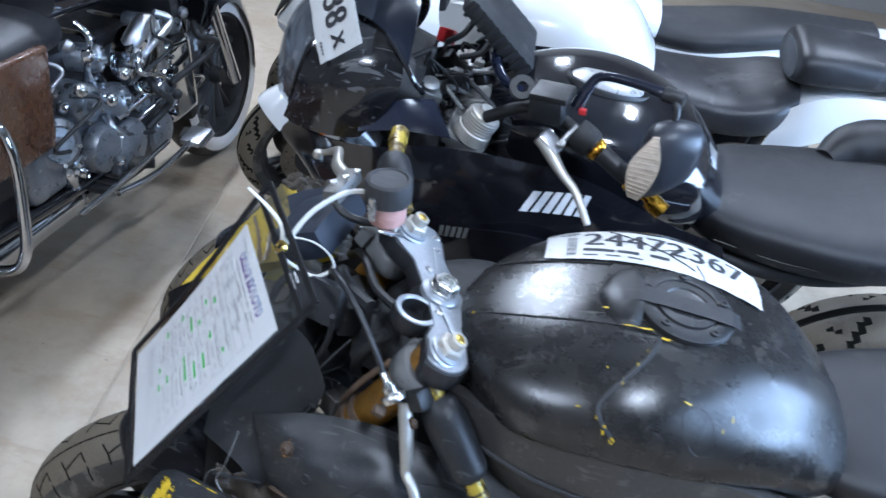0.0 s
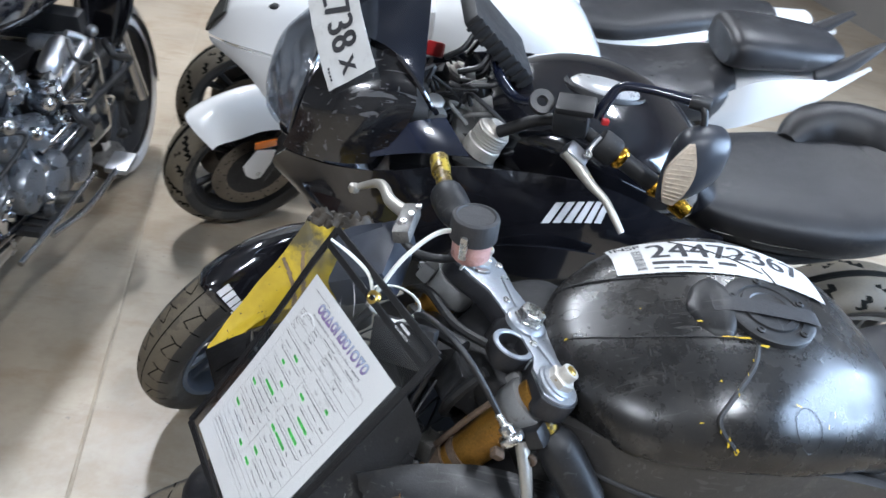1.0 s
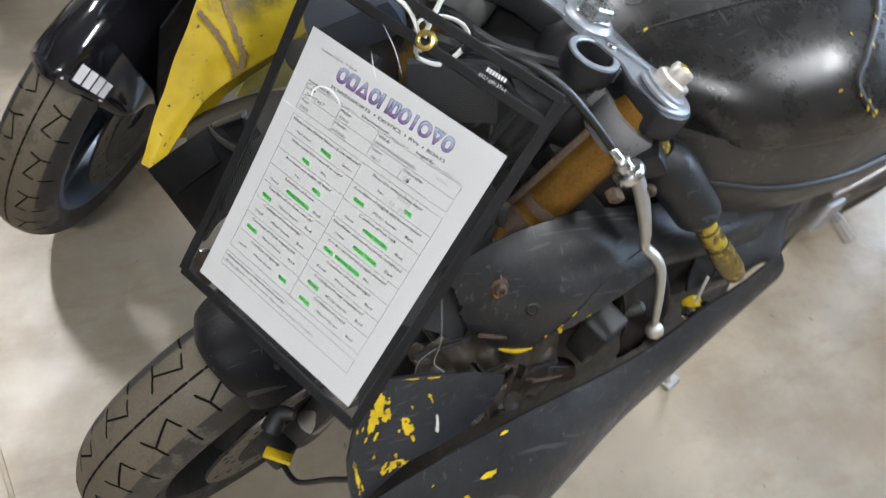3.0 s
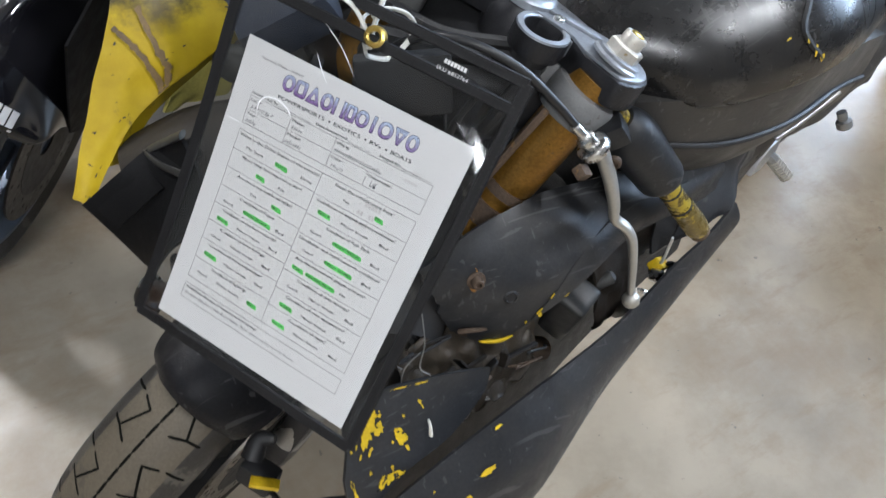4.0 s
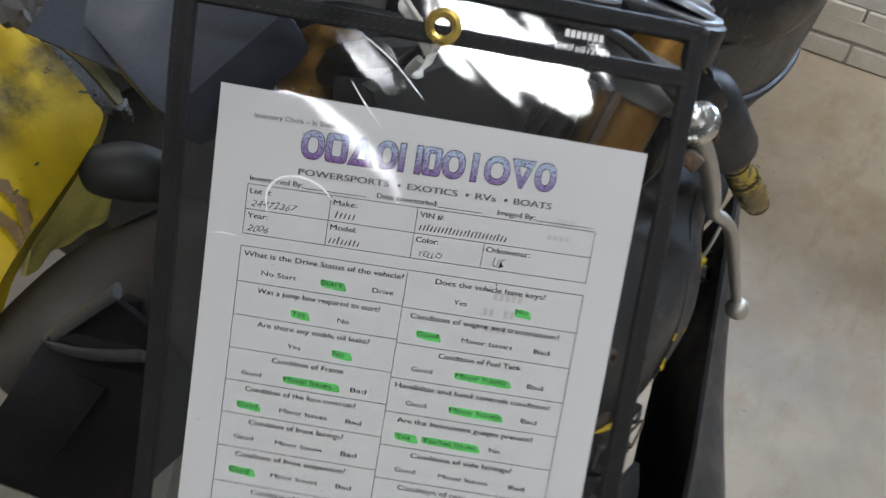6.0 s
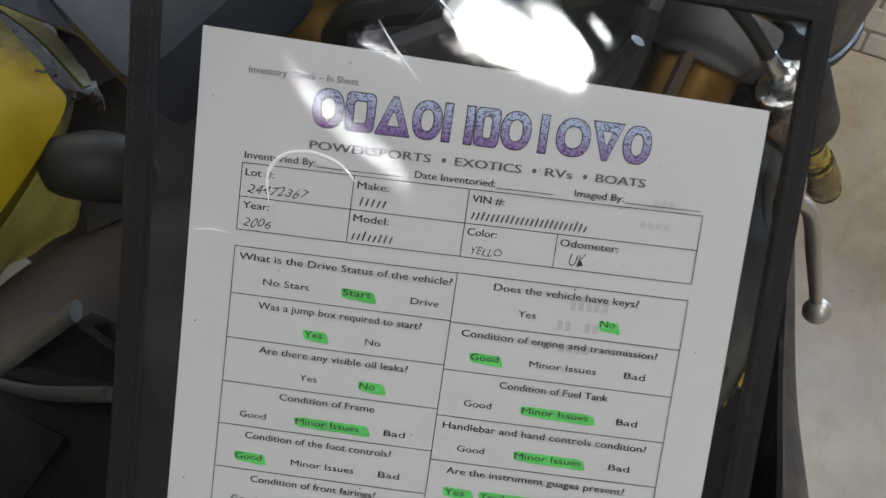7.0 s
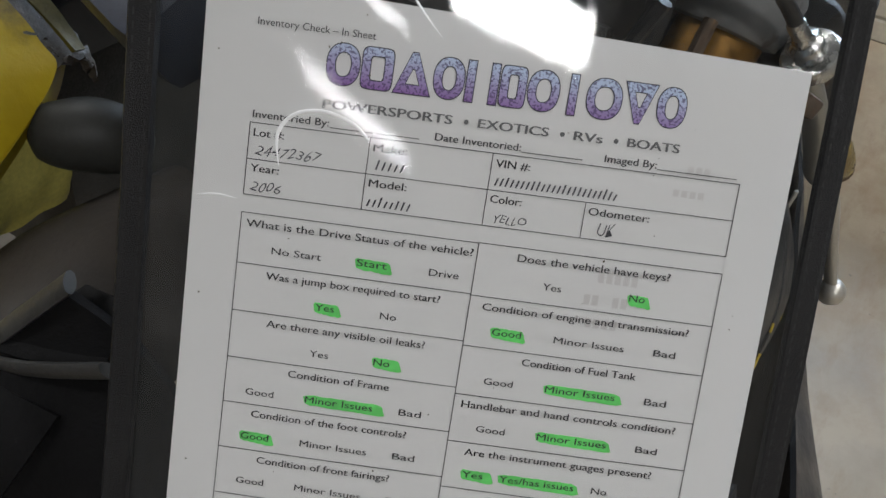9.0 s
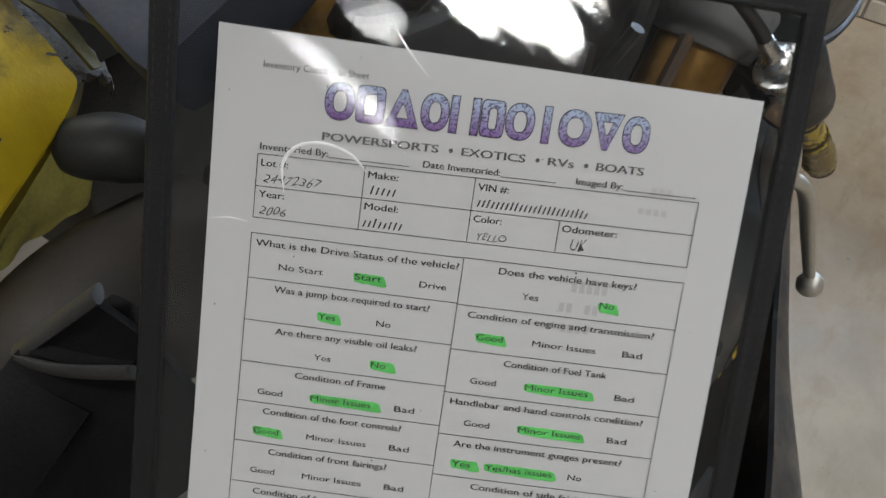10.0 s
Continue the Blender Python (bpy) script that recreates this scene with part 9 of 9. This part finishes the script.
part("tank", blob([(-0.40, 0, 0.84, 0.08, 0.06, 0.06, 2.3), (-0.2, 0, 0.86, 0.14, 0.09, 0.08, 2.4), (0.1, 0, 0.87, 0.17, 0.11, 0.09, 2.5), (0.32, 0, 0.85, 0.12, 0.07, 0.08, 2.3)], 32, 7), "gloss_black", CR, at=CT @ pose(CX0, 2.0, 0, 0, 0, -90))
part("side_cover", box(0.03, 0.38, 0.28, pose(CX0 + 0.15, 1.40, 0.62, 0, 0, 3), 0.012, segs=3), "brown", CR, "copper-brown side cover", at=CT)
part("saddle_bag", box(0.20, 0.50, 0.30, pose(CX0 + 0.14, 0.90, 0.60), 0.05, segs=3), "brown", CR, "copper-brown hard saddlebag", at=CT)
part("saddle", blob([(-0.1, 0, 0.76, 0.12, 0.05, 0.06, 2.5), (0.2, 0, 0.74, 0.15, 0.06, 0.06, 2.7), (0.6, 0, 0.77, 0.15, 0.07, 0.06, 2.6), (0.8, 0, 0.80, 0.1, 0.03, 0.05, 2.4)], 28, 7), "seat", CR, at=CT @ pose(CX0, 1.6, 0, 0, 0, -90))
wheel(CR, "rear_wheel", CT @ pose(CX0, 1.0, 0.33, 0, 0, -90), 0.33, 0.16, "chrome", spokes=9, discs=False, tread=False, fine=False)
rnd = random.Random(77)
for k in range(18):
    y, z, x = rnd.uniform(1.6, 2.42), rnd.uniform(0.35, 0.80), CX0 + rnd.uniform(0.10, 0.22)
    part("engine_fitting", lathe([(0.012, 0), (0.018, 0.004), (0.018, 0.02), (0.010, 0.028), (0, 0.03)], pose(x, y, z, rnd.uniform(-40, 40), 90 + rnd.uniform(-50, 50), 0), 16), rnd.choice(("chrome", "alu", "steel", "matte_black")), eng, at=CT)
for k in range(12):
    y, z, x = rnd.uniform(1.6, 2.4), rnd.uniform(0.40, 0.80), CX0 + rnd.uniform(0.10, 0.2)
    part("engine_line", tube([(x, y, z), (x + 0.04, y + rnd.uniform(-0.08, 0.08), z - 0.03), (x + 0.03, y + rnd.uniform(-0.15, 0.15), z - 0.10), (x - 0.02, y + rnd.uniform(-0.15, 0.15), z - 0.18)], rnd.choice((0.006, 0.009, 0.012)), 24, 10), rnd.choice(("chrome", "chrome", "matte_black", "alu")), eng, at=CT)
